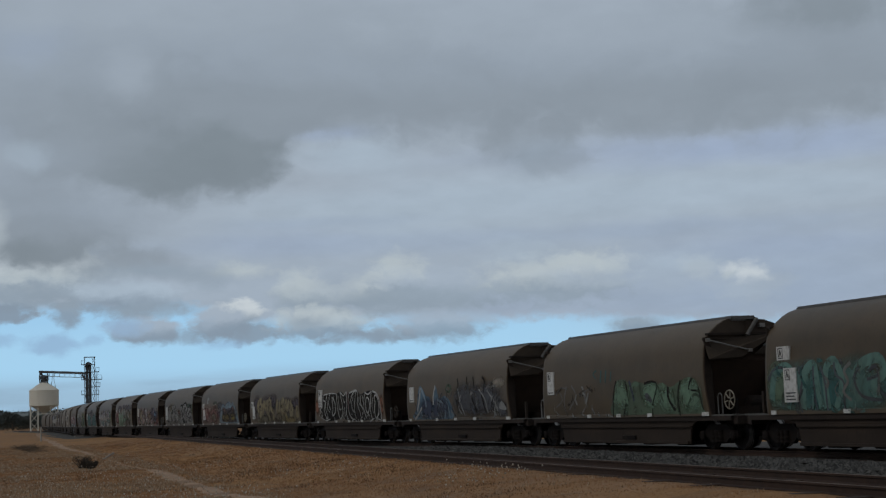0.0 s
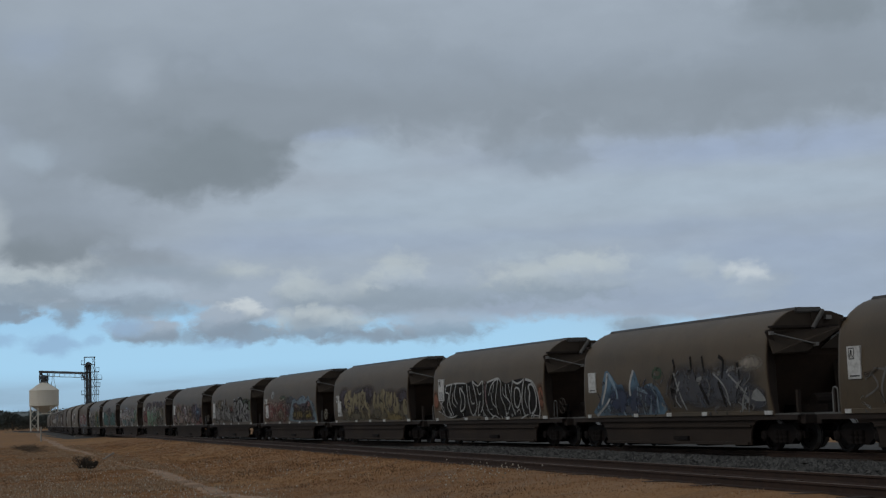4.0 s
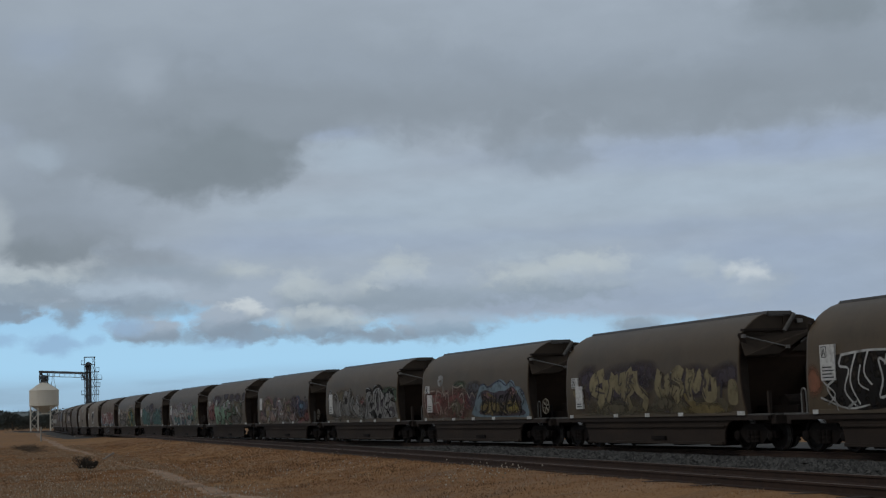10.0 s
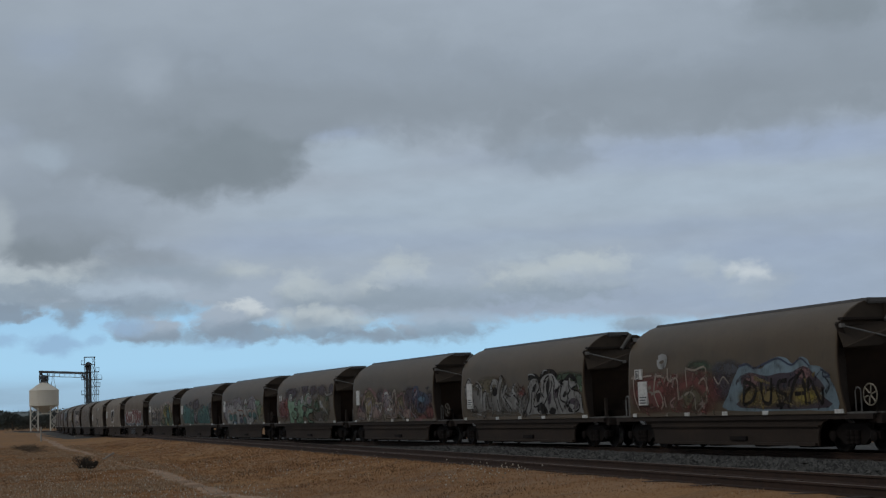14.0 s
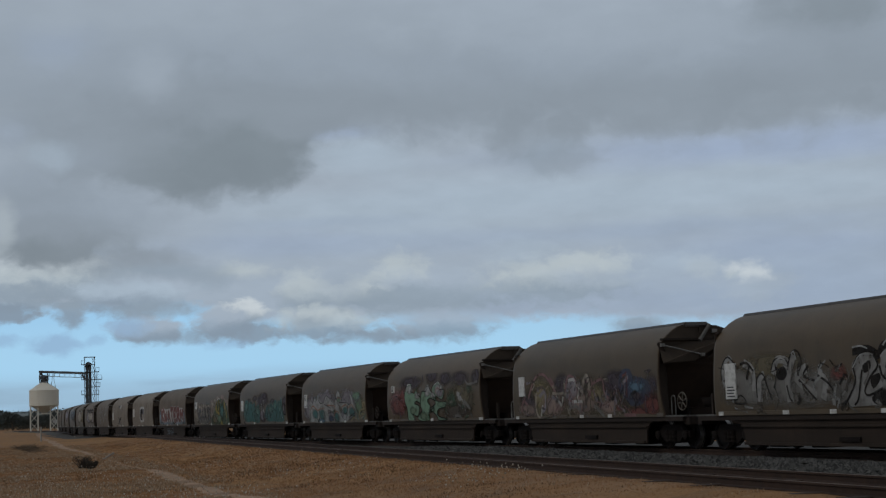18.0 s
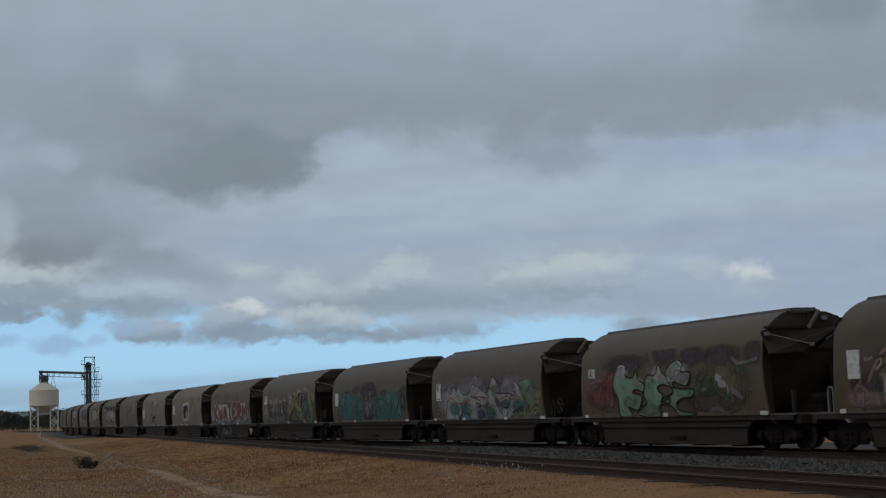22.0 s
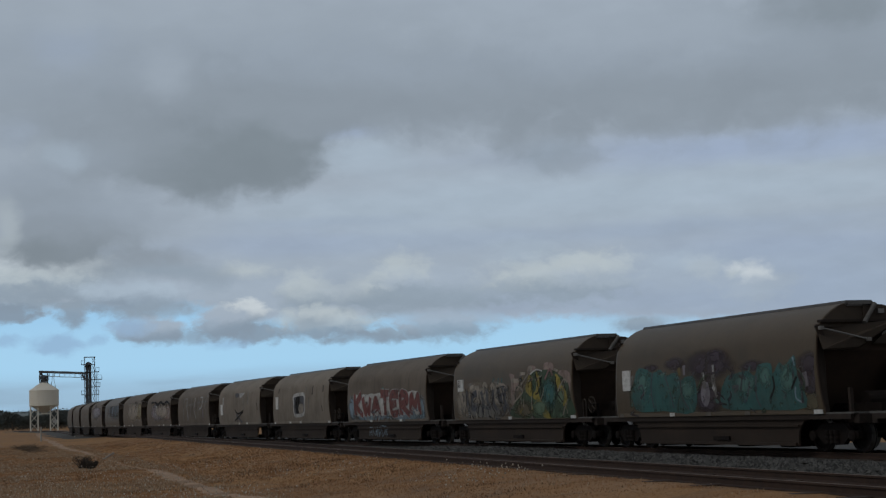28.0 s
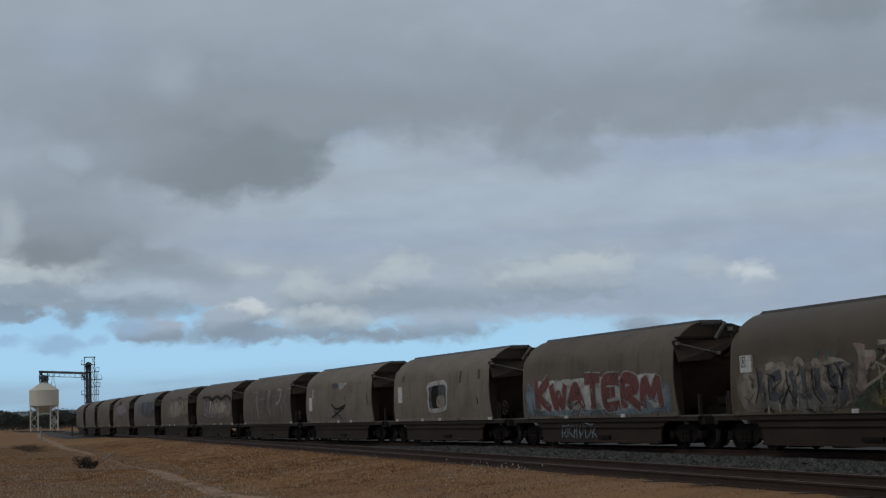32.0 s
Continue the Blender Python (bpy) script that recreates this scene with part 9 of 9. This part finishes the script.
def build_grass(name, n, seed, height, spread, blades, material, label, keep):
    """Tufts of thin upright blades over the field between the camera and the siding."""
    rng = np.random.default_rng(seed)
    y = 12 + 110 * rng.random(n * 3) ** 1.5
    x = (-0.34 + 0.70 * rng.random(n * 3)) * y
    ok = (x - siding(y)) * 0.958 < -1.02 - 0.30 * rng.random(n * 3) ** 2
    x, y = x[ok], y[ok]
    pts = path_line()
    pyy, pxx, pww = (np.array([p_[i] for p_ in pts])[::-1] for i in (1, 0, 2))
    off = np.abs(x - np.interp(y, pyy, pxx)) / np.interp(y, pyy, pww)
    ok = off > 0.25 + 0.6 * rng.random(len(x))
    x, y = x[ok], y[ok]
    den = np.array([noise.noise(Vector((a_ * 0.22, b_ * 0.16, seed))) + 0.5 * noise.noise(Vector((a_ * 0.9, b_ * 0.7, seed + 5))) for a_, b_ in zip(x, y)])
    d = (x - siding(y)) * 0.958
    ok = keep(den, d, rng.random(len(x)))
    x, y = x[ok][:n], y[ok][:n]
    m = len(x)
    gz = np.array([ground_z(a_, b_) for a_, b_ in zip(x, y)])
    B = blades
    hx = np.repeat(x, B) + rng.normal(0, spread, m * B)
    hy = np.repeat(y, B) + rng.normal(0, spread, m * B)
    hz = np.repeat(gz, B) - 0.02
    h = height * (0.45 + 0.9 * rng.random(m * B)) * np.repeat(np.clip(y / 45, 0.45, 1.0), B)
    w = (0.007 + 0.011 * rng.random(m * B)) * np.repeat(np.clip(y / 40, 0.5, 1.3), B)
    lx, ly = rng.normal(0, 0.35, m * B) * h, rng.normal(0, 0.35, m * B) * h
    V = np.empty((m * B, 3, 3))
    V[:, 0] = np.stack([hx - w, hy, hz], 1)
    V[:, 1] = np.stack([hx + w, hy, hz], 1)
    V[:, 2] = np.stack([hx + lx, hy + ly, hz + h], 1)
    F = np.arange(m * B * 3).reshape(-1, 3)
    me = bpy.data.meshes.new(name)
    me.from_pydata(V.reshape(-1, 3).tolist(), [], F.tolist())
    me.materials.append(material)
    tagged(new(name, me), label, "grass", kind="stuff")


def build_seed_heads(n):
    rng = np.random.default_rng(21)
    y = 27 + 60 * rng.random(n * 2) ** 1.4
    x = (-0.34 + 0.70 * rng.random(n * 2)) * y
    d = (x - siding(y)) * 0.958
    den = np.array([noise.noise(Vector((a_ * 0.25, b_ * 0.2, 3))) for a_, b_ in zip(x, y)])
    ok = (d < -1.6) & (den + 0.25 * rng.random(n * 2) > np.where(d < -6, -0.02, 0.22))
    x, y = x[ok][:n], y[ok][:n]
    vs, fs = [], []
    for a_, b_ in zip(x, y):
        z = ground_z(a_, b_) + rng.uniform(0.05, 0.22)
        r = rng.uniform(0.008, 0.02)
        k = len(vs)
        vs += [(a_ - r, b_, z), (a_ + r, b_, z), (a_, b_ - r, z), (a_, b_ + r, z), (a_, b_, z + 1.3 * r), (a_, b_, z - 1.3 * r)]
        fs += [(k, k + 2, k + 4), (k + 2, k + 1, k + 4), (k + 1, k + 3, k + 4), (k + 3, k, k + 4), (k + 2, k, k + 5), (k + 1, k + 2, k + 5), (k + 3, k + 1, k + 5), (k, k + 3, k + 5)]
    tagged(mesh_part("seed_heads", vs, fs, grass_material("pale_seed_heads", (0.22, 0.174, 0.119), (0.518, 0.469, 0.392))), "pale dry seed heads over the grass", "grass", kind="stuff")


build_grass("brown_grass", 46000, 11, 0.060, 0.08, 6, grass_material("rusty_dry_grass", (0.228, 0.121, 0.056), (0.353, 0.199, 0.104)), "short rust-brown dry grass", lambda den, d, r: den + 0.5 * r > -0.25)
build_grass("pale_grass", 23000, 12, 0.10, 0.10, 7, grass_material("straw_grass", (0.227, 0.15, 0.0896), (0.428, 0.321, 0.217)), "pale straw-coloured dry grass tufts", lambda den, d, r: (den + 0.35 * r > 0.04) & ((d < -6) | (r > 0.95)))
build_grass("dark_weeds", 6500, 13, 0.08, 0.14, 7, grass_material("dark_dead_weeds", (0.1008, 0.06118, 0.0375), (0.1728, 0.1037, 0.06)), "dark dead weeds among the grass", lambda den, d, r: den + 0.3 * r > 0.35)
build_seed_heads(7500)
build_stones()
build_sleepers()


# ---------------------------------------------------------------- flies that cross before the camera
M_FLY = mat("dull_fly_body", (0.060, 0.058, 0.060), 0.5)
M_WING = mat("smoky_fly_wing", (0.10, 0.10, 0.11), 0.4)


def build_fly(label):
    """A house fly, 8 mm long, head towards +X, with spread wings."""
    b = new("flying_insect")
    for name, x, rx, ry in (("abdomen", -0.0022, 0.0026, 0.0018), ("thorax", 0.0012, 0.0019, 0.0016), ("head", 0.0036, 0.0010, 0.0014)):
        bm = bmesh.new()
        bmesh.ops.create_uvsphere(bm, u_segments=12, v_segments=8, radius=1.0, matrix=Matrix.Translation((x, 0, 0)) @ Matrix.Diagonal((rx, ry, ry, 1)))
        part(name, bm, M_FLY, b, smooth=True)
    for sgn in (-1, 1):
        bm = bmesh.new()
        ring = [(0.0012, 0.0010), (-0.0012, 0.0052), (-0.0036, 0.0066), (-0.0052, 0.0054), (-0.0040, 0.0028), (-0.0008, 0.0008)]
        lo = [bm.verts.new((x, sgn * y, 0.0016 + 0.45 * y)) for x, y in ring]
        up = [bm.verts.new((x, sgn * y, 0.0018 + 0.45 * y)) for x, y in ring]
        bm.faces.new(lo)
        bm.faces.new(up[::-1])
        for i in range(6):
            bm.faces.new((lo[i], lo[(i + 1) % 6], up[(i + 1) % 6], up[i]))
        part("wing", fix(bm), M_WING, b)
    for sgn in (-1, 1):
        for x in (0.0024, 0.0012, 0.0):
            bm = bmesh.new()
            rod(bm, (x, sgn * 0.0010, -0.0010), (x - 0.0008, sgn * 0.0028, -0.0028), 0.00018, 5)
            part("leg", fix(bm), M_FLY, b)
    return tagged(b, label, "insect", group="flies")


flies = [build_fly("small black fly crossing low past the camera"), build_fly("small black fly gliding down over the track"), build_fly("small black fly hovering over the train")]


def fly_rows(place, legs, heading):
    """Rests on the soil at place, flies through the points (t, (x, y, z)), then goes on as it went."""
    x, y = place
    rest = pose(x, y, ground_z(x, y) + 0.006, 0, 0, heading)
    rows = [(0, rest), (legs[0][0] - 0.9, rest), (legs[0][0] - 0.6, rest)] + [(t, pose(*p, 0, 0, heading)) for t, p in legs]
    t, end = rows[-1]
    return rows + [(t + 0.2, end), (CLIP, end)] if t + 0.3 < CLIP else rows + [(CLIP, end)]


def motions():
    rows = [i * 2.0 for i in range(17)]
    turns = [i / 10 for i in range(321)]
    for k, w in enumerate(wagons):
        walk(w, [(t, wagon_pose(k, t)) for t in rows])
        if k < 14:
            for ws in w.children_recursive:
                if ws.name.startswith("wheelset"):
                    walk(ws, [(t, Matrix.Translation(ws.location) @ Matrix.Rotation(travel(t) / 0.46, 4, "Y")) for t in turns])
    walk(flies[0], fly_rows((0.9, 5.2), [(30.9, (0.100, 3.372, 1.892)), (31.0, (-0.158, 3.020, 2.082)), (31.1, (-0.387, 2.782, 2.181)), (31.2, (-0.684, 2.483, 2.348)), (31.3, (-0.975, 2.120, 2.479)), (31.6, (-2.6, 0.6, 2.6)), (31.95, (-3.4, -2.0, 0.02))], 150))
    walk(flies[1], fly_rows((2.4, 4.0), [(20.4, (2.6, 0.8, 2.6)), (20.8, (0.999, 3.507, 2.866)), (20.9, (0.488, 4.250, 2.695)), (21.0, (-0.030, 5.265, 2.566)), (21.1, (-0.524, 6.027, 2.406)), (21.2, (-0.954, 6.758, 2.254)), (21.5, (-1.6, 4.6, 1.1)), (22.0, (-1.9, 5.0, 0.03))], 215))
    walk(flies[2], fly_rows((1.6, 5.6), [(22.7, (0.746, 4.741, 1.923)), (22.9, (0.573, 4.754, 2.138)), (23.0, (0.544, 5.077, 2.187)), (23.1, (0.648, 4.741, 2.178)), (23.2, (0.824, 4.059, 2.184)), (23.5, (1.9, 1.6, 2.6)), (24.6, (2.6, -2.5, 0.02))], 60))
    # the clouds drift to the right, the near deck faster than the far low ones
    walk(near_deck, [(0, pose(0, 0, 0, 0, 0, 0.82)), (CLIP, pose(0, 0, 0, 0, 0, -0.78))])
    walk(deck, [(0, pose(0, 0, 0, 0, 0, 0.29)), (CLIP, pose(0, 0, 0, 0, 0, -0.27))])
    walk(low_sky, [(0, pose(0, 0, 0, 0, 0, 0.10)), (CLIP, pose(0, 0, 0, 0, 0, -0.10))])


motions()
